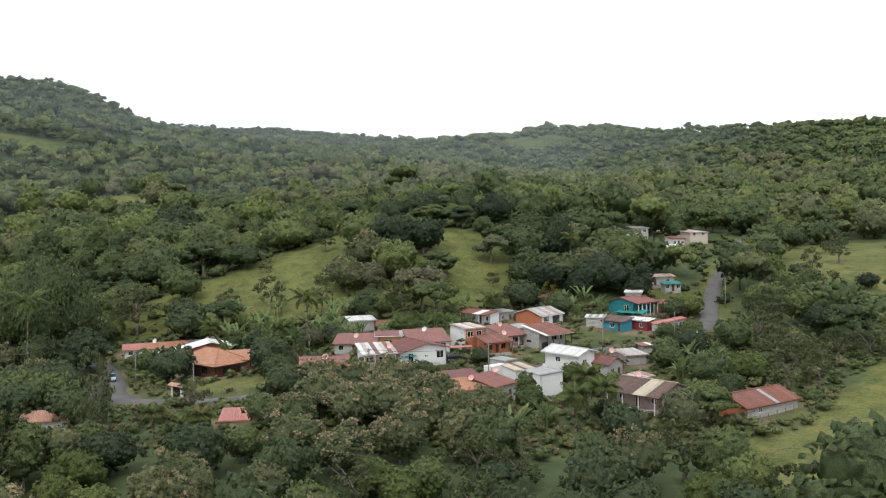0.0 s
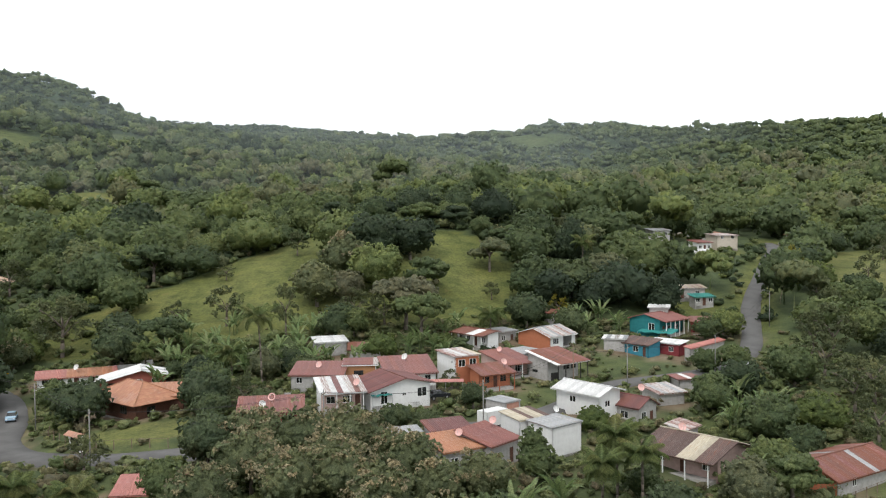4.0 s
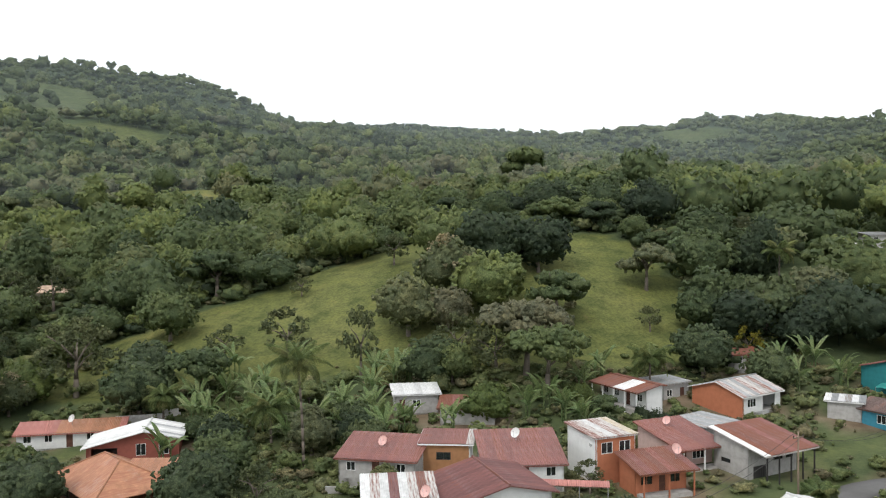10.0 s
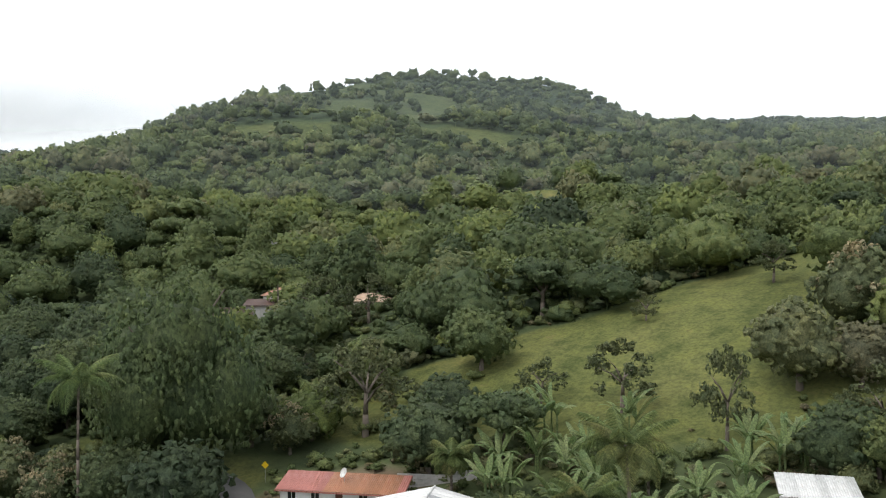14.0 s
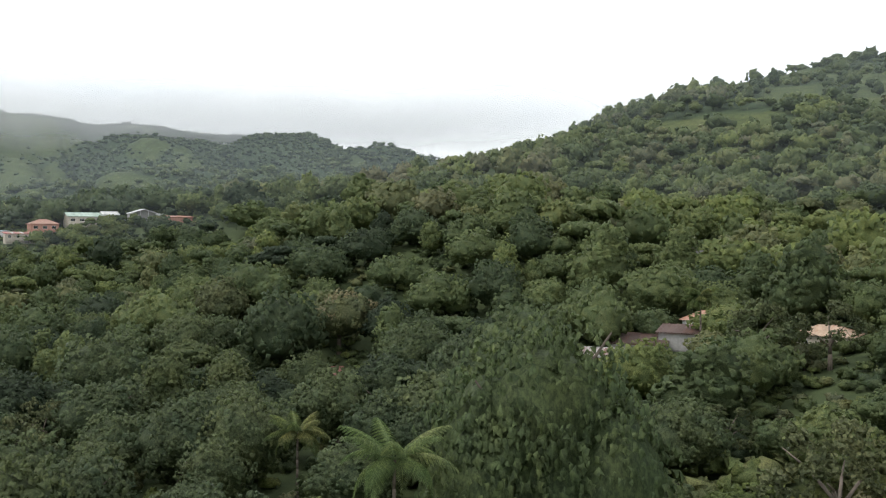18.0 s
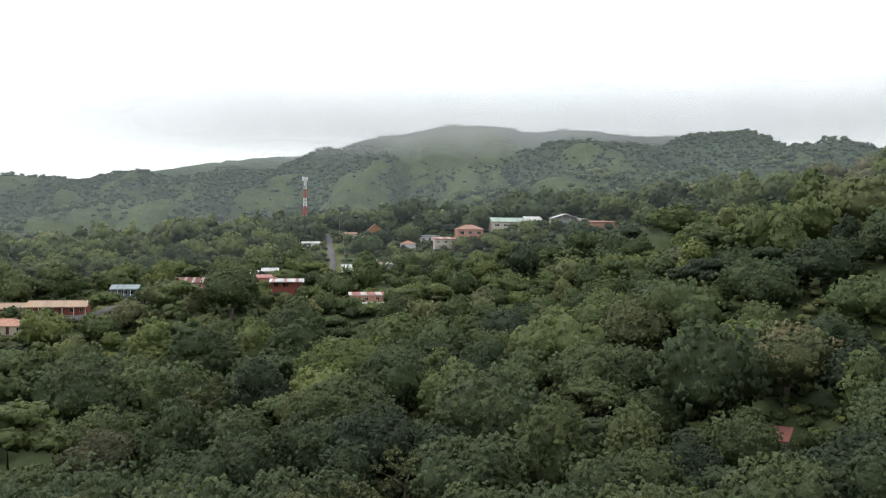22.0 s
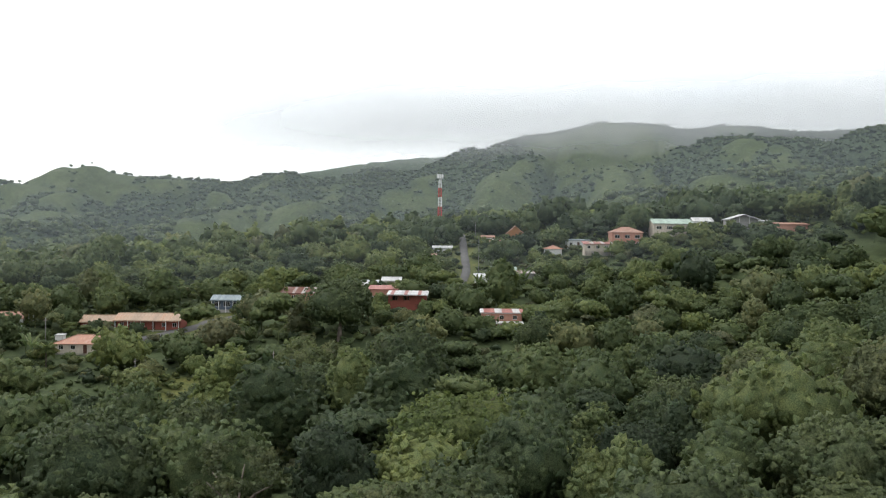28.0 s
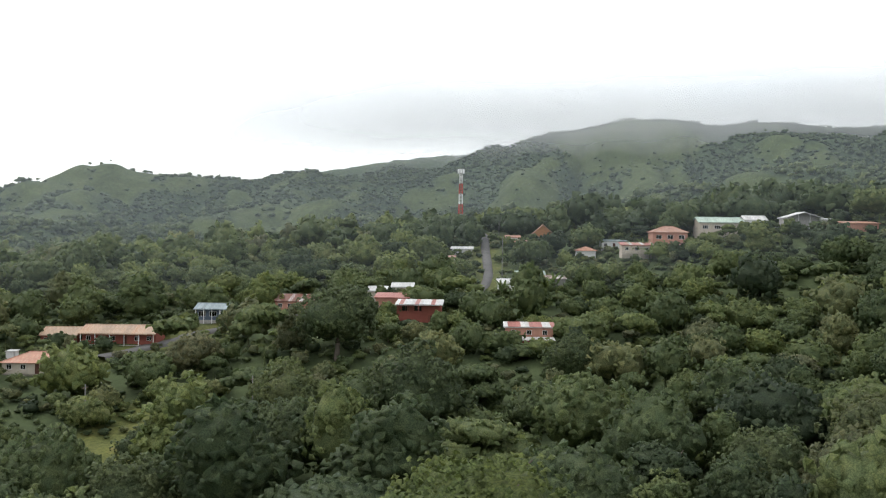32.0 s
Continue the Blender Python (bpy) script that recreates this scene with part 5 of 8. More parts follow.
def crown_arrays(lumps, sprays, size, r, core=0.80, up=-0.45, flat=0.8, tufts=9, fine=True):
    """A crown: rounded clumps, each with smaller tufts that carry the leaf sprays. Returns points, triangles and normals."""
    V, F, N, n = [], [], [], 0
    form = np.array([1, 1, flat])
    hearts = lumps[:, 4:7] if lumps.shape[1] > 4 else np.repeat(lumps[:, :3].mean(0)[None], len(lumps), 0)
    if core:
        for (x, y, z, q), heart in zip(lumps[:, :4], hearts):
            bv, bf = (BALL_V, BALL_F) if fine else (ICO_V, ICO_F)
            turn = r.uniform(0, 6.28)
            spun = np.stack([bv[:, 0] * math.cos(turn) - bv[:, 1] * math.sin(turn), bv[:, 0] * math.sin(turn) + bv[:, 1] * math.cos(turn), bv[:, 2]], 1)
            V.append(np.array([x, y, z]) + spun * core * q * r.uniform(0.55, 1.28, (len(bv), 1)) * form)
            N.append(unit(0.55 * spun + r.normal(size=spun.shape) * 0.55 + 0.45 * unit(V[-1] - heart + np.array([0, 0, 0.3]))))
            F.append(bf + n)
            n += len(bv)
    if sprays:
        m = np.repeat(np.arange(len(lumps)), tufts)
        d = unit(r.normal(size=(len(m), 3)) + np.array([0, 0, 0.35]))
        heart = lumps[m, :3] + d * lumps[m, 3:4] * r.uniform(0.55, 0.85, (len(m), 1)) * form
        girth = lumps[m, 3:4] * r.uniform(0.32, 0.52, (len(m), 1)) * (9 / max(tufts, 4)) ** 0.5
        ok = d[:, 2] > up
        heart, girth, d, m = heart[ok], girth[ok], d[ok], m[ok]
        wgt = girth[:, 0] ** 2
        pick = r.choice(len(d), sprays, p=wgt / wgt.sum())
        d, heart, girth, m = d[pick], heart[pick], girth[pick], m[pick]
        e = unit(r.normal(size=(sprays, 3)) + 0.75 * d)
        p = heart + e * girth * r.uniform(0.75, 1.25, (sprays, 1)) * form
        nrm = unit(e + r.normal(size=(sprays, 3)) * 0.5)
        ax = unit(np.cross(nrm, r.normal(size=(sprays, 3))))
        bx = np.cross(nrm, ax)
        L = size * r.uniform(0.6, 1.4, (sprays, 1))
        V.append(np.stack([p - ax * L * 0.5 - nrm * L * 0.12, p + bx * L * 0.36, p + ax * L * 0.5 - nrm * L * 0.18, p - bx * L * 0.36], 1).reshape(-1, 3))
        bough = unit(p - hearts[m] + np.array([0, 0, 0.3]))
        soft = unit(0.30 * e + 0.22 * d + 0.30 * nrm + 0.42 * bough)
        N.append(np.repeat(soft, 4, 0))
        b = n + 4 * np.arange(sprays)[:, None]
        F.append(np.concatenate([b + np.array([[0, 2, 1]]), b + np.array([[0, 3, 2]])]))
    return np.concatenate(V), np.concatenate(F), np.concatenate(N)


BALLS = {0: (ICO_V, ICO_F), 1: (BALL_V, BALL_F)}
BALLS[2] = finer(*BALLS[1])
BALLS[3] = finer(*BALLS[2])


def domes_of(kind, r):
    """The masses of a crown: centre, half width and half height, for a crown about 9 m wide whose foot is at z = 0."""
    a0 = r.uniform(0, 6.28)
    if kind == "round":
        return [(0, 0, 3.4, 4.2, 3.5), (1.5 * math.cos(a0), 1.5 * math.sin(a0), r.uniform(2.6, 4.4), 3.2, 2.7)]
    if kind == "broad":
        return [(0, 0, 3.0, 4.2, 3.1)] + [(2.4 * math.cos(a0 + k * 2.2), 2.4 * math.sin(a0 + k * 2.2), r.uniform(2.0, 3.2), r.uniform(2.5, 3.1), r.uniform(2.1, 2.7)) for k in range(3)]
    if kind == "umbrella":
        return [(0.6, 0, 4.7, 3.0, 1.2)] + [(r.uniform(1.9, 2.9) * math.cos(a0 + k * 1.3), r.uniform(1.9, 2.9) * math.sin(a0 + k * 1.3), r.uniform(2.6, 4.4), r.uniform(1.7, 2.4), r.uniform(0.8, 1.2)) for k in range(5)]
    return [(0, 0, 3.2, 3.2, 3.1), (0.7 * math.cos(a0), 0.7 * math.sin(a0), 5.2, 2.4, 2.5), (-1.2 * math.cos(a0), -1.2 * math.sin(a0), 2.6, 2.4, 2.2)]


def crown_dome(kind, r, level, tufts, size, rough=1.0, points=8):
    """A crown of billowing masses, each a dark heart under a coat of ragged leaf tufts. Returns points, triangles and normals."""
    domes = domes_of(kind, r)
    if level < 2:
        domes = domes[:2]
    V, F, N, n = [], [], [], 0
    area = np.array([d[3] * (d[3] + d[4]) for d in domes])
    for (x, y, z, w, h), part_of in zip(domes, area / area.sum()):
        D, f = BALLS[level if w > 2.6 or level < 2 else level - 1]
        a = r.uniform(0, 6.28)
        D = np.stack([D[:, 0] * math.cos(a) - D[:, 1] * math.sin(a), D[:, 0] * math.sin(a) + D[:, 1] * math.cos(a), D[:, 2]], 1)
        big, small = unit(r.normal(size=(17, 3))), unit(r.normal(size=(64, 3)))

        def reach(q):
            u = np.arccos(np.clip((q @ big.T).max(1), -1, 1)) / 0.58
            v = np.arccos(np.clip((q @ small.T).max(1), -1, 1)) / 0.30
            return 0.62 + rough * (0.32 * np.sqrt(np.clip(1 - u * u, 0, 1)) + 0.12 * np.sqrt(np.clip(1 - v * v, 0, 1)))
        squat = np.where(D[:, 2:3] < 0, 0.8, 1.0)
        P = D * reach(D)[:, None] * r.uniform(0.97, 1.03, (len(D), 1)) * np.array([w, w, h]) * np.concatenate([np.ones((len(D), 2)), squat], 1)
        nat = np.zeros(P.shape)
        for k in range(3):
            np.add.at(nat, f[:, k], np.cross(P[f[:, 1]] - P[f[:, 0]], P[f[:, 2]] - P[f[:, 0]]))
        nat = unit(0.62 * unit(nat) + 0.38 * unit(D / np.array([w, w, h])) + 0.10 * r.normal(size=D.shape))
        V.append(P * 0.80 + np.array([x, y, z]))
        N.append(nat)
        F.append(f + n)
        n += len(P)
        m = int(tufts * part_of)
        e = unit(r.normal(size=(m, 3)) + np.array([0, 0, 0.4]))
        own = nat[np.argmax(e @ D.T, 1)]
        p = e * (reach(e) * r.uniform(0.80, 1.10, m))[:, None] * np.array([w, w, h]) * np.concatenate([np.ones((m, 2)), np.where(e[:, 2:3] < 0, 0.8, 1.0)], 1) + np.array([x, y, z])
        top = unit(own + 0.45 * r.normal(size=(m, 3)) + np.array([0, 0, 0.2]))
        ax = unit(np.cross(top, r.normal(size=(m, 3))))
        bx = np.cross(top, ax)
        L = size * r.uniform(0.55, 1.35, (m, 1))
        rim_v, rim_n = [p + top * L * 0.45], [unit(0.5 * own + 0.6 * top)]
        for k in range(points):
            q = math.tau * k / points
            out = ax * math.cos(q) + bx * math.sin(q)
            rim_v.append(p + out * L * (1.0 if k % 2 else 0.58) * r.uniform(0.7, 1.3, (m, 1)) - top * L * r.uniform(0.1, 0.9, (m, 1)))
            rim_n.append(unit(0.42 * own + 0.65 * out + 0.15 * top))
        V.append(np.stack(rim_v, 1).reshape(-1, 3))
        N.append(np.stack(rim_n, 1).reshape(-1, 3))
        b = n + (points + 1) * np.arange(m)[:, None]
        F += [b + np.array([[0, 1 + k, 1 + (k + 1) % points]]) for k in range(points)]
        n += (points + 1) * m
    return np.concatenate(V), np.concatenate(F), np.concatenate(N)


def leaf_mesh(name, v, f, nrm, material):
    me = big_mesh(name, v, f, material, True)
    me.normals_split_custom_set_from_vertices(np.ascontiguousarray(nrm, np.float32))
    return me


def trunk_mesh(height, spread, r, material, limbs=5, thick=0.28):
    b = Build()
    lean = Vector((r.uniform(-.4, .4), r.uniform(-.4, .4), 0))
    mid = Vector((0, 0, height * 0.5)) + lean * 0.5
    top = Vector((0, 0, height)) + lean
    b.bar((0, 0, -1.0), mid, thick * 1.25, 7, thick * 0.85).bar(mid, top, thick * 0.85, 7, thick * 0.5)
    for k in range(limbs):
        a = k * 2.4 + r.uniform(-.4, .4)
        s = mid.lerp(top, r.uniform(0.3, 1.0))
        e = s + Vector((math.cos(a) * spread * r.uniform(.5, .8), math.sin(a) * spread * r.uniform(.5, .8), r.uniform(1.2, 3.0)))
        m = s.lerp(e, 0.5) + Vector((0, 0, 0.3))
        b.bar(s, m, thick * 0.42, 5, thick * 0.28).bar(m, e, thick * 0.28, 5, thick * 0.1)
    return b.mesh("trunk", material, True)


TREE_KINDS = {
    # kind: crown form, sprays, spray size, leaf, trunk height, label
    "round": ("round", 520, 0.38, M_LEAF, 0.7, "leafy green broadleaf tree with a rounded crown"),
    "dark": ("round", 520, 0.38, M_DARK, 0.9, "dense dark green tree with a heavy crown"),
    "umbrella": ("umbrella", 460, 0.38, M_LEAF, 1.7, "spreading tree with a layered flat crown"),
    "tall": ("tall", 480, 0.38, M_LEAF, 0.9, "tall slender forest tree with dense green foliage"),
    "loose": ("loose", 2100, 0.34, M_OLIVE, 1.4, "thin-crowned olive tree with branches showing"),
    "broad": ("broad", 560, 0.38, M_BRIGHT, 0.9, "wide bright green tree with a billowing crown"),
    "flower": ("round", 500, 0.38, M_OLIVE, 1.3, "grey-green tree with pale tan blossom on its crown"),
    "giant_round": ("round", 1150, 0.26, M_FOREST, 1.3, "large leafy forest tree with a rounded green crown"),
    "giant_dark": ("round", 1150, 0.26, M_DARK, 1.1, "large dark green forest tree with a heavy crown"),
    "giant_broad": ("broad", 1250, 0.26, M_FOREST, 0.9, "huge forest tree with a wide billowing green crown"),
    "great": ("broad", 2400, 0.19, M_BRIGHT, 0.9, "huge bright green forest tree with a wide billowing crown"),
    "feather": ("broad", 3800, 0.15, M_FEATHER, 0.9, "towering feathery green tree above the road bend"),
    "giant_tall": ("tall", 1000, 0.27, M_FOREST, 0.8, "tall forest tree with dense foliage to the ground"),
    "giant_umbrella": ("umbrella", 900, 0.28, M_FOREST, 1.6, "large spreading forest tree with a layered crown"),
    "giant_loose": ("loose", 3000, 0.25, M_OLIVE, 2.0, "large thin-crowned grey-green forest tree"),
    "yellow": ("loose", 1300, 0.36, M_YELLOW_GREEN, 1.8, "small tree in yellow-green young leaf"),
}
TREES = {}
STANDING = []


def tree_parts(kind, variant):
    key = (kind, variant)
    if key not in TREES:
        form, sprays, size, leaf, hgt, label = TREE_KINDS[kind]
        r = np.random.default_rng(100 + variant * 17 + len(kind) * 5 + ord(kind[0]))
        lumps = lumps_of(form, r)
        if form == "loose":
            v, f, m = crown_arrays(boughs(lumps, r, 5, 0.85), sprays, size, r, 0.42, flat=0.8, tufts=4, fine=False)
        else:
            v, f, m = crown_dome(form, r, 2, sprays, size)
        crown = leaf_mesh("crown", v, f, m, leaf)
        extra = None
        if kind == "flower":
            high = lumps[lumps[:, 2] > 3.0] * np.array([1.14, 1.14, 1.12, 0.80])
            v, f, m = crown_arrays(high, 760, 0.36, r, 0.0, up=0.1)
            extra = leaf_mesh("blossom", v, f, m, M_FLOWER)
        TREES[key] = (trunk_mesh(hgt + 2.4, 3.5, r, M_PALE_BARK if kind == "tall" else M_BARK), crown, hgt, label, extra)
    return TREES[key]


def tree(x, y, kind="round", size=1.0, tall=1.0, variant=0, turn=None, label="", z=None):
    trunk, crown, hgt, words, extra = tree_parts(kind, variant % 4)
    root = new("tree")
    turn = (x * 37.7 + y * 19.1) % 360 if turn is None else turn
    z = float(ground(x, y)) if z is None else z
    STANDING.append((x, y, 3.0 * size))
    root.matrix_basis = pose(x, y, z - 0.15, 0, 0, turn) @ Matrix.Diagonal((size, size, size * tall, 1))
    tagged(root, label or words, "tree", "trees of the valley")
    put("trunk", trunk, root)
    put("crown", crown, root, pose(0, 0, hgt - 0.6))
    if extra:
        put("blossom", extra, root, pose(0, 0, hgt - 0.6), "pale tan blossom")
    return root


def free(x, y, gap=1.5):
    return all(math.hypot(x - a, y - b) > r + gap for a, b, r in PLOTS) and float(road_gap(np.array(x), np.array(y))) > 2.5


# woodland: trees near the village and the flight line stand singly
def scatter(x0, x1, y0, y1, step, seed):
    r = np.random.default_rng(seed)
    gx, gy = np.meshgrid(np.arange(x0, x1, step), np.arange(y0, y1, step))
    return np.stack([gx.ravel() + r.uniform(-.46, .46, gx.size) * step, gy.ravel() + r.uniform(-.46, .46, gx.size) * step], 1), r


# plan stretches in which every woodland tree is a thing: x0, x1, y0, y1, spacing, size
SINGLE = [(-106, -62, 165, 250, 9.1, 1.1), (-60, 50, 84, 127, 7.6, 0.95), (-100, -50, 120, 165, 8.7, 1.05), (-206, -104, 132, 236, 11.5, 1.6)]


def single(x, y):
    s = np.zeros(np.shape(x), bool)
    for a, b, c, d, _, _ in SINGLE:
        s |= (x > a) & (x < b) & (y > c) & (y < d)
    return s


def plant_woods():
    n = 0
    for i, (a, b, c, d, step, size) in enumerate(SINGLE):
        pts, r = scatter(a, b, c, d, step, 40 + i)
        w = wooded(pts[:, 0], pts[:, 1])
        kinds, odds = ["round", "dark", "umbrella", "tall", "loose", "broad", "flower"], [.30, .14, .12, .08, .16, .08, .12]
        if size > 1.3:
            kinds, odds = ["giant_round", "giant_dark", "giant_broad", "giant_tall", "giant_umbrella", "giant_loose"], [.30, .28, .10, .14, .10, .08]
        for (x, y), ww in zip(pts, w):
            if ww < 0.5 or not free(x, y) or any(math.hypot(x - p, y - q) < e + 0.8 * size for p, q, e in STANDING):
                continue
            cap = 0.6 if any(math.hypot(x - p, y - q) < e for p, q, e in FRONTS) else 9.0
            tree(float(x), float(y), str(r.choice(kinds, p=odds)), min(cap, float(size * r.uniform(0.72, 1.2))), float(r.uniform(0.85, 1.15)), int(r.integers(4)))
            n += 1
    return n


def stuff_trees(pts, sizes, tints, protos, name="woodland", label="dense mixed green woodland covering the slopes", squash=1.0, leaf=None):
    """Many trees joined into one woodland mesh."""
    V, F, T, N, n = [], [], [], [], 0
    r = np.random.default_rng(len(pts))
    z = ground(pts[:, 0], pts[:, 1])
    for (x, y), s, t, zz in zip(pts, sizes, tints, z):
        v, f, m = protos[int(r.integers(len(protos)))]
        a = r.uniform(0, math.tau)
        ca, sa = math.cos(a) * s, math.sin(a) * s
        q = np.stack([v[:, 0] * ca - v[:, 1] * sa + x, v[:, 0] * sa + v[:, 1] * ca + y, v[:, 2] * s * squash * r.uniform(0.8, 1.2) + zz], 1)
        V.append(q)
        N.append(np.stack([(m[:, 0] * ca - m[:, 1] * sa) / s, (m[:, 0] * sa + m[:, 1] * ca) / s, m[:, 2]], 1))
        F.append(f + n)
        T.append(np.full(len(v), t))
        n += len(v)
    if not V:
        return
    me = leaf_mesh(name, np.concatenate(V), np.concatenate(F), np.concatenate(N), leaf or M_LEAF)
    at = me.attributes.new("tint", "FLOAT", "POINT")
    at.data.foreach_set("value", np.concatenate(T).astype(np.float32))
    tagged(new(name, me), label, name, kind="stuff")


def with_stem(v, f, m, lift, w=0.25):
    """Raises a crown on a plain three-sided stem."""
    v = v + np.array([0, 0, lift])
    k = len(v)
    s = np.array([(w, 0, -1), (-w * .5, w * .87, -1), (-w * .5, -w * .87, -1), (0, 0, lift + 2.5)])
    return np.concatenate([v, s]), np.concatenate([f, np.array([(0, 1, 3), (1, 2, 3), (2, 0, 3)]) + k]), np.concatenate([m, s * np.array([1, 1, 0]) + np.array([0, 0, 0.05])])


def thicket(pts, girth, gap):
    """Picks trees so that large crowns stand clear of each other and small ones fill the gaps."""
    cells, out = {}, []
    for i in np.argsort(-girth + 0.35 * np.sin(pts[:, 0] * 12.7 + pts[:, 1] * 7.3)):
        (x, y), g = pts[i], girth[i]
        cx, cy = int(x // 16), int(y // 16)
        near = [k for a in (-1, 0, 1) for b in (-1, 0, 1) for k in cells.get((cx + a, cy + b), ())]
        if all((x - a) ** 2 + (y - b) ** 2 > (gap * 4.4 * (g + h)) ** 2 for a, b, h in near):
            cells.setdefault((cx, cy), []).append((x, y, g))
            out.append(i)
    return np.array(out, int)


def plant_forest():
    r = np.random.default_rng(5)

    def protos(n, level, tufts, size, seed, lift0, lift1, forms, points=8):
        out = []
        for k in range(n):
            q = np.random.default_rng(seed + k)
            v, f, m = crown_dome(forms[k % len(forms)], q, level, tufts, size, points=points)
            out.append(with_stem(v, f, m, q.uniform(lift0, lift1)))
        return out
    mixed = ["round", "broad", "umbrella", "round", "tall", "broad"]
    near = protos(14, 2, 640, 0.34, 200, -0.3, 1.0, mixed, 7)
    mid = protos(16, 1, 250, 0.54, 300, -0.5, 1.0, mixed, 6)
    low = protos(18, 1, 72, 0.95, 400, -0.9, 0.5, mixed, 5)
    tiny = protos(12, 0, 17, 1.7, 500, -1.2, 0.0, ["round", "broad", "umbrella"], 5)
    dots = protos(8, 0, 6, 2.2, 600, -1.6, -0.8, ["round", "broad"], 5)

    def sector(x, y):
        """The part of the plan that lies before the flight line."""
        ok = np.zeros(np.shape(x), bool)
        for hx, hy, lo, hi in ((0, 0, -31, 31), (5, 110, -18, 60), (-60, 178, 15, 130), (-150, 174, 60, 135)):
            az = np.degrees(np.arctan2(-(x - hx), y - hy))
            ok |= (az > lo) & (az < hi)
        return ok

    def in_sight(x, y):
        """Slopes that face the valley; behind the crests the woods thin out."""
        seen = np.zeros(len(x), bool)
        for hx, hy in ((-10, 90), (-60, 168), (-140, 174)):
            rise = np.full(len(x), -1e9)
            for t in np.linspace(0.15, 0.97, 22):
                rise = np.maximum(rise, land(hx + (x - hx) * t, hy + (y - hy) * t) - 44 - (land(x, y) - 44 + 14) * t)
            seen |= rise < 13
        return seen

    # the woods behind the flight line
    pts, q = scatter(-330, 160, -120, 240, 11.5, 91)
    x, y = pts[:, 0], pts[:, 1]
    keep = ~sector(x, y) & ~single(x, y) & (wooded(x, y) > 0.5) & (road_gap(x, y) > 2.0) & (vnoise(x, y, 60, 33) > 0.22)
    for a, b, rad in PLOTS + STANDING:
        keep &= np.hypot(x - a, y - b) > rad + 1.0
    pts = pts[keep]
    stuff_trees(pts, q.uniform(0.9, 1.5, len(pts)), q.uniform(0.01, 0.9, len(pts)), low)

    bands = [(0, 175, 6.5, near, 1.35), (175, 330, 6.5, mid, 1.4), (330, 760, 7.5, low, 1.25), (760, 1250, 9.5, tiny, 1.35), (1250, 1950, 9.0, dots, 1.05)]
    for lo, hi, step, pr, size in bands:
        pts, q = scatter(-170 - hi, -80 + hi, 170 - hi, 170 + hi, step, 60 + lo)
        x, y = pts[:, 0], pts[:, 1]
        far = np.minimum(np.hypot(x + 80, y - 170), np.hypot(x + 150, y - 172) + 15)
        far = np.where(far < 340, far, np.maximum(340, np.hypot(x + 80, y - 170)))
        keep = (far >= lo) & (far < hi) & sector(x, y) & ~single(x, y)
        pts = pts[keep]
        x, y = pts[:, 0], pts[:, 1]
        keep = wooded(x, y) > (q.uniform(0.15, 0.85, len(pts)) if lo < 700 else np.where(q.uniform(0, 1, len(pts)) < 0.05, -1.0, q.uniform(0.42, 0.6, len(pts))))
        keep &= road_gap(x, y) > np.where((x > 40) & (y < 420), 5.0, 2.0)
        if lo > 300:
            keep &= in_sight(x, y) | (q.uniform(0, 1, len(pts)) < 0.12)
        for a, b, rad in PLOTS + STANDING:
            keep &= np.hypot(x - a, y - b) > rad + 1.0
        pts = pts[keep]
        girth = size * (0.62 + 0.5 * q.uniform(0, 1, len(pts)) + 0.8 * q.uniform(0, 1, len(pts)) ** 4)
        girth = girth * (1 - 0.3 * np.exp(-((pts[:, 0] + 10) ** 2 + (pts[:, 1] - 325) ** 2) / 1800)) * (1 - 0.30 * ((pts[:, 0] > -466) & (pts[:, 0] < -285) & (pts[:, 1] > 10) & (pts[:, 1] < 265)))
        chosen = thicket(pts, girth, 0.70 if lo < 300 else 0.74)
        pts, girth = pts[chosen], girth[chosen]
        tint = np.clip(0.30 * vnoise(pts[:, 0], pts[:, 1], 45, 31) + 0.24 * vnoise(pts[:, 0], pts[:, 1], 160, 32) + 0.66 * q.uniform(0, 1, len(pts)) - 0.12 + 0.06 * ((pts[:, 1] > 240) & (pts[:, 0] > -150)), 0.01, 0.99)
        # light imitated in the leaf tone: near and farthest bands darker, middle ones lighter
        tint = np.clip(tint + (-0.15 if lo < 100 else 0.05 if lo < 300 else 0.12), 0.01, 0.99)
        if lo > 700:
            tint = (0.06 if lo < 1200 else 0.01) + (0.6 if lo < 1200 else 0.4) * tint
        tint = np.where((pts[:, 0] > -540) & (pts[:, 0] < -462) & (pts[:, 1] > 90) & (pts[:, 1] < 285), tint * 0.45, tint)
        sz = girth
        sz = np.where((pts[:, 0] > -530) & (pts[:, 0] < -468) & (pts[:, 1] > 90) & (pts[:, 1] < 275), sz * 1.08, sz)
        for a, b, rad in FRONTS:
            sz = np.where(np.hypot(pts[:, 0] - a, pts[:, 1] - b) < rad, np.minimum(sz, 0.4), sz)
        for a in range(0, len(pts), 2600):
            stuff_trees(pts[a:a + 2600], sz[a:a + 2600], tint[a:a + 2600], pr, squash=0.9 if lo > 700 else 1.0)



# ---- palms, bananas, shrubs ----
FRONDS = {}


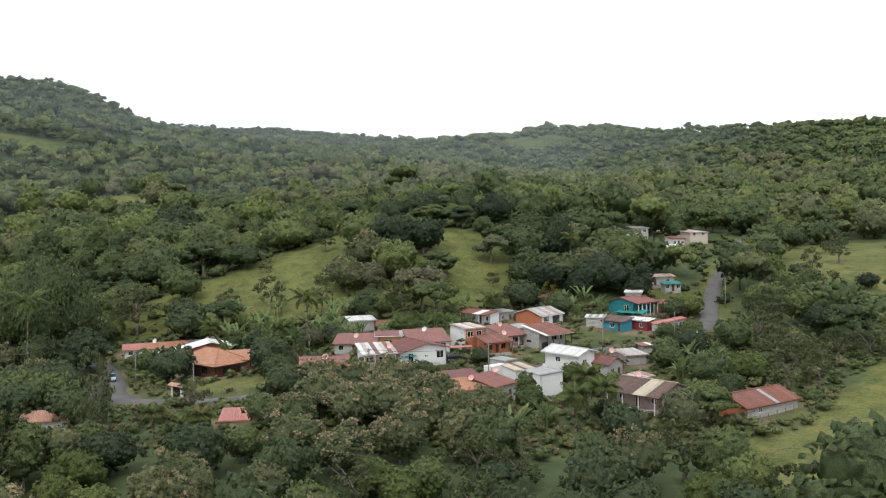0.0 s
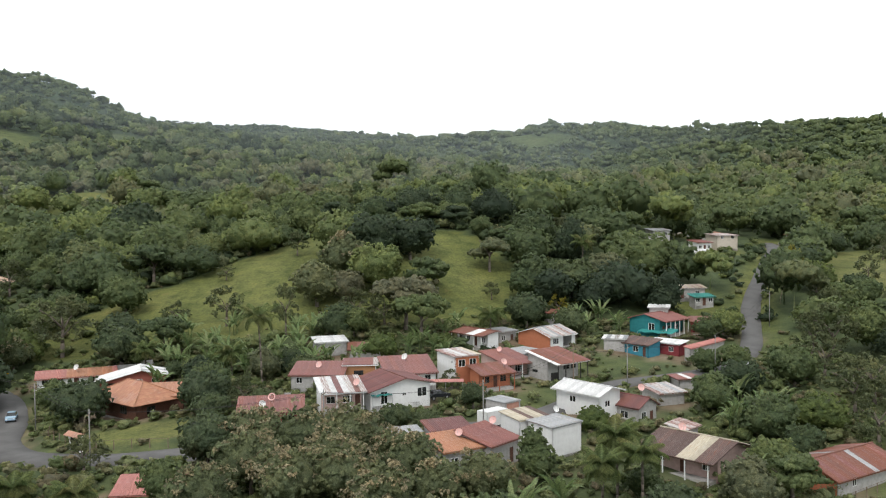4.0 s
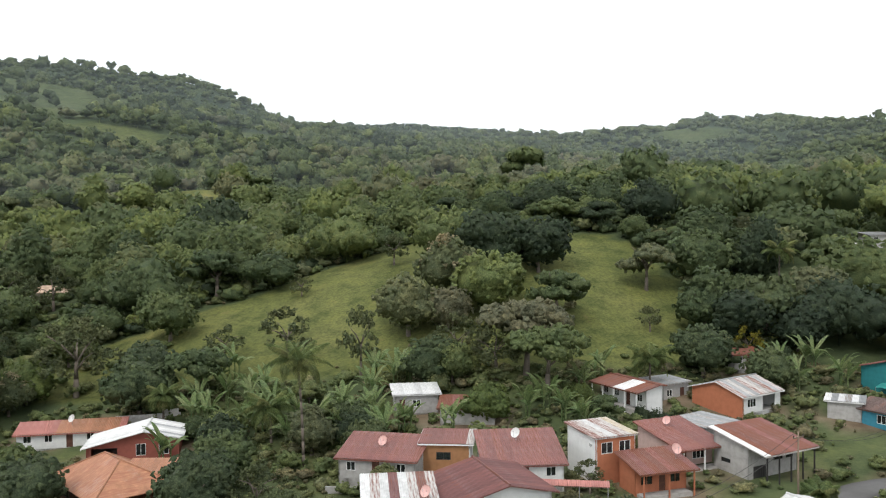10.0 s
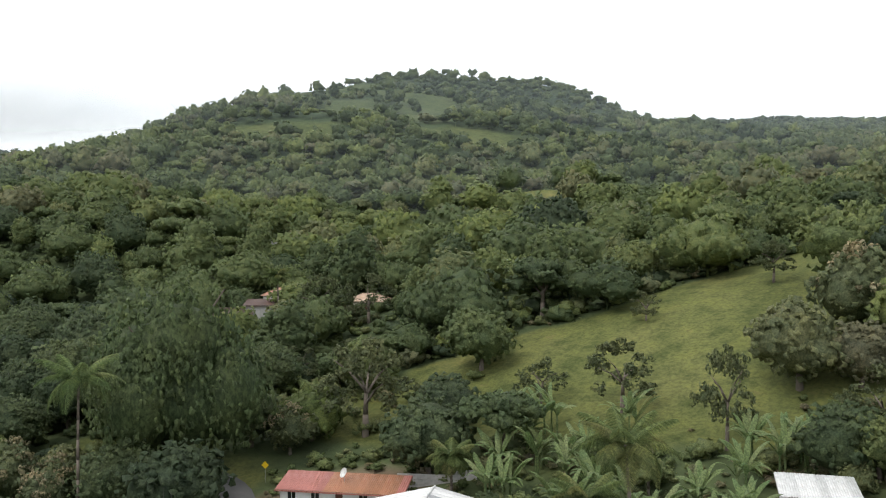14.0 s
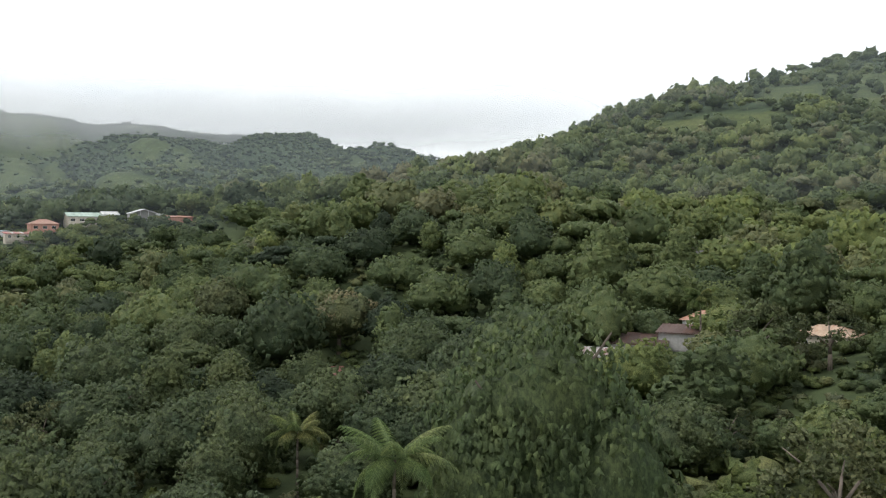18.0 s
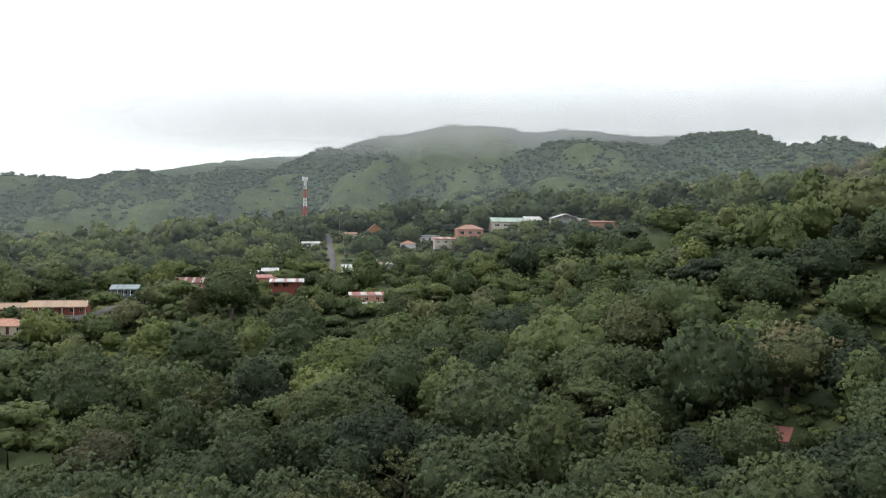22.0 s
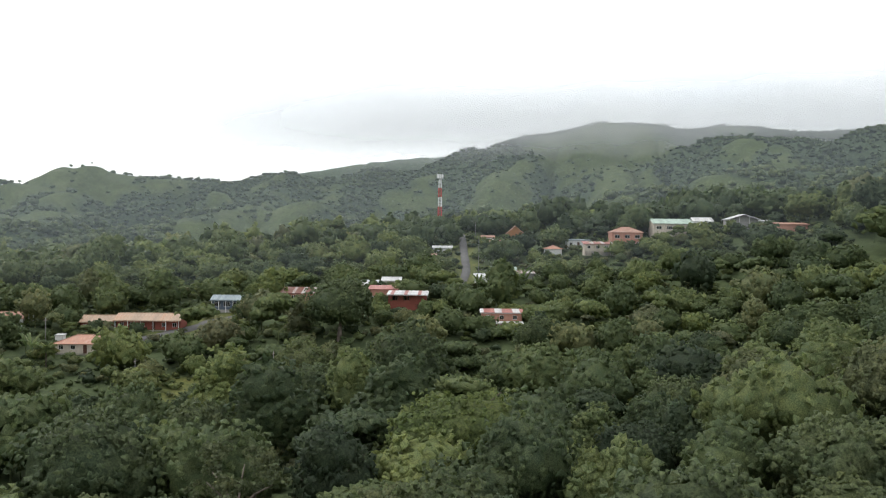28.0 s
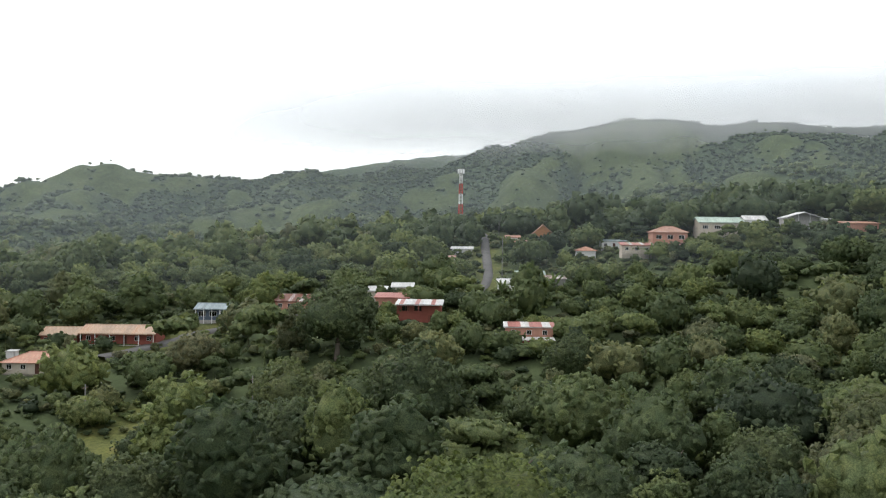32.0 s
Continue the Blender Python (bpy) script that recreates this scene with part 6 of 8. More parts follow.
def frond_mesh(length, droop, material, name, leaflets=22, width=0.75):
    b = Build()
    pts = []
    for k in range(9):
        t = k / 8
        pts.append(Vector((length * (t - 0.18 * droop * t * t), 0, length * (0.55 * t - (0.35 + 0.62 * droop) * t * t))))
    for p, q in zip(pts, pts[1:]):
        b.bar(p, q, 0.04, 4, 0.03)
    for k in range(1, leaflets + 1):
        t = 0.12 + 0.86 * k / leaflets
        i = min(7, int(t * 8))
        p = pts[i].lerp(pts[i + 1], t * 8 - i)
        l = width * math.sin(math.pi * min(1, 0.18 + 0.82 * t)) + 0.25
        for s in (-1, 1):
            e = p + Vector((0.50 * l, s * l * 0.86, -0.62 * l - 0.10 * (k % 3)))
            m = p.lerp(e, 0.5) + Vector((0, 0, 0.10))
            d = Vector((0.055, 0, 0.012))
            b.add([p - d, p + d, m + d * 0.9, e, m - d * 0.9], [(0, 1, 2, 3, 4)])
    return b.mesh(name, material)


def banana_leaf_mesh(length, lift, material):
    b = Build()
    rows = 7
    for k in range(rows + 1):
        t = k / rows
        x = length * (0.75 * t)
        z = length * (lift * t - 0.85 * t * t)
        w = 0.34 * math.sin(math.pi * min(1.0, 0.10 + 0.9 * t)) ** 0.7 * (1 - 0.25 * t)
        b.v += [(x, -w, z - 0.10 * w), (x, 0, z + 0.04), (x, w, z - 0.10 * w)]
    for k in range(rows):
        i = 3 * k
        b.f += [(i, i + 1, i + 4, i + 3), (i + 1, i + 2, i + 5, i + 4)]
    return b.mesh("leaf", material)


def palm(x, y, height, spread, label="tall coconut palm with drooping feathered fronds", bright=False):
    root = new("palm")
    r = random.Random(int(x * 13 + y * 7))
    root.matrix_basis = pose(x, y, float(ground(x, y)) - 0.1, 0, 0, r.uniform(0, 360))
    tagged(root, label, "palm", "palms of the valley")
    STANDING.append((x, y, 3.2))
    b = Build()
    bow = r.uniform(-1, 1) * height * 0.05
    for k in range(8):
        t, u = k / 8, (k + 1) / 8
        b.bar((bow * t * t, 0, height * t - 0.6 * (k == 0)), (bow * u * u, 0, height * u), 0.20 - 0.07 * t, 7, 0.20 - 0.07 * u)
    put("trunk", b.mesh("trunk", M_BARK, True), root)
    n = 17
    for k in range(n):
        low = k % 3
        key = (round(spread, 1), low, bright)
        if key not in FRONDS:
            FRONDS[key] = frond_mesh(spread * (1.0, 1.05, 0.95)[low], (0.15, 0.55, 1.0)[low], M_BANANA if bright else M_PALM, "frond", 38, 0.95)
        put("frond", FRONDS[key], root, pose(bow, 0, height, 0, (-22, 0, 18)[low], k * 137.5))


def banana(x, y, spread, n=1, label="clump of banana plants with broad torn leaves"):
    root = new("banana_plant")
    spread *= 1.3
    r = random.Random(int(x * 17 + y * 5))
    root.matrix_basis = pose(x, y, float(ground(x, y)) - 0.1, 0, 0, r.uniform(0, 360))
    tagged(root, label, "banana plant", "banana plants by the houses")
    STANDING.append((x, y, 1.0))
    for s in range(3):
        a = s * 2.1
        ox, oy, h = (0.9 * math.cos(a), 0.9 * math.sin(a), r.uniform(1.9, 3.0)) if s else (0, 0, 2.9)
        put("stem", Build().bar((ox, oy, -0.4), (ox * 1.1, oy * 1.1, h), 0.16, 6, 0.09).mesh("stem", M_BANANA), root)
        for k in range(7 if s == 0 else 5):
            lift = (1.7, 1.25, 0.9)[k % 3]
            key = ("ban", round(spread, 1), lift)
            if key not in FRONDS:
                FRONDS[key] = banana_leaf_mesh(spread * 1.05, lift, M_BANANA)
            put("leaf", FRONDS[key], root, pose(ox * 1.1, oy * 1.1, h - 0.15, r.uniform(-25, 25), 0, k * 137.5 + s * 40))


# by the pasture and on its slope
for q in ((-82.6, 231.3, "loose", 1.25), (-70, 233.4, "dark", .85), (-76.4, 253.1, "round", 1.0), (-76.6, 275, "umbrella", 1.15), (-48.3, 241.2, "loose", .85),
          (-38.5, 282.8, "loose", .62), (-55.3, 269.5, "loose", .45), (-26.7, 278.5, "round", 1.15), (-23.1, 260.6, "flower", 1.0), (-15.1, 271.4, "round", 1.2), (-6.2, 274.7, "round", 1.0),
          (-14.7, 256.1, "round", 1.05), (-28, 248.2, "round", .95), (-21.4, 249.7, "round", .7), (-1.4, 253.5, "umbrella", .9), (-6.2, 235.8, "umbrella", 1.1),
          (-2.6, 229.5, "umbrella", .95), (-17.2, 237.3, "loose", .7), (-21, 230.2, "round", .7), (-17.3, 231.3, "round", .6), (-10.5, 233.4, "loose", .75), (15, 271.1, "umbrella", .95),
          (26.1, 275.8, "round", 1.2), (24.5, 257.6, "tall", 1.15), (29.6, 254.8, "round", 1.05), (22.1, 240.9, "dark", .85), (31.7, 237.1, "dark", .7), (14.7, 255.4, "loose", .42),
          (-10.5, 218.4, "broad", .52), (-61, 243, "loose", .6), (36, 262, "dark", 1.1), (45, 268, "round", 1.1), (40, 256, "round", .9), (-92, 244, "round", .9), (-58.8, 227.9, "umbrella", .9), (-65.9, 222.8, "dark", 1.0)):
    tree(q[0], q[1], q[2], q[3] * (1.62 if -32 < q[0] < 4 else 1.4), variant=int(abs(q[0])))
tree(-33.1, 234.0, "loose", 0.85, 1.75, 2, label="lone tall olive tree with a bare trunk on the pasture")
tree(30.7, 250.6, "yellow", 0.62, 1.2, 1)
# among the houses
for q in ((-31.1, 183.1, "loose", .65), (-57.7, 181.9, "dark", 1.0), (-36.7, 180.3, "dark", .85), (-39.6, 193.8, "round", .8), (-31.8, 204.9, "round", .75), (-28.3, 211.5, "dark", .6),
          (-26.6, 179.6, "dark", .45), (4.0, 193.0, "loose", .4), (-18.7, 190.6, "round", .38), (7.4, 180.6, "dark", .5), (-28.2, 151.2, "dark", .9), (-5.1, 166.4, "dark", .55), (0.2, 165.8, "dark", .5),
          (14.3, 148.9, "tall", .72), (27.7, 131.8, "dark", .75), (46.4, 179.8, "dark", .95), (50.1, 165.6, "dark", 1.0), (45.3, 150.6, "round", .8), (59.8, 169.6, "broad", .95),
          (69.7, 179.5, "loose", 1.15), (65.3, 163.2, "loose", .95), (81.8, 214, "loose", 1.3), (77.6, 214.8, "loose", 1.1), (66.3, 196.1, "round", 1.05), (54.5, 189.6, "round", .95), (-44.8, 152.5, "loose", .6),
          (-84.3, 199.4, "round", 1.25), (-62.3, 146, "dark", 1.0), (54.4, 208.5, "dark", .75), (66.8, 234.7, "dark", .9), (60.0, 207.3, "dark", .75), (62.2, 233.6, "dark", .8), (25.2, 170.6, "broad", .5), (27.3, 143.9, "round", .5),
          (-29.9, 140, "round", .65), (102.9, 245.3, "round", .9), (104.7, 252.2, "dark", .8), (89.3, 180.6, "loose", 1.0), (84.3, 184.5, "loose", .85), (74.6, 183.2, "loose", 1.1), (70.7, 162.3, "loose", .95), (73.2, 199.5, "loose", 1.05),
          (98.6, 262.8, "broad", 1.2), (-44, 204, "round", .7), (-24, 203, "dark", .6), (-68, 196, "round", .7), (52.0, 158.0, "round", .7), (38.5, 139.5, "round", .8), (44, 141, "umbrella", .8),
          (-38.5, 186.5, "round", .8), (-34.0, 173.5, "dark", .6), (-14.0, 161.0, "round", .55), (76, 190, "round", .9), (90, 235, "loose", 1.0), (93, 246, "loose", 1.0), (58, 256, "round", .8)):
    tree(q[0], q[1], "round" if q[0] > 45 and q[2] == "dark" else q[2], q[3] * (1.22 if q[0] < 45 else 1.05), variant=int(abs(q[0] * 3)))
# the blossoming row below the street
for k, (x, y, s) in enumerate(((-22.2, 152.4, .95), (-15.2, 149.9, 1.0), (-9.2, 151.1, .95), (-1.4, 142.8, .9), (-15.1, 136.4, .95), (-9, 137.5, .95), (-4.1, 132.1, .9), (1.6, 135.9, .85), (-20.5, 142.5, .95), (-11, 143.5, .9), (-4, 147.5, .75), (7, 140, .8), (-24, 133, .9))):
    tree(x, y, "flower", s * 1.1, 1.0, k)
for x, y, h, s in ((-117.4, 196.3, 5.5, 2.8), (-135.6, 269.3, 12, 3.2), (-31.5, 200.4, 13.5, 4.6), (13.1, 232.8, 5.5, 4.2), (-39.6, 210.4, 5, 4.0), (-58.9, 216.7, 5.5, 3.0), (40.3, 273.6, 11, 4.0),
                   (23.6, 143.2, 8.5, 3.4), (20.9, 138.4, 6.5, 3.2), (-39, 135.5, 4, 2.8), (-165.1, 206.1, 6, 3.0), (-155.9, 250.9, 9, 3.2), (-137.2, 201.3, 9, 4.4), (25.8, 139.5, 7.5, 3.2), (-47, 138, 4.5, 2.8), (-300, 58, 4, 3.0)):
    palm(x, y, h, s)
palm(-94.0, 193.8, 18.2, 5.2, "tall coconut palm with yellowing fronds above the wood", True)
for x, y, s in ((-27.9, 215, 2.2), (-24.9, 213.3, 2.2), (-30, 210, 2.2), (-20.9, 211.5, 2.1), (-2.6, 222.6, 2.6), (0.1, 219.1, 2.4), (-56.2, 231.1, 2.9), (-52.8, 225.5, 2.5), (34.3, 243.7, 2.8), (40.4, 248.3, 3.0), (35.8, 238.5, 2.6), (43.1, 241.3, 2.6),
                (-5, 219.8, 2.2), (-14.4, 211.7, 2.0), (47.7, 171.0, 2.8), (51.7, 172.8, 2.6), (55.8, 176, 2.5), (45.6, 168.2, 2.8), (52.6, 185.6, 2.8), (15.8, 137.8, 2.6), (11.3, 133.9, 2.4), (41, 144.3, 2.4), (-59.6, 233.1, 3.2), (-42.4, 214.4, 2.4), (-36.2, 207, 2.4),
                (-22.9, 208.3, 2.4), (-33.9, 213.2, 2.5), (-46.9, 227.2, 2.6), (-398, 150, 2.8), (-402, 157, 2.8), (-408, 160, 2.8), (-396, 146, 2.6), (-440, 185, 3.0), (-436, 190, 3.0), (-444, 188, 3.0), (-160, 214, 2.6), (-306, 50, 2.6)):
    banana(x, y, s)


# great trees of the western woods
for q in ((-122.9, 228.7, "giant_broad", 1.76), (-107.5, 237.1, "giant_dark", 1.33), (-173.3, 204.0, "giant_round", 1.4), (-189.5, 248.3, "giant_round", 1.48),
          (-187.3, 267.9, "giant_umbrella", 1.08), (-112.2, 245.1, "giant_round", 1.02), (-127.1, 237.8, "giant_round", 1.1), (-93.7, 198.8, "giant_dark", 1.33),
          (-138.8, 226.7, "giant_broad", 1.76), (-188.0, 222.0, "giant_round", 1.4), (-200.0, 187.4, "giant_dark", 2.19), (-233.8, 162.7, "great", 2.35),
          (-175.4, 175.2, "giant_loose", 1.14), (-185.9, 164.7, "giant_round", 1.4), (-157.7, 164.0, "giant_round", 1.57), (-240.4, 209.2, "giant_broad", 1.76),
          (-212.0, 237.5, "flower", 1.9), (-178.7, 263.0, "giant_umbrella", 0.96), (-223.5, 214.3, "giant_dark", 1.52), (-192.1, 216.8, "giant_umbrella", 1.12)):
    tree(q[0], q[1], q[2], q[3], variant=int(abs(q[0] * 3)))
for q in ((-192.8, 150.3, "giant_dark", 1.43), (-164.2, 152.4, "giant_round", 1.14), (-156.7, 194.2, "giant_round", 1.0), (-174.1, 237.2, "giant_round", 1.69),
          (-204.2, 245.5, "giant_round", 1.55), (-216.3, 165.9, "giant_broad", 1.76), (-207.4, 188.6, "giant_round", 1.71), (-260.2, 206.7, "giant_broad", 1.76),
          (-207.9, 141.4, "giant_loose", 1.64), (-217.6, 149.2, "giant_tall", 1.71), (-216.1, 118.8, "giant_dark", 2.1), (-219.6, 206.7, "giant_dark", 1.88),
          (-195.4, 176.0, "giant_dark", 1.1), (-192.3, 160.6, "giant_round", 1.24), (-187.5, 132.8, "giant_round", 1.21), (-256.3, 180.7, "giant_umbrella", 1.21),
          (-245.5, 219.7, "giant_round", 1.81), (-209.0, 215.3, "giant_round", 1.19), (-271.4, 129.2, "giant_dark", 1.69), (-245.6, 119.5, "giant_dark", 1.48)):
    tree(q[0], q[1], q[2], q[3], variant=int(abs(q[0] * 3)))
for q in ((-250.3, 201.0, "giant_broad", 1.57), (-256.1, 192.4, "giant_dark", 1.26), (-275.1, 180.6, "giant_umbrella", 1.02), (-329.2, 118.5, "giant_dark", 2.19),
          (-290.7, 144.9, "giant_round", 2.21), (-288.3, 124.2, "giant_round", 1.74), (-272.4, 106.0, "giant_dark", 1.0), (-258.9, 99.0, "giant_round", 1.1),
          (-320.7, 168.3, "giant_round", 1.43), (-224.4, 136.6, "giant_loose", 1.02), (-227.9, 144.5, "giant_tall", 1.12), (-231.0, 185.4, "giant_round", 1.29),
          (-238.0, 104.0, "giant_dark", 1.4), (-331.0, 168.0, "giant_tall", 1.2)):
    tree(q[0], q[1], q[2], q[3], variant=int(abs(q[0] * 3)))

tree(-96.8, 209.3, "feather", 2.45, 1.68, 1)
# low trees before the houses in the woods
for x, y, kind, size in ((-143.5, 253.8, "loose", 0.55), (-141.7, 256.4, "round", 0.6), (-133.8, 259.0, "round", 0.95), (-127.7, 264.3, "round", 1.15), (-124.3, 269.3, "loose", 1.5), (-125.0, 275.3, "round", 0.75), (-119.7, 274.1, "round", 0.6), (-116.3, 275.5, "loose", 1.3)):
    tree(x, y, kind, size, variant=int(abs(x)))
tree(-56.0, 137.0, "loose", 0.95, 2.1, 3, label="tall slender tree with a bare pale trunk and thin crown")
tree(-109.0, 441.0, "giant_dark", 3.0, 0.62, 2, label="immense dark spreading tree in the valley behind the pasture")
for x, y, k, q, h in ((104, 232, "loose", 0.9, 1.2), (112, 262, "loose", 0.8, 1.3), (118, 240, "round", 0.75, 0.9), (126, 275, "loose", 1.0, 1.1), (110, 296, "round", 0.9, 1.0), (135, 300, "loose", 0.9, 1.2), (140, 250, "round", 0.7, 0.9),
                      (121, 224, "loose", 1.1, 1.0), (100, 216, "loose", 1.0, 1.1), (148, 282, "loose", 0.9, 1.1), (129, 318, "round", 1.0, 1.0), (152, 236, "loose", 1.0, 1.0), (98, 276, "yellow", 0.9, 1.3), (94, 226, "round", 0.7, 1.0)):
    tree(x, y, k, q, h, int(x))

# round the hamlet's large roofs
for x, y, s in ((-441, 203, .75), (-443, 209.5, .8), (-440, 215, .7), (-341, 127, .7), (-340, 133.5, .8), (-434, 236, .6), (-428, 193, .55), (-432, 199, .6), (-436, 228, .55), (-352, 113, .6), (-425, 186, .5)):
    tree(x, y, "round", s, 0.9, int(abs(x)))
belt = random.Random(12)
for k in range(34):
    x, y = belt.uniform(-62, 8), belt.uniform(203, 236)
    if not (-21 < x < -4 and 203 < y < 217) and free(x, y, -0.5) and all(math.hypot(x - a, y - b) > 1.8 for a, b, r in STANDING):
        banana(x, y, belt.choice((2.2, 2.4, 2.6, 2.9)))
for k in range(26):
    x, y = belt.uniform(-64, 10), belt.uniform(206, 229)
    if not (-21 < x < -4 and 203 < y < 217) and free(x, y, 0.0) and all(math.hypot(x - a, y - b) > 2.5 for a, b, r in STANDING):
        tree(x, y, belt.choice(("round", "dark", "round", "umbrella", "broad")), belt.uniform(0.42, 0.75), 1.0, k)


def bush_arrays(form, r, tufts, size):
    """A bush about three metres wide, of the same ragged tufts as the trees."""
    v, f, m = crown_dome(form, r, 0, tufts, size, points=6)
    return v * 0.34 - np.array([0, 0, 0.25]), f, m


def undergrowth():
    """Shrubs, weeds and hedges between the houses and along the edges of the woods."""
    q = np.random.default_rng(77)
    protos = []
    for k in range(8):
        r = np.random.default_rng(700 + k)
        protos.append(bush_arrays(("round", "broad", "tall", "round")[k % 4], r, 26, 1.15))
    pts, q = scatter(-104, 100, 126, 262, 2.05, 71)
    x, y = pts[:, 0], pts[:, 1]
    keep = inside(x, y, VILLAGE) & ~inside(x, y, LAWN) & (road_gap(x, y) > 1.0) & (vnoise(x, y, 13, 51) * 0.65 + 0.35 * q.uniform(0, 1, len(x)) > 0.30)
    for a, b, rad in PLOTS:
        keep &= np.hypot(x - a, y - b) > rad * 0.92
    keep &= ~(inside(x, y, YARD) | inside(x, y, SLOPE)) | (q.uniform(0, 1, len(x)) < 0.3)
    near = pts[keep]
    pts, q2 = scatter(-104, 30, 226, 315, 4.2, 73)
    x, y = pts[:, 0], pts[:, 1]
    keep = inside(x, y, PASTURE) & (vnoise(x, y, 16, 53) * 0.7 + 0.3 * q2.uniform(0, 1, len(x)) > 0.44 + 0.5 * smooth(y, 236, 262) - 0.35 * np.exp(-((x + 13) ** 2 + (y - 250) ** 2) / 320))
    x, y = pts[:, 0], pts[:, 1]
    pasture = pts[keep]
    pts, q3 = scatter(-130, 48, 222, 330, 3.4, 75)
    x, y = pts[:, 0], pts[:, 1]
    edge = np.zeros(len(x), bool)
    for k in range(12):
        edge |= inside(x + 6 * math.cos(k * math.tau / 12), y + 6 * math.sin(k * math.tau / 12), PASTURE)
    keep = edge & ~inside(x, y, PASTURE) & ~inside(x, y, VERGE) & (q3.uniform(0, 1, len(x)) > 0.3)
    for a, b, rad in PLOTS:
        keep &= np.hypot(x - a, y - b) > rad * 0.95
    pts = np.concatenate([near, pasture, pts[keep]])
    stuff_trees(pts, q.uniform(0.2, 0.7, len(pts)) + 0.9 * q.uniform(0, 1, len(pts)) ** 4, q.uniform(0.3, 0.98, len(pts)), protos, "undergrowth", "tangled green shrubs and weeds between the houses", 0.75, M_GARDEN)

    cheap = []
    for k in range(8):
        r = np.random.default_rng(800 + k)
        cheap.append(bush_arrays(("round", "broad")[k % 2], r, 16, 1.5))
    pts, q = scatter(-500, -286, 14, 262, 5.0, 79)
    x, y = pts[:, 0], pts[:, 1]
    keep = (road_gap(x, y) > 0.8) & ~inside(x, y, GARDENS)
    for a, b, rad in PLOTS:
        if a < -280:
            keep &= np.hypot(x - a, y - b) > rad * 0.66
    pts = pts[keep]
    pts2, q = scatter(-300, -104, 122, 330, 5.2, 81)
    for a, b, rad in PLOTS:
        pts2 = pts2[np.hypot(pts2[:, 0] - a, pts2[:, 1] - b) > rad * 0.9]
    pts3, q = scatter(-275, -100, 236, 372, 4.8, 83)
    pts4, q = scatter(24, 175, 244, 382, 4.8, 85)
    pts5, q = scatter(-125, 46, 236, 335, 3.8, 87)
    rim = np.zeros(len(pts5), bool)
    for k in range(16):
        for w in (7, 14, 22):
            rim |= inside(pts5[:, 0] + w * math.cos(k * math.tau / 16), pts5[:, 1] + w * math.sin(k * math.tau / 16), PASTURE)
    rim &= ~inside(pts5[:, 0], pts5[:, 1], PASTURE) & ~inside(pts5[:, 0], pts5[:, 1], VILLAGE)
    pts5 = pts5[rim]
    pts3 = np.concatenate([pts3, pts4])
    low = np.zeros(len(pts3), bool)
    for a, b, rad in FRONTS:
        low |= np.hypot(pts3[:, 0] - a, pts3[:, 1] - b) < rad * 1.3
    for a, b, rad in PLOTS:
        low &= np.hypot(pts3[:, 0] - a, pts3[:, 1] - b) > rad * 0.85
    pts3 = pts3[low & (road_gap(pts3[:, 0], pts3[:, 1]) > 1.0)]
    pts = np.concatenate([pts, pts2, pts3, pts5])
    girth = q.uniform(0.8, 1.75, len(pts))
    girth[-len(pts5):] *= 1.35
    for a, b, rad in FRONTS:
        girth = np.where(np.hypot(pts[:, 0] - a, pts[:, 1] - b) < rad, np.minimum(girth, 1.1), girth)
    stuff_trees(pts, girth, q.uniform(0.05, 0.95, len(pts)), cheap, "undergrowth", "low bushes round the hamlet and under the trees", 0.8)
    pts, q = scatter(-300, -250, 56, 112, 2.7, 91)
    keep = (road_gap(pts[:, 0], pts[:, 1]) > 1.0) & (vnoise(pts[:, 0], pts[:, 1], 9, 57) * 0.6 + 0.4 * q.uniform(0, 1, len(pts)) > 0.3)
    for a, b, rad in PLOTS:
        keep &= np.hypot(pts[:, 0] - a, pts[:, 1] - b) > rad * 0.8
    pts = pts[keep]
    stuff_trees(pts, q.uniform(0.3, 0.85, len(pts)), q.uniform(0.1, 0.95, len(pts)), protos, "undergrowth", "low shrubs and weeds on the slope below the hamlet", 0.75)


undergrowth()


def hamlet_gardens():
    """Fruit trees and tall shrubs before the walls of the hamlet's houses."""
    q = np.random.default_rng(21)
    pts, girth = [], []
    for ox, oy, wide, tall in HAMLET_FRONTS:
        for k in range(3 + int(wide / 6)):
            pts.append((ox + q.uniform(-1.0, 4.0), oy + wide * q.uniform(-0.65, 0.65)))
            girth.append(min(1.0, 0.17 * tall + q.uniform(-0.12, 0.14)))
    pts, girth = np.array(pts), np.array(girth)
    keep = road_gap(pts[:, 0], pts[:, 1]) > 1.2
    for a, b, rad in STANDING:
        keep &= np.hypot(pts[:, 0] - a, pts[:, 1] - b) > rad * 0.5
    pts, girth = pts[keep], girth[keep]
    protos = [crown_dome(f, np.random.default_rng(880 + k), 1, 110, 0.75, points=6) for k, f in enumerate(("round", "broad", "tall", "round", "umbrella"))]
    stuff_trees(pts, girth, q.uniform(0.05, 0.9, len(pts)), protos, "garden_trees", "small green fruit trees before the hamlet's houses", 0.9)


hamlet_gardens()

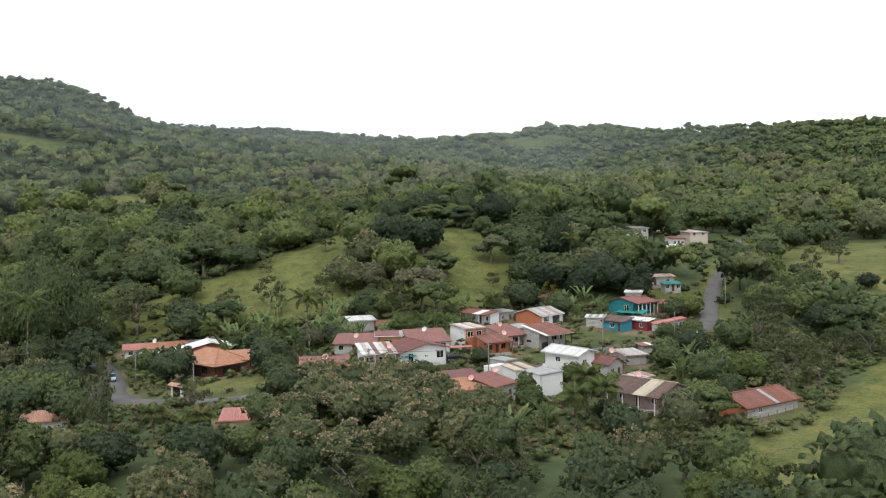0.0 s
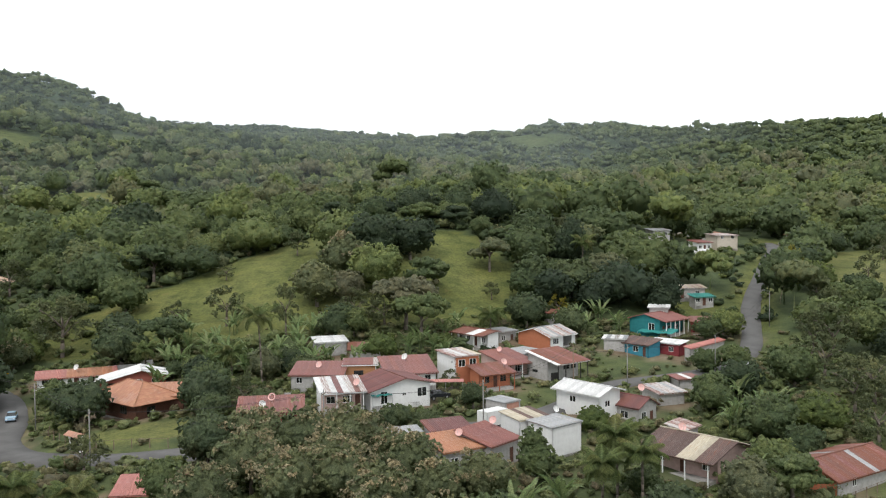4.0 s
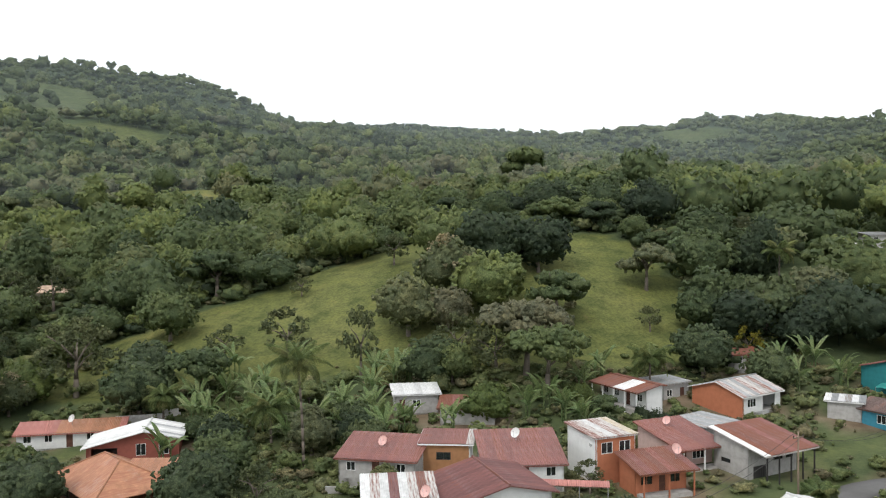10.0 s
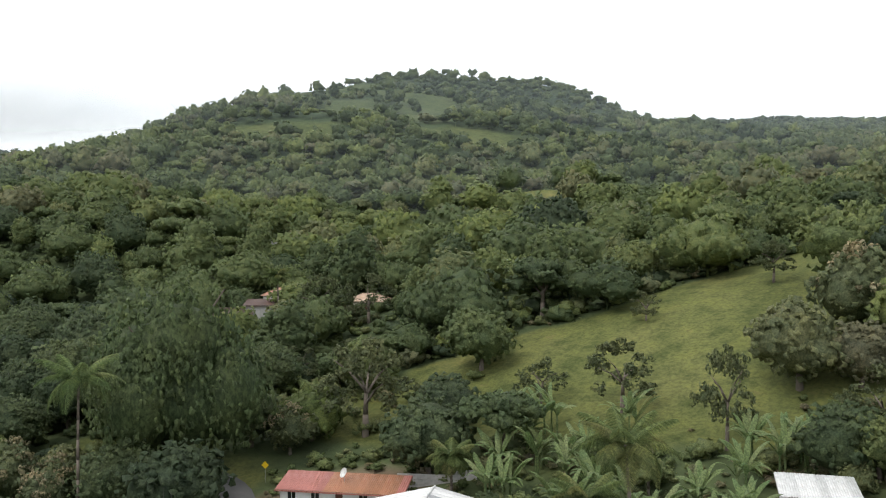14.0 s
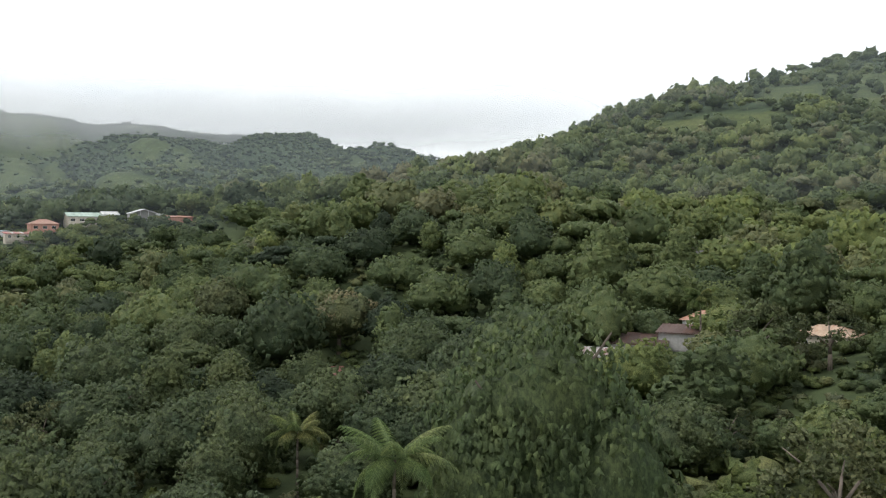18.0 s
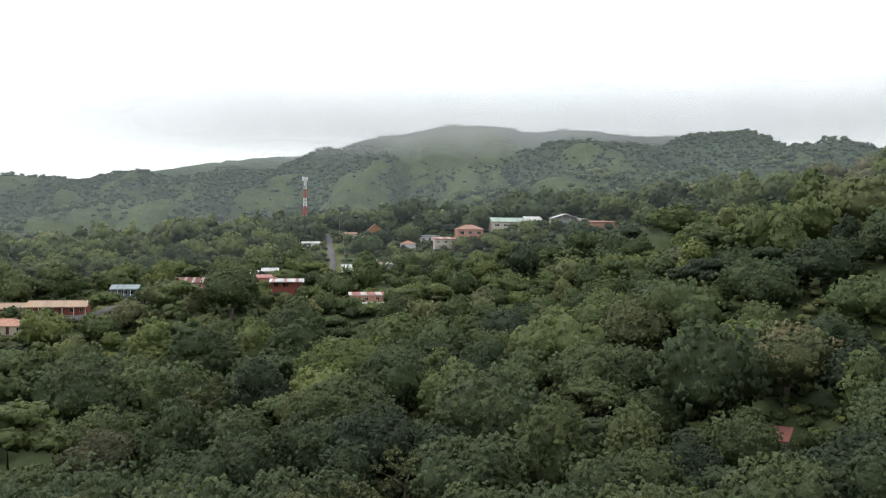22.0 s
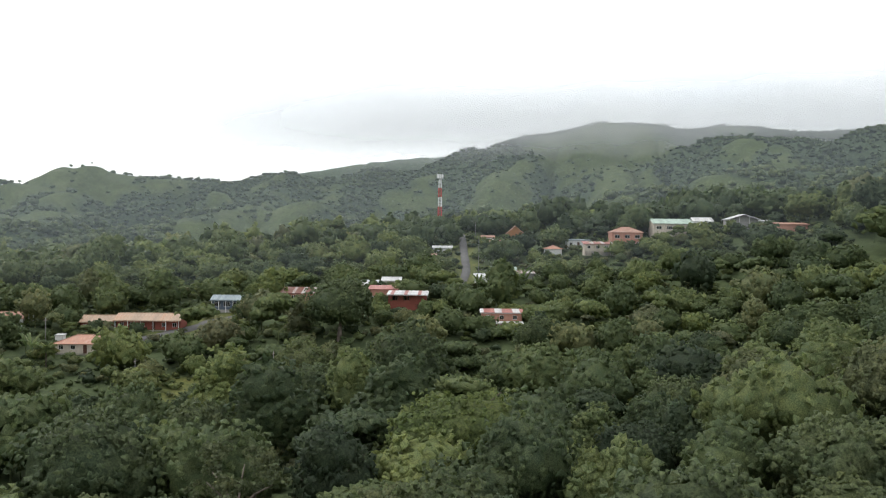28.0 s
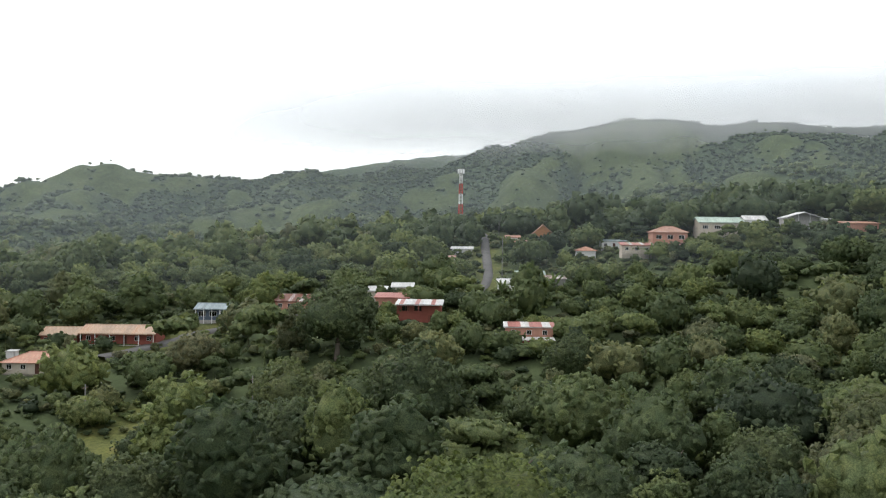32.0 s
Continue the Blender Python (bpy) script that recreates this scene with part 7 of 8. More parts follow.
# ---- low cloud and added haze sheets over the far hills ----
def mist_material(name, tone, density, low, full, fade, top, patchy):
    m = bpy.data.materials.new(name)
    m.use_nodes = True
    n, l = m.node_tree.nodes, m.node_tree.links
    n.clear()
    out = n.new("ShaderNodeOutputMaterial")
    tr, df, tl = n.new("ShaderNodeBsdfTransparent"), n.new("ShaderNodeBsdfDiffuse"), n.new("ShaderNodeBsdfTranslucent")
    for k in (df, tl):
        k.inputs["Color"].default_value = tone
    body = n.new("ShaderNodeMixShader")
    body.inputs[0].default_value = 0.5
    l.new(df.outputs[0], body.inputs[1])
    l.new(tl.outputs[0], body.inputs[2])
    t = n.new("ShaderNodeTexCoord")
    sep = n.new("ShaderNodeSeparateXYZ")
    l.new(t.outputs["Object"], sep.inputs[0])
    ns_ = n.new("ShaderNodeTexNoise")
    ns_.inputs["Scale"].default_value, ns_.inputs["Detail"].default_value, ns_.inputs["Roughness"].default_value = 0.005, 4.0, 0.5
    l.new(t.outputs["Object"], ns_.inputs["Vector"])
    wob = n.new("ShaderNodeMath")
    wob.operation = "MULTIPLY_ADD"
    wob.inputs[1].default_value = patchy
    l.new(ns_.outputs["Fac"], wob.inputs[0])
    l.new(sep.outputs["Z"], wob.inputs[2])
    mr = n.new("ShaderNodeMapRange")
    mr.inputs["From Min"].default_value, mr.inputs["From Max"].default_value = low, top
    l.new(wob.outputs[0], mr.inputs["Value"])
    span = top - low
    r = ramp(n, [(0.0, (0, 0, 0)), ((full - low) / span, (density,) * 3), ((fade - low) / span, (density,) * 3), (1.0, (0, 0, 0))])
    r.color_ramp.interpolation = "EASE"
    l.new(mr.outputs[0], r.inputs[0])
    mix = n.new("ShaderNodeMixShader")
    ends = n.new("ShaderNodeAttribute")
    ends.attribute_name = "thickness"
    mul = n.new("ShaderNodeMath")
    mul.operation = "MULTIPLY"
    l.new(r.outputs[0], mul.inputs[0])
    l.new(ends.outputs["Fac"], mul.inputs[1])
    l.new(mul.outputs[0], mix.inputs[0])
    l.new(tr.outputs[0], mix.inputs[1])
    l.new(body.outputs[0], mix.inputs[2])
    l.new(mix.outputs[0], out.inputs[0])
    return m


def mist(radius, az0, az1, z0, z1, material, label, thin=0.06):
    """A curved sheet round the valley for low cloud and added haze, az degrees from north to the west."""
    b = Build()
    n = 60
    for k in range(n + 1):
        a = radians(az0 + (az1 - az0) * k / n)
        x, y = -80 - radius * math.sin(a), 170 + radius * math.cos(a)
        b.v += [(x, y, z0), (x, y, z1)]
    b.f = [(2 * k, 2 * k + 2, 2 * k + 3, 2 * k + 1) for k in range(n)]
    me = b.mesh("mist", material, True)
    at = me.attributes.new("thickness", "FLOAT", "POINT")
    at.data.foreach_set("value", [float(smooth(k // 2, 0, thin * n) * smooth(n - k // 2, 0, thin * n)) for k in range(2 * n + 2)])
    tagged(new("mist", me), label, "mist", kind="stuff")


CLOUD = mist_material("low_cloud", (0.74, 0.745, 0.75, 1), 0.52, 206, 288, 298, 450, 70)
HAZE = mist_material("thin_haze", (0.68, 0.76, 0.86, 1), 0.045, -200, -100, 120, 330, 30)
mist(1640, 30, 128, 150, 640, CLOUD, "soft grey low cloud along the hilltops", 0.35)
mist(1900, 28, 134, 150, 640, CLOUD, "soft grey low cloud along the hilltops", 0.35)
# haze of distance imitated by pale blue sheets added in rings
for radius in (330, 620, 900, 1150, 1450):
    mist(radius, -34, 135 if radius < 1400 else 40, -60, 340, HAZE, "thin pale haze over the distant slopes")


# ---- dishes, poles, vehicles and other small things ----
M_DISH = plain("dish_grey", (0.66, 0.66, 0.64), 0.5, var=0.1)
M_DISH_PINK = plain("dish_faded_red", (0.68, 0.42, 0.38), 0.5, var=0.1)
M_TYRE = plain("tyre_rubber", (0.02, 0.02, 0.02), 0.9, var=0.2)
M_RED_PAINT = plain("mast_red", (0.45, 0.06, 0.04), 0.6, var=0.15)
M_SIGN = plain("sign_yellow", (0.75, 0.50, 0.02), 0.5, var=0.08)
M_TANK = plain("tank_plastic", (0.55, 0.57, 0.58), 0.6, var=0.1)
M_CLOTH = plain("teal_shade_cloth", (0.03, 0.22, 0.20), 0.9, var=0.2)


def dish(x, y, z, r=0.55, pink=False, face=200, open_ring=False):
    root = new("satellite_dish")
    root.matrix_basis = pose(x, y, z, 0, 0, face)
    tagged(root, ("faded pink" if pink else "grey") + " satellite dish on a short mast on a roof", "satellite dish", "satellite dishes")
    material = M_DISH_PINK if pink else M_DISH
    b = Build()
    rings, sides = 4, 18
    for k in range(rings + 1):
        q = r * (k / rings if not open_ring else 0.72 + 0.28 * k / rings)
        for t in (0.0, 0.02):
            b.v += [(q * math.cos(math.tau * i / sides), q * math.sin(math.tau * i / sides), 0.32 * q * q / r - t) for i in range(sides)]
    for k in range(rings):
        for i in range(sides):
            j = (i + 1) % sides
            a, c = 2 * k * sides, 2 * (k + 1) * sides
            b.f.append((a + i, a + j, c + j, c + i))
            b.f.append((a + sides + j, a + sides + i, c + sides + i, c + sides + j))
    for i in range(sides):
        j = (i + 1) % sides
        b.f.append((2 * rings * sides + j, 2 * rings * sides + i, (2 * rings + 1) * sides + i, (2 * rings + 1) * sides + j))
        b.f.append((i, j, sides + j, sides + i))
    tilt = pose(0, 0, 0.55 + r * 0.5, 62, 0, 0)
    put("reflector", b.mesh("reflector", material, True), root, tilt)
    put("feed_arm", Build().bar((0, -r * 0.9, 0.3 * r), (0, 0, r * 0.95), 0.02, 5).mesh("feed_arm", M_STEEL), root, tilt)
    put("feed_horn", Build().bar((0, 0, r * 0.85), (0, 0, r * 1.05), 0.05, 8).mesh("feed_horn", M_STEEL), root, tilt)
    put("mast", Build().bar((0, 0, -0.35), (0, 0, 0.55 + r * 0.5), 0.03, 6).mesh("mast", M_STEEL), root)


for q in ((-20.0, 195.7, 14.0, .62, True), (-4.5, 197.4, 15.0, .62, False), (-11.2, 176.6, 14.2, .6, True), (-25.0, 170.0, 12.3, .55, False), (13.6, 208.7, 14.5, .55, True), (13.5, 196.4, 14.0, .62, True),
          (35.4, 182.7, 11.6, .6, True), (20.3, 175.8, 9.7, .55, False), (9.4, 157.8, 12.2, .55, True), (4.7, 153.9, 11.5, .55, True), (35.5, 158.2, 10.8, .6, True), (-71.8, 213.6, 11.2, .6, False)):
    dish(*q[:4], pink=q[4], face=(q[0] * 31) % 70 - 35)
dish(-23.8, 171.6, 13.0, 0.6, True, -10, True)


M_POLE = plain("weathered_concrete", (0.22, 0.215, 0.20), 0.9, var=0.25)


def pole(x, y, height=8.5, yaw=0, wood=False, lamp=False):
    root = new("utility_pole")
    root.matrix_basis = pose(x, y, float(ground(x, y)) - 0.3, 0, 0, yaw)
    tagged(root, "slim grey utility pole with a crossarm and insulators", "utility pole", "utility poles")
    put("shaft", Build().bar((0, 0, -0.6), (0, 0, height), 0.12, 8, 0.08).mesh("shaft", M_WOODPOST if wood else M_POLE, True), root)
    put("crossarm", Build().box(-0.85, -0.05, height - 0.7, 0.85, 0.05, height - 0.58).mesh("crossarm", M_WOODPOST), root)
    for k in (-0.75, 0.0, 0.75):
        put("insulator", Build().bar((k, 0, height - 0.58), (k, 0, height - 0.36), 0.05, 6).mesh("insulator", M_DARKTRIM), root)
    if lamp:
        put("lamp_arm", Build().bar((0, 0, height - 1.4), (1.4, 0, height - 1.0), 0.03, 5).mesh("lamp_arm", M_STEEL), root)
        put("lamp_head", Build().box(1.2, -0.1, height - 1.05, 1.75, 0.1, height - 0.93).mesh("lamp_head", M_DISH), root)
    return (x, y, float(ground(x, y)) - 0.3 + height - 0.36)


def wire(a, b):
    c = Build()
    pts = [Vector(a).lerp(Vector(b), k / 10) - Vector((0, 0, 0.9 * 4 * (k / 10) * (1 - k / 10))) for k in range(11)]
    for p, q in zip(pts, pts[1:]):
        c.bar(p, q, 0.022, 4)
    tagged(new("power_line", c.weld().mesh("power_line", M_DARKTRIM)), "thin dark power line sagging between poles", "power line", "power lines")


tops = [pole(*q) for q in ((-98.6, 209.6, 8.5, 20, True), (-66, 183.5, 8.5, 60, False, True), (-46, 157.2, 8.5, 100), (-14, 158.6, 8.5, 80), (8.5, 167.4, 8.5, 40), (25.6, 192.2, 9.5, 40, True), (36.6, 199.0, 8.5, 60), (55.2, 206.4, 8.5, 60), (78.5, 240.4, 8.5, 100), (100.5, 292.0, 8.5, 110))]
for p, q in zip(tops, tops[1:]):
    for s in (-0.6, 0.6):
        wire((p[0] + s, p[1], p[2]), (q[0] + s, q[1], q[2]))
for q in ((-292, 84, 6.5), (-318, 46, 7.0), (-300, 112, 7.0), (-421, 143.5, 8.0), (-455, 139.8, 8.0), (-498, 133.5, 8.0)):
    pole(*q)


def vehicle(x, y, yaw, paint, label, z=None, boxy=False):
    root = new("car")
    root.matrix_basis = pose(x, y, (float(land(x, y)) if z is None else z) + 0.02, 0, 0, yaw)
    tagged(root, label, "car", "cars on the roads")
    m = plain("car_paint", paint, 0.25, 0.0, var=0.05)
    # hull in profile: length along x
    prof = [(-2.1, 0.45), (-2.1, 0.95), (-1.2, 1.0), (1.1, 1.0), (2.05, 0.85), (2.1, 0.45)]
    b = Build()
    n = len(prof)
    for s in (-0.82, 0.82):
        b.v += [(p, s, q) for p, q in prof]
    b.f = [tuple(range(n - 1, -1, -1)), tuple(range(n, 2 * n))] + [(i, (i + 1) % n, n + (i + 1) % n, n + i) for i in range(n)]
    put("body", b.mesh("body", m), root)
    t = 1.75 if boxy else 1.48
    back, lid = (-1.9, -1.7) if boxy else (-1.5, -0.95)
    low = [(back, -0.78, 1.0), (1.0, -0.78, 1.0), (1.0, 0.78, 1.0), (back, 0.78, 1.0)]
    high = [(lid, -0.62, t), (0.3, -0.62, t), (0.3, 0.62, t), (lid, 0.62, t)]
    for i in range(4):
        j = (i + 1) % 4
        name = ("side_window", "windscreen", "side_window", "rear_window")[i]
        put(name, Build().add([Vector(low[i]), Vector(low[j]), Vector(high[j]), Vector(high[i])], [(0, 1, 2, 3)]).mesh(name, M_GLASS), root)
    put("roof", Build().box(-1.72 if boxy else -0.97, -0.63, t, 0.32, 0.63, t + 0.04).mesh("roof", m), root)
    for px in (-1.3, 1.3):
        for s in (-1, 1):
            w = put("wheel", Build().bar((0, -0.1, 0), (0, 0.1, 0), 0.33, 14).mesh("wheel", M_TYRE, False), root, pose(px, s * 0.78, 0.33))
            put("rim", Build().bar((0, -0.115, 0), (0, 0.115, 0), 0.19, 10).mesh("rim", M_STEEL), w)
    for s in (-0.6, 0.6):
        put("headlight", Build().box(2.03, s - 0.14, 0.66, 2.1, s + 0.14, 0.8).mesh("headlight", M_TRIM), root)
        put("tail_light", Build().box(-2.13, s - 0.12, 0.7, -2.08, s + 0.12, 0.9).mesh("tail_light", M_RED_PAINT), root)


vehicle(-74.6, 192.6, -70, (0.32, 0.45, 0.55), "pale blue saloon car on the curving road")
vehicle(99.0, 296.5, 242, (0.03, 0.03, 0.035), "dark car driving down the hill road", boxy=True)
vehicle(1.6, 184.4, 30, (0.02, 0.022, 0.025), "black car parked beside a white house", 10.6)


def truck(x, y, yaw, z):
    root = new("truck")
    root.matrix_basis = pose(x, y, z, 0, 0, yaw)
    tagged(root, "white box truck parked beside the street", "truck")
    put("cargo_box", Build().box(-3.0, -1.1, 0.9, 1.3, 1.1, 3.1).mesh("cargo_box", W_WHITE), root)
    put("corner_rail", Build().bar((-3.0, -1.12, 0.9), (-3.0, -1.12, 3.1), 0.05, 4).mesh("corner_rail", M_STEEL), root)
    b = Build().hexa([(1.45, -1.0, 0.6), (3.1, -1.0, 0.6), (3.1, 1.0, 0.6), (1.45, 1.0, 0.6), (1.45, -0.95, 2.3), (2.5, -0.9, 2.3), (2.5, 0.9, 2.3), (1.45, 0.95, 2.3)])
    put("cab", b.mesh("cab", W_WHITE), root)
    b = Build().hexa([(2.98, -0.85, 1.35), (3.02, -0.85, 1.35), (3.02, 0.85, 1.35), (2.98, 0.85, 1.35), (2.56, -0.8, 2.15), (2.62, -0.8, 2.15), (2.62, 0.8, 2.15), (2.56, 0.8, 2.15)])
    put("windscreen", b.mesh("windscreen", M_GLASS), root)
    put("chassis", Build().box(-2.9, -0.5, 0.5, 2.6, 0.5, 0.88).mesh("chassis", M_DARKTRIM), root)
    for px in (-2.1, 2.2):
        for s in (-0.9, 0.9):
            w = put("wheel", Build().bar((0, -0.14, 0), (0, 0.14, 0), 0.42, 14).mesh("wheel", M_TYRE), root, pose(px, s, 0.42))
            put("rim", Build().bar((0, -0.155, 0), (0, 0.155, 0), 0.22, 10).mesh("rim", M_STEEL), w)


truck(10.6, 169.6, 40, float(land(10, 169)) - 0.05)


def mast(x, y, z):
    root = new("radio_mast")
    root.matrix_basis = pose(x, y, z)
    tagged(root, "tall red and white lattice radio mast on the ridge", "radio mast")
    seg, n = 5.0, 6
    for k in range(n):
        b = Build()
        w0, w1 = 1.15 - 0.10 * k, 1.05 - 0.10 * k
        z0 = k * seg
        lo = [(w0 * a, w0 * c, z0) for a, c in ((-1, -1), (1, -1), (1, 1), (-1, 1))]
        hi = [(w1 * a, w1 * c, z0 + seg) for a, c in ((-1, -1), (1, -1), (1, 1), (-1, 1))]
        for i in range(4):
            j = (i + 1) % 4
            b.bar(lo[i], hi[i], 0.16, 5)
            for u in range(3):
                p, q = Vector(lo[i]).lerp(Vector(hi[i]), u / 3), Vector(lo[j]).lerp(Vector(hi[j]), (u + 1) / 3)
                b.bar(p, q, 0.07, 4)
                b.bar(Vector(lo[j]).lerp(Vector(hi[j]), u / 3), Vector(lo[i]).lerp(Vector(hi[i]), (u + 1) / 3), 0.07, 4)
            b.bar(hi[i], hi[j], 0.08, 4)
        put("mast_section", b.mesh("mast_section", M_RED_PAINT if k % 2 == 0 else M_TRIM), root)
    top = n * seg
    put("platform", Build().box(-1.3, -1.3, top, 1.3, 1.3, top + 0.15).mesh("platform", M_STEEL), root)
    for k in range(8):
        a = k * math.tau / 8
        put("antenna_panel", Build().box(-0.22, -0.10, top + 0.1, 0.22, 0.10, top + 2.3).mesh("antenna_panel", M_TRIM), root, pose(1.6 * math.cos(a), 1.6 * math.sin(a), 0, 0, 0, math.degrees(a) + 90))
    put("drum_antenna", Build().bar((0.8, 0, top - 2), (1.4, 0, top - 2), 0.6, 14).mesh("drum_antenna", M_DISH), root)


mast(-575.0, 105.5, 45.5)


def fence(points, spacing, height, label, rails=2, material=None):
    root = new("fence")
    x0, y0 = points[0]
    root.matrix_basis = pose(x0, y0, float(ground(x0, y0)))
    tagged(root, label, "fence", "fences")
    z0 = float(ground(x0, y0))
    material = material or M_WOODPOST
    prev = None
    for (ax, ay), (bx, by) in zip(points, points[1:]):
        n = max(1, round(math.hypot(bx - ax, by - ay) / spacing))
        for k in range(n + 1):
            px, py = ax + (bx - ax) * k / n, ay + (by - ay) * k / n
            p = Vector((px - x0, py - y0, float(ground(px, py)) - z0))
            if prev is not None and (p - prev).length < 0.1:
                continue
            put("post", Build().bar(p - Vector((0, 0, 0.4)), p + Vector((0, 0, height)), 0.07, 5).mesh("post", material), root)
            if prev is not None:
                for r in range(rails):
                    h = Vector((0, 0, height * (0.95 - 0.42 * r)))
                    put("rail", Build().bar(prev + h, p + h, 0.02, 4).mesh("rail", material), root)
            prev = p


fence([(-53.4, 168.2), (-60.5, 176.2), (-63.0, 183.0)], 2.6, 1.5, "weathered grey post fence along the lawn of the timber house", 1)
fence([(-48.5, 165.4), (-37.3, 163.5), (-31, 166.5)], 3.0, 1.5, "weathered grey post fence along the lawn of the timber house", 1)
fence([(87.0, 256.0), (97.0, 278.0), (113.0, 312.0)], 4.0, 1.4, "weathered timber post fence beside the hill road", 2)
fence([(50.5, 142.0), (62.0, 149.5), (74, 158)], 2.2, 1.3, "leaning timber posts along the meadow edge", 1)


def gateway():
    root = new("gateway")
    root.matrix_basis = pose(-52.0, 166.6, float(ground(-52, 166.6)) - 0.1, 0, 0, -38)
    tagged(root, "white gateway with a small orange tiled roof", "gateway")
    for k in (-1.5, 1.5):
        put("pillar", Build().box(k - 0.2, -0.2, -0.5, k + 0.2, 0.2, 2.5).mesh("pillar", W_WHITE), root)
    put("gate_leaf", gate_mesh(2.6, 2.0, M_DARKTRIM), root, pose(-1.3, 0, 0.1))
    slope(root, (-2.0, -0.9, 2.4), (2.0, -0.9, 2.4), (0, 0.9, 0.5), "s")
    slope(root, (2.0, 0.9, 2.4), (-2.0, 0.9, 2.4), (0, -0.9, 0.5), "s")


gateway()


def road_sign(x, y):
    root = new("road_sign")
    root.matrix_basis = pose(x, y, float(ground(x, y)), 0, 0, 25)
    tagged(root, "yellow diamond warning sign on a steel post", "road sign")
    put("post", Build().bar((0, 0, -0.3), (0, 0, 2.6), 0.03, 6).mesh("post", M_STEEL), root)
    b = Build()
    for t in (-0.05, -0.03):
        b.v += [(0, t, 1.75), (0.5, t, 2.25), (0, t, 2.75), (-0.5, t, 2.25)]
    b.f = [(0, 1, 2, 3), (7, 6, 5, 4), (0, 4, 5, 1), (1, 5, 6, 2), (2, 6, 7, 3), (3, 7, 4, 0)]
    put("panel", b.mesh("panel", M_SIGN), root)


road_sign(-86.4, 215.4)


def block_wall(x, y, yaw, length, height, steps_n, label):
    root = new("retaining_wall")
    root.matrix_basis = pose(x, y, float(ground(x, y)), 0, 0, yaw)
    tagged(root, label, "retaining wall")
    shared = {}
    n = int(length / 1.2)
    for k in range(n):
        h = height * (0.55 + 0.45 * (k * steps_n // n) / max(1, steps_n - 1))
        rows = int((h + 1.0) / 0.6)
        for r in range(rows):
            if "b" not in shared:
                shared["b"] = Build().box(0.01, 0, 0.01, 1.19, 0.3, 0.59).mesh("block", W_GREY)
            put("block", shared["b"], root, pose(k * 1.2 + 0.3 * (r % 2), 0.02 * ((k + r) % 2), -1.0 + 0.6 * r))


block_wall(-74.5, 215.2, 26, 17.0, 3.6, 5, "stepped grey concrete block retaining wall behind a long house")
block_wall(-25.5, 190.2, 4, 8.4, 1.6, 1, "grey concrete block garden wall")


def water_tank(x, y):
    root = new("water_tank")
    root.matrix_basis = pose(x, y, float(ground(x, y)))
    tagged(root, "grey water tank on a slender tower", "water tank")
    for a in (0, 90, 180, 270):
        put("leg", Build().bar((0.7, 0.7, -0.4), (0.5, 0.5, 4.2), 0.06, 5).mesh("leg", M_WOODPOST), root, pose(0, 0, 0, 0, 0, a))
    put("deck", Build().box(-0.8, -0.8, 4.2, 0.8, 0.8, 4.3).mesh("deck", M_WOODPOST), root)
    put("tank", Build().bar((0, 0, 4.3), (0, 0, 5.5), 0.6, 14).bar((0, 0, 5.5), (0, 0, 5.75), 0.58, 14, 0.2).mesh("tank", M_TANK, True), root)


water_tank(56.4, 193.0)


def awning(x, y, z, yaw, w, d, drop, label):
    root = new("awning")
    root.matrix_basis = pose(x, y, z, 0, 0, yaw)
    tagged(root, label, "awning")
    b = Build()
    n = 8
    for t in (0.0, -0.02):
        for j in range(2):
            b.v += [(w * k / n, d * j, t - drop * (1 - j) + 0.12 * math.sin(k * 2.1 + j)) for k in range(n + 1)]
    m = n + 1
    for k in range(n):
        b.f += [(k, k + 1, m + k + 1, m + k), (3 * m + k, 3 * m + k + 1, 2 * m + k + 1, 2 * m + k)]
    put("sheet", b.mesh("sheet", M_CLOTH), root)
    for px in (0.1, w - 0.1):
        put("pole", Build().bar((px, 0.05, -drop - 3.0), (px, 0.05, -drop + 0.1), 0.04, 5).mesh("pole", M_STEEL), root)


awning(47.2, 238.6, 15.4, -42, 8.5, 4.0, 0.7, "teal shade-cloth awning beside a teal house")
awning(-8.8, 176.4, 13.0, 27, 3.6, 1.6, 0.3, "teal shade cloth hung at a maroon-roofed house")


def hedge(points, label):
    V, F, n = [], [], 0
    r = np.random.default_rng(9)
    lumps = []
    for (ax, ay), (bx, by) in zip(points, points[1:]):
        k = int(math.hypot(bx - ax, by - ay) / 0.9)
        for i in range(k):
            px, py = ax + (bx - ax) * i / k, ay + (by - ay) * i / k
            lumps.append((px, py, float(ground(px, py)) + 0.9, r.uniform(0.75, 1.0)))
    v, f, m = crown_arrays(np.array(lumps), 50 * len(lumps), 0.26, r, 0.9, flat=1.1, tufts=4, fine=False)
    tagged(new("hedge", leaf_mesh("hedge", v, f, m, M_LEAF)), label, "hedge", "hedges")


hedge([(0.5, 231.0), (3.0, 222.0), (5.0, 212.0)], "dense clipped green hedge between two houses")
hedge([(11, 221.5), (20, 219.0), (27, 219.5)], "low green hedge before an orange house")
hedge([(46, 141), (52, 146)], "low dark hedge beside the farm shed")


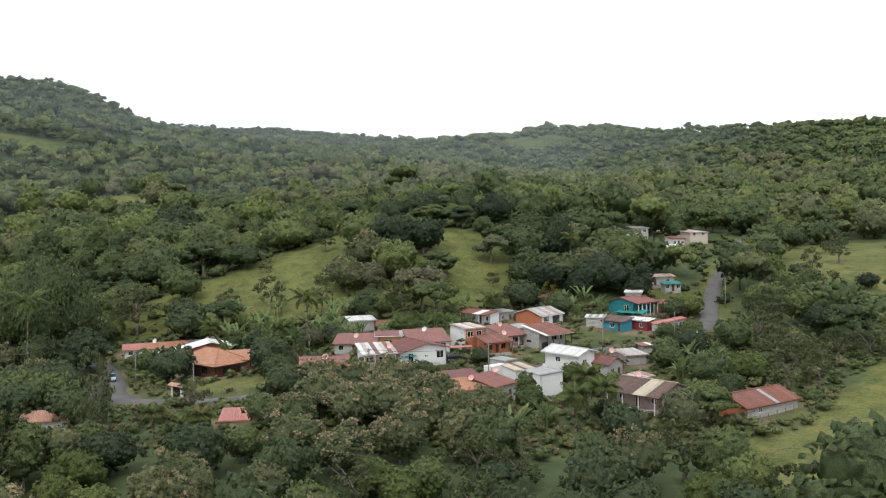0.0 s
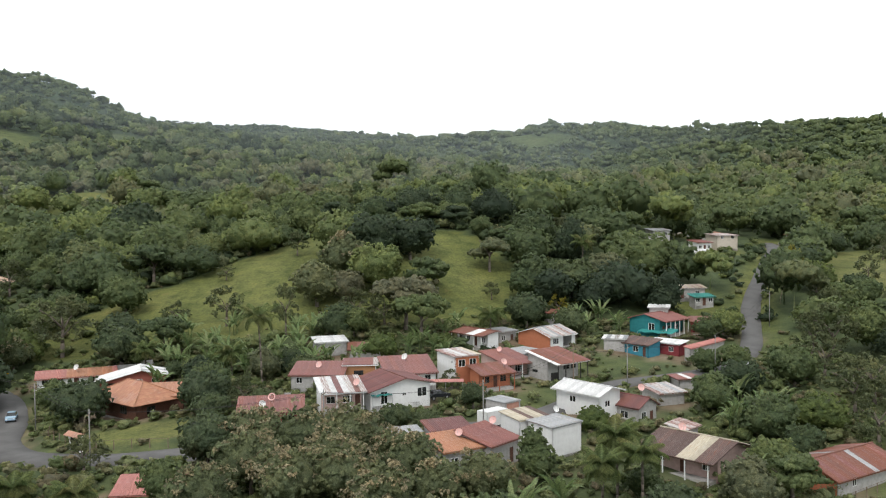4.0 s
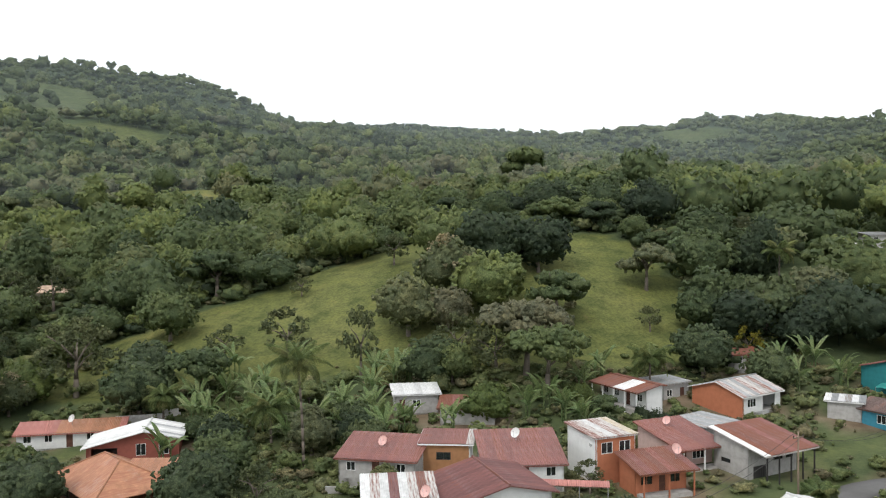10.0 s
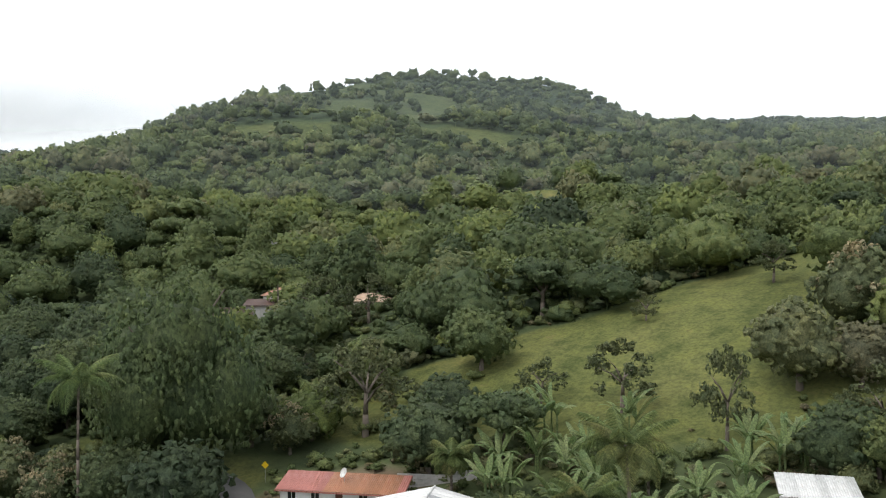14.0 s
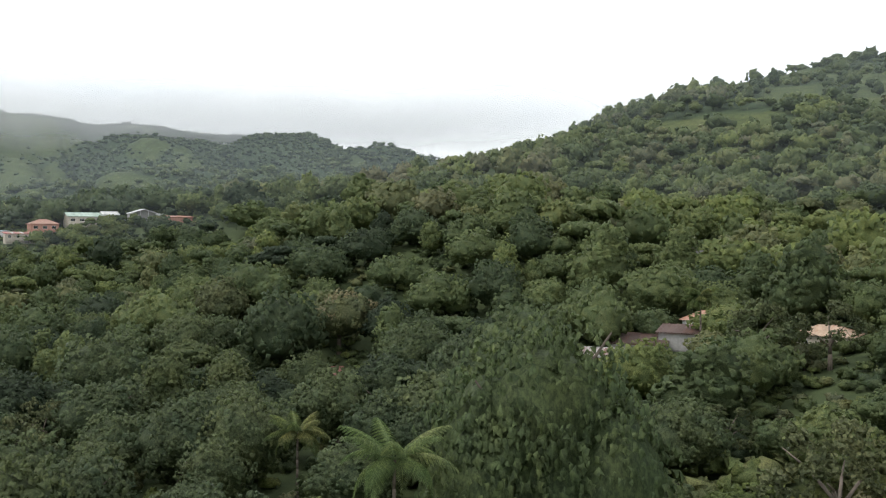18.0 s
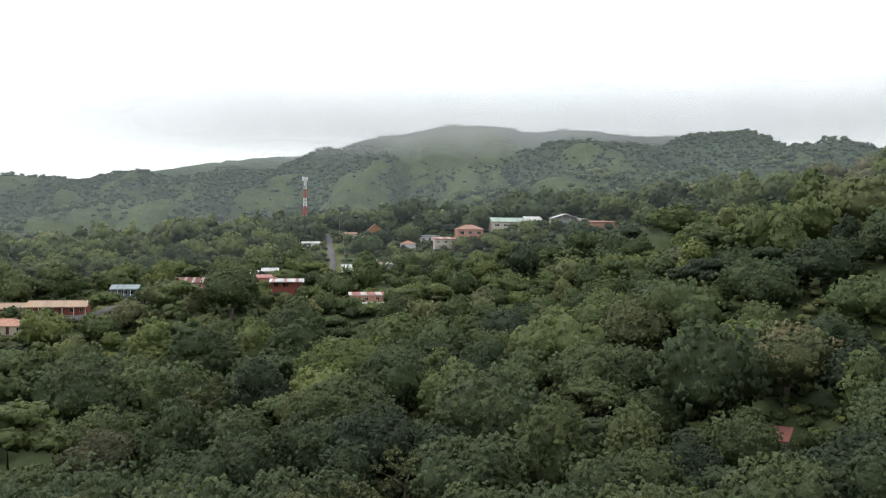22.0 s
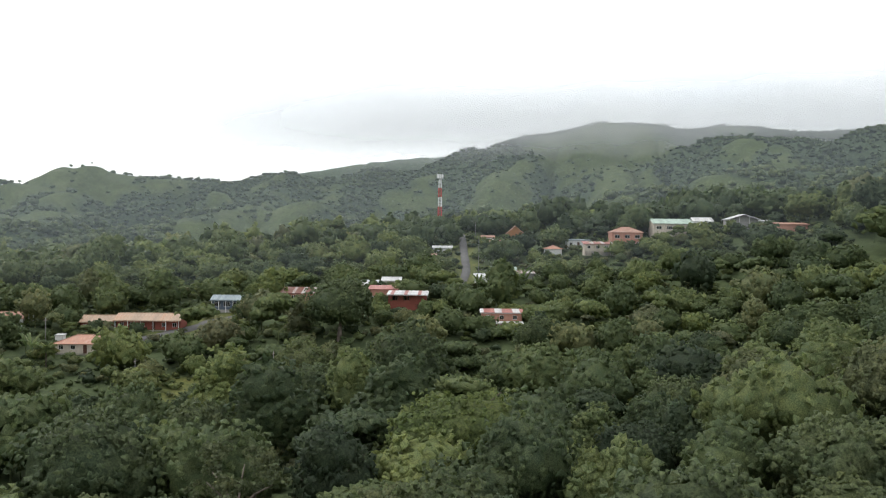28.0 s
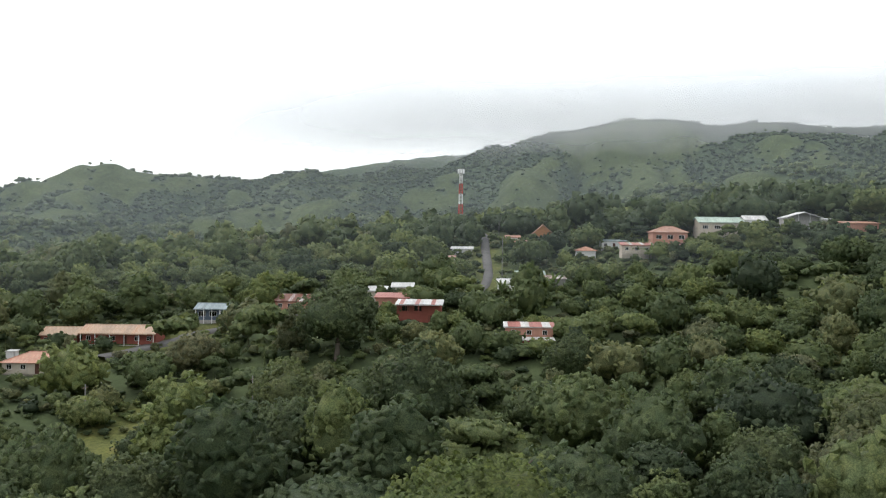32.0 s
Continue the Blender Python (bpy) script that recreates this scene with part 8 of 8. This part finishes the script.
def fallen_branch(x, y):
    b = Build()
    r = random.Random(4)
    z = float(ground(x, y))
    p = Vector((x, y, z + 0.1))
    for k in range(7):
        q = p + Vector((0.9, r.uniform(-.5, .5), r.uniform(0, .35)))
        b.bar(p, q, 0.12 - 0.012 * k, 5)
        b.bar(p, p + Vector((r.uniform(-.2, .9), r.uniform(-1.2, 1.2), r.uniform(.3, .9))), 0.05, 4, 0.02)
        p = q
    tagged(new("fallen_branch", b.mesh("fallen_branch", M_BARK)), "bare fallen branch lying on the meadow grass", "branch")


fallen_branch(45.5, 127.2)


def brush_heap(x, y):
    b = Build()
    r = random.Random(8)
    z = float(ground(x, y))
    for k in range(46):
        px, py = x + r.gauss(0, 1.5), y + r.gauss(0, 0.9)
        a, l = r.uniform(0, 6.28), r.uniform(0.8, 2.2)
        p = Vector((px, py, z + r.uniform(0, 0.7)))
        b.bar(p, p + Vector((math.cos(a) * l, math.sin(a) * l, r.uniform(-0.2, 0.9))), 0.045, 4, 0.015)
    tagged(new("brush_heap", b.mesh("brush_heap", M_DRY)), "heap of dry brown cut branches at the pasture's foot", "brush heap")


M_DRY = plain("dry_twigs", (0.27, 0.19, 0.13), 0.9, var=0.3)
brush_heap(-26.5, 229.5)
palm(28.6, 195.6, 1.6, 2.2, "small young palm beside the tall block house")


def canopy(x, y, yaw, w, d, z, label):
    """A long narrow lean-to roof on thin posts."""
    root = new("canopy")
    root.matrix_basis = pose(x, y, z, 0, 0, yaw)
    tagged(root, label, "canopy", "canopies of the village")
    slope(root, (0, 0, 0), (w, 0, 0), (0, d, 0.25), "p")
    for k in range(5):
        px = 0.15 + (w - 0.3) * k / 4
        gx, gy = x + px * math.cos(radians(yaw)), y + px * math.sin(radians(yaw))
        put("post", Build().bar((px, 0.1, float(ground(gx, gy)) - z - 0.2), (px, 0.1, 0.0), 0.05, 6).mesh("post", M_STEEL), root)
    put("beam", Build().box(0, 0.06, -0.12, w, 0.14, -0.02).mesh("beam", M_WOODPOST), root)


canopy(-6.0, 186.8, 1, 12.0, 1.4, 13.0, "long narrow pink sheet canopy on thin posts")

# ---- woodland ----
plant_woods()
plant_forest()
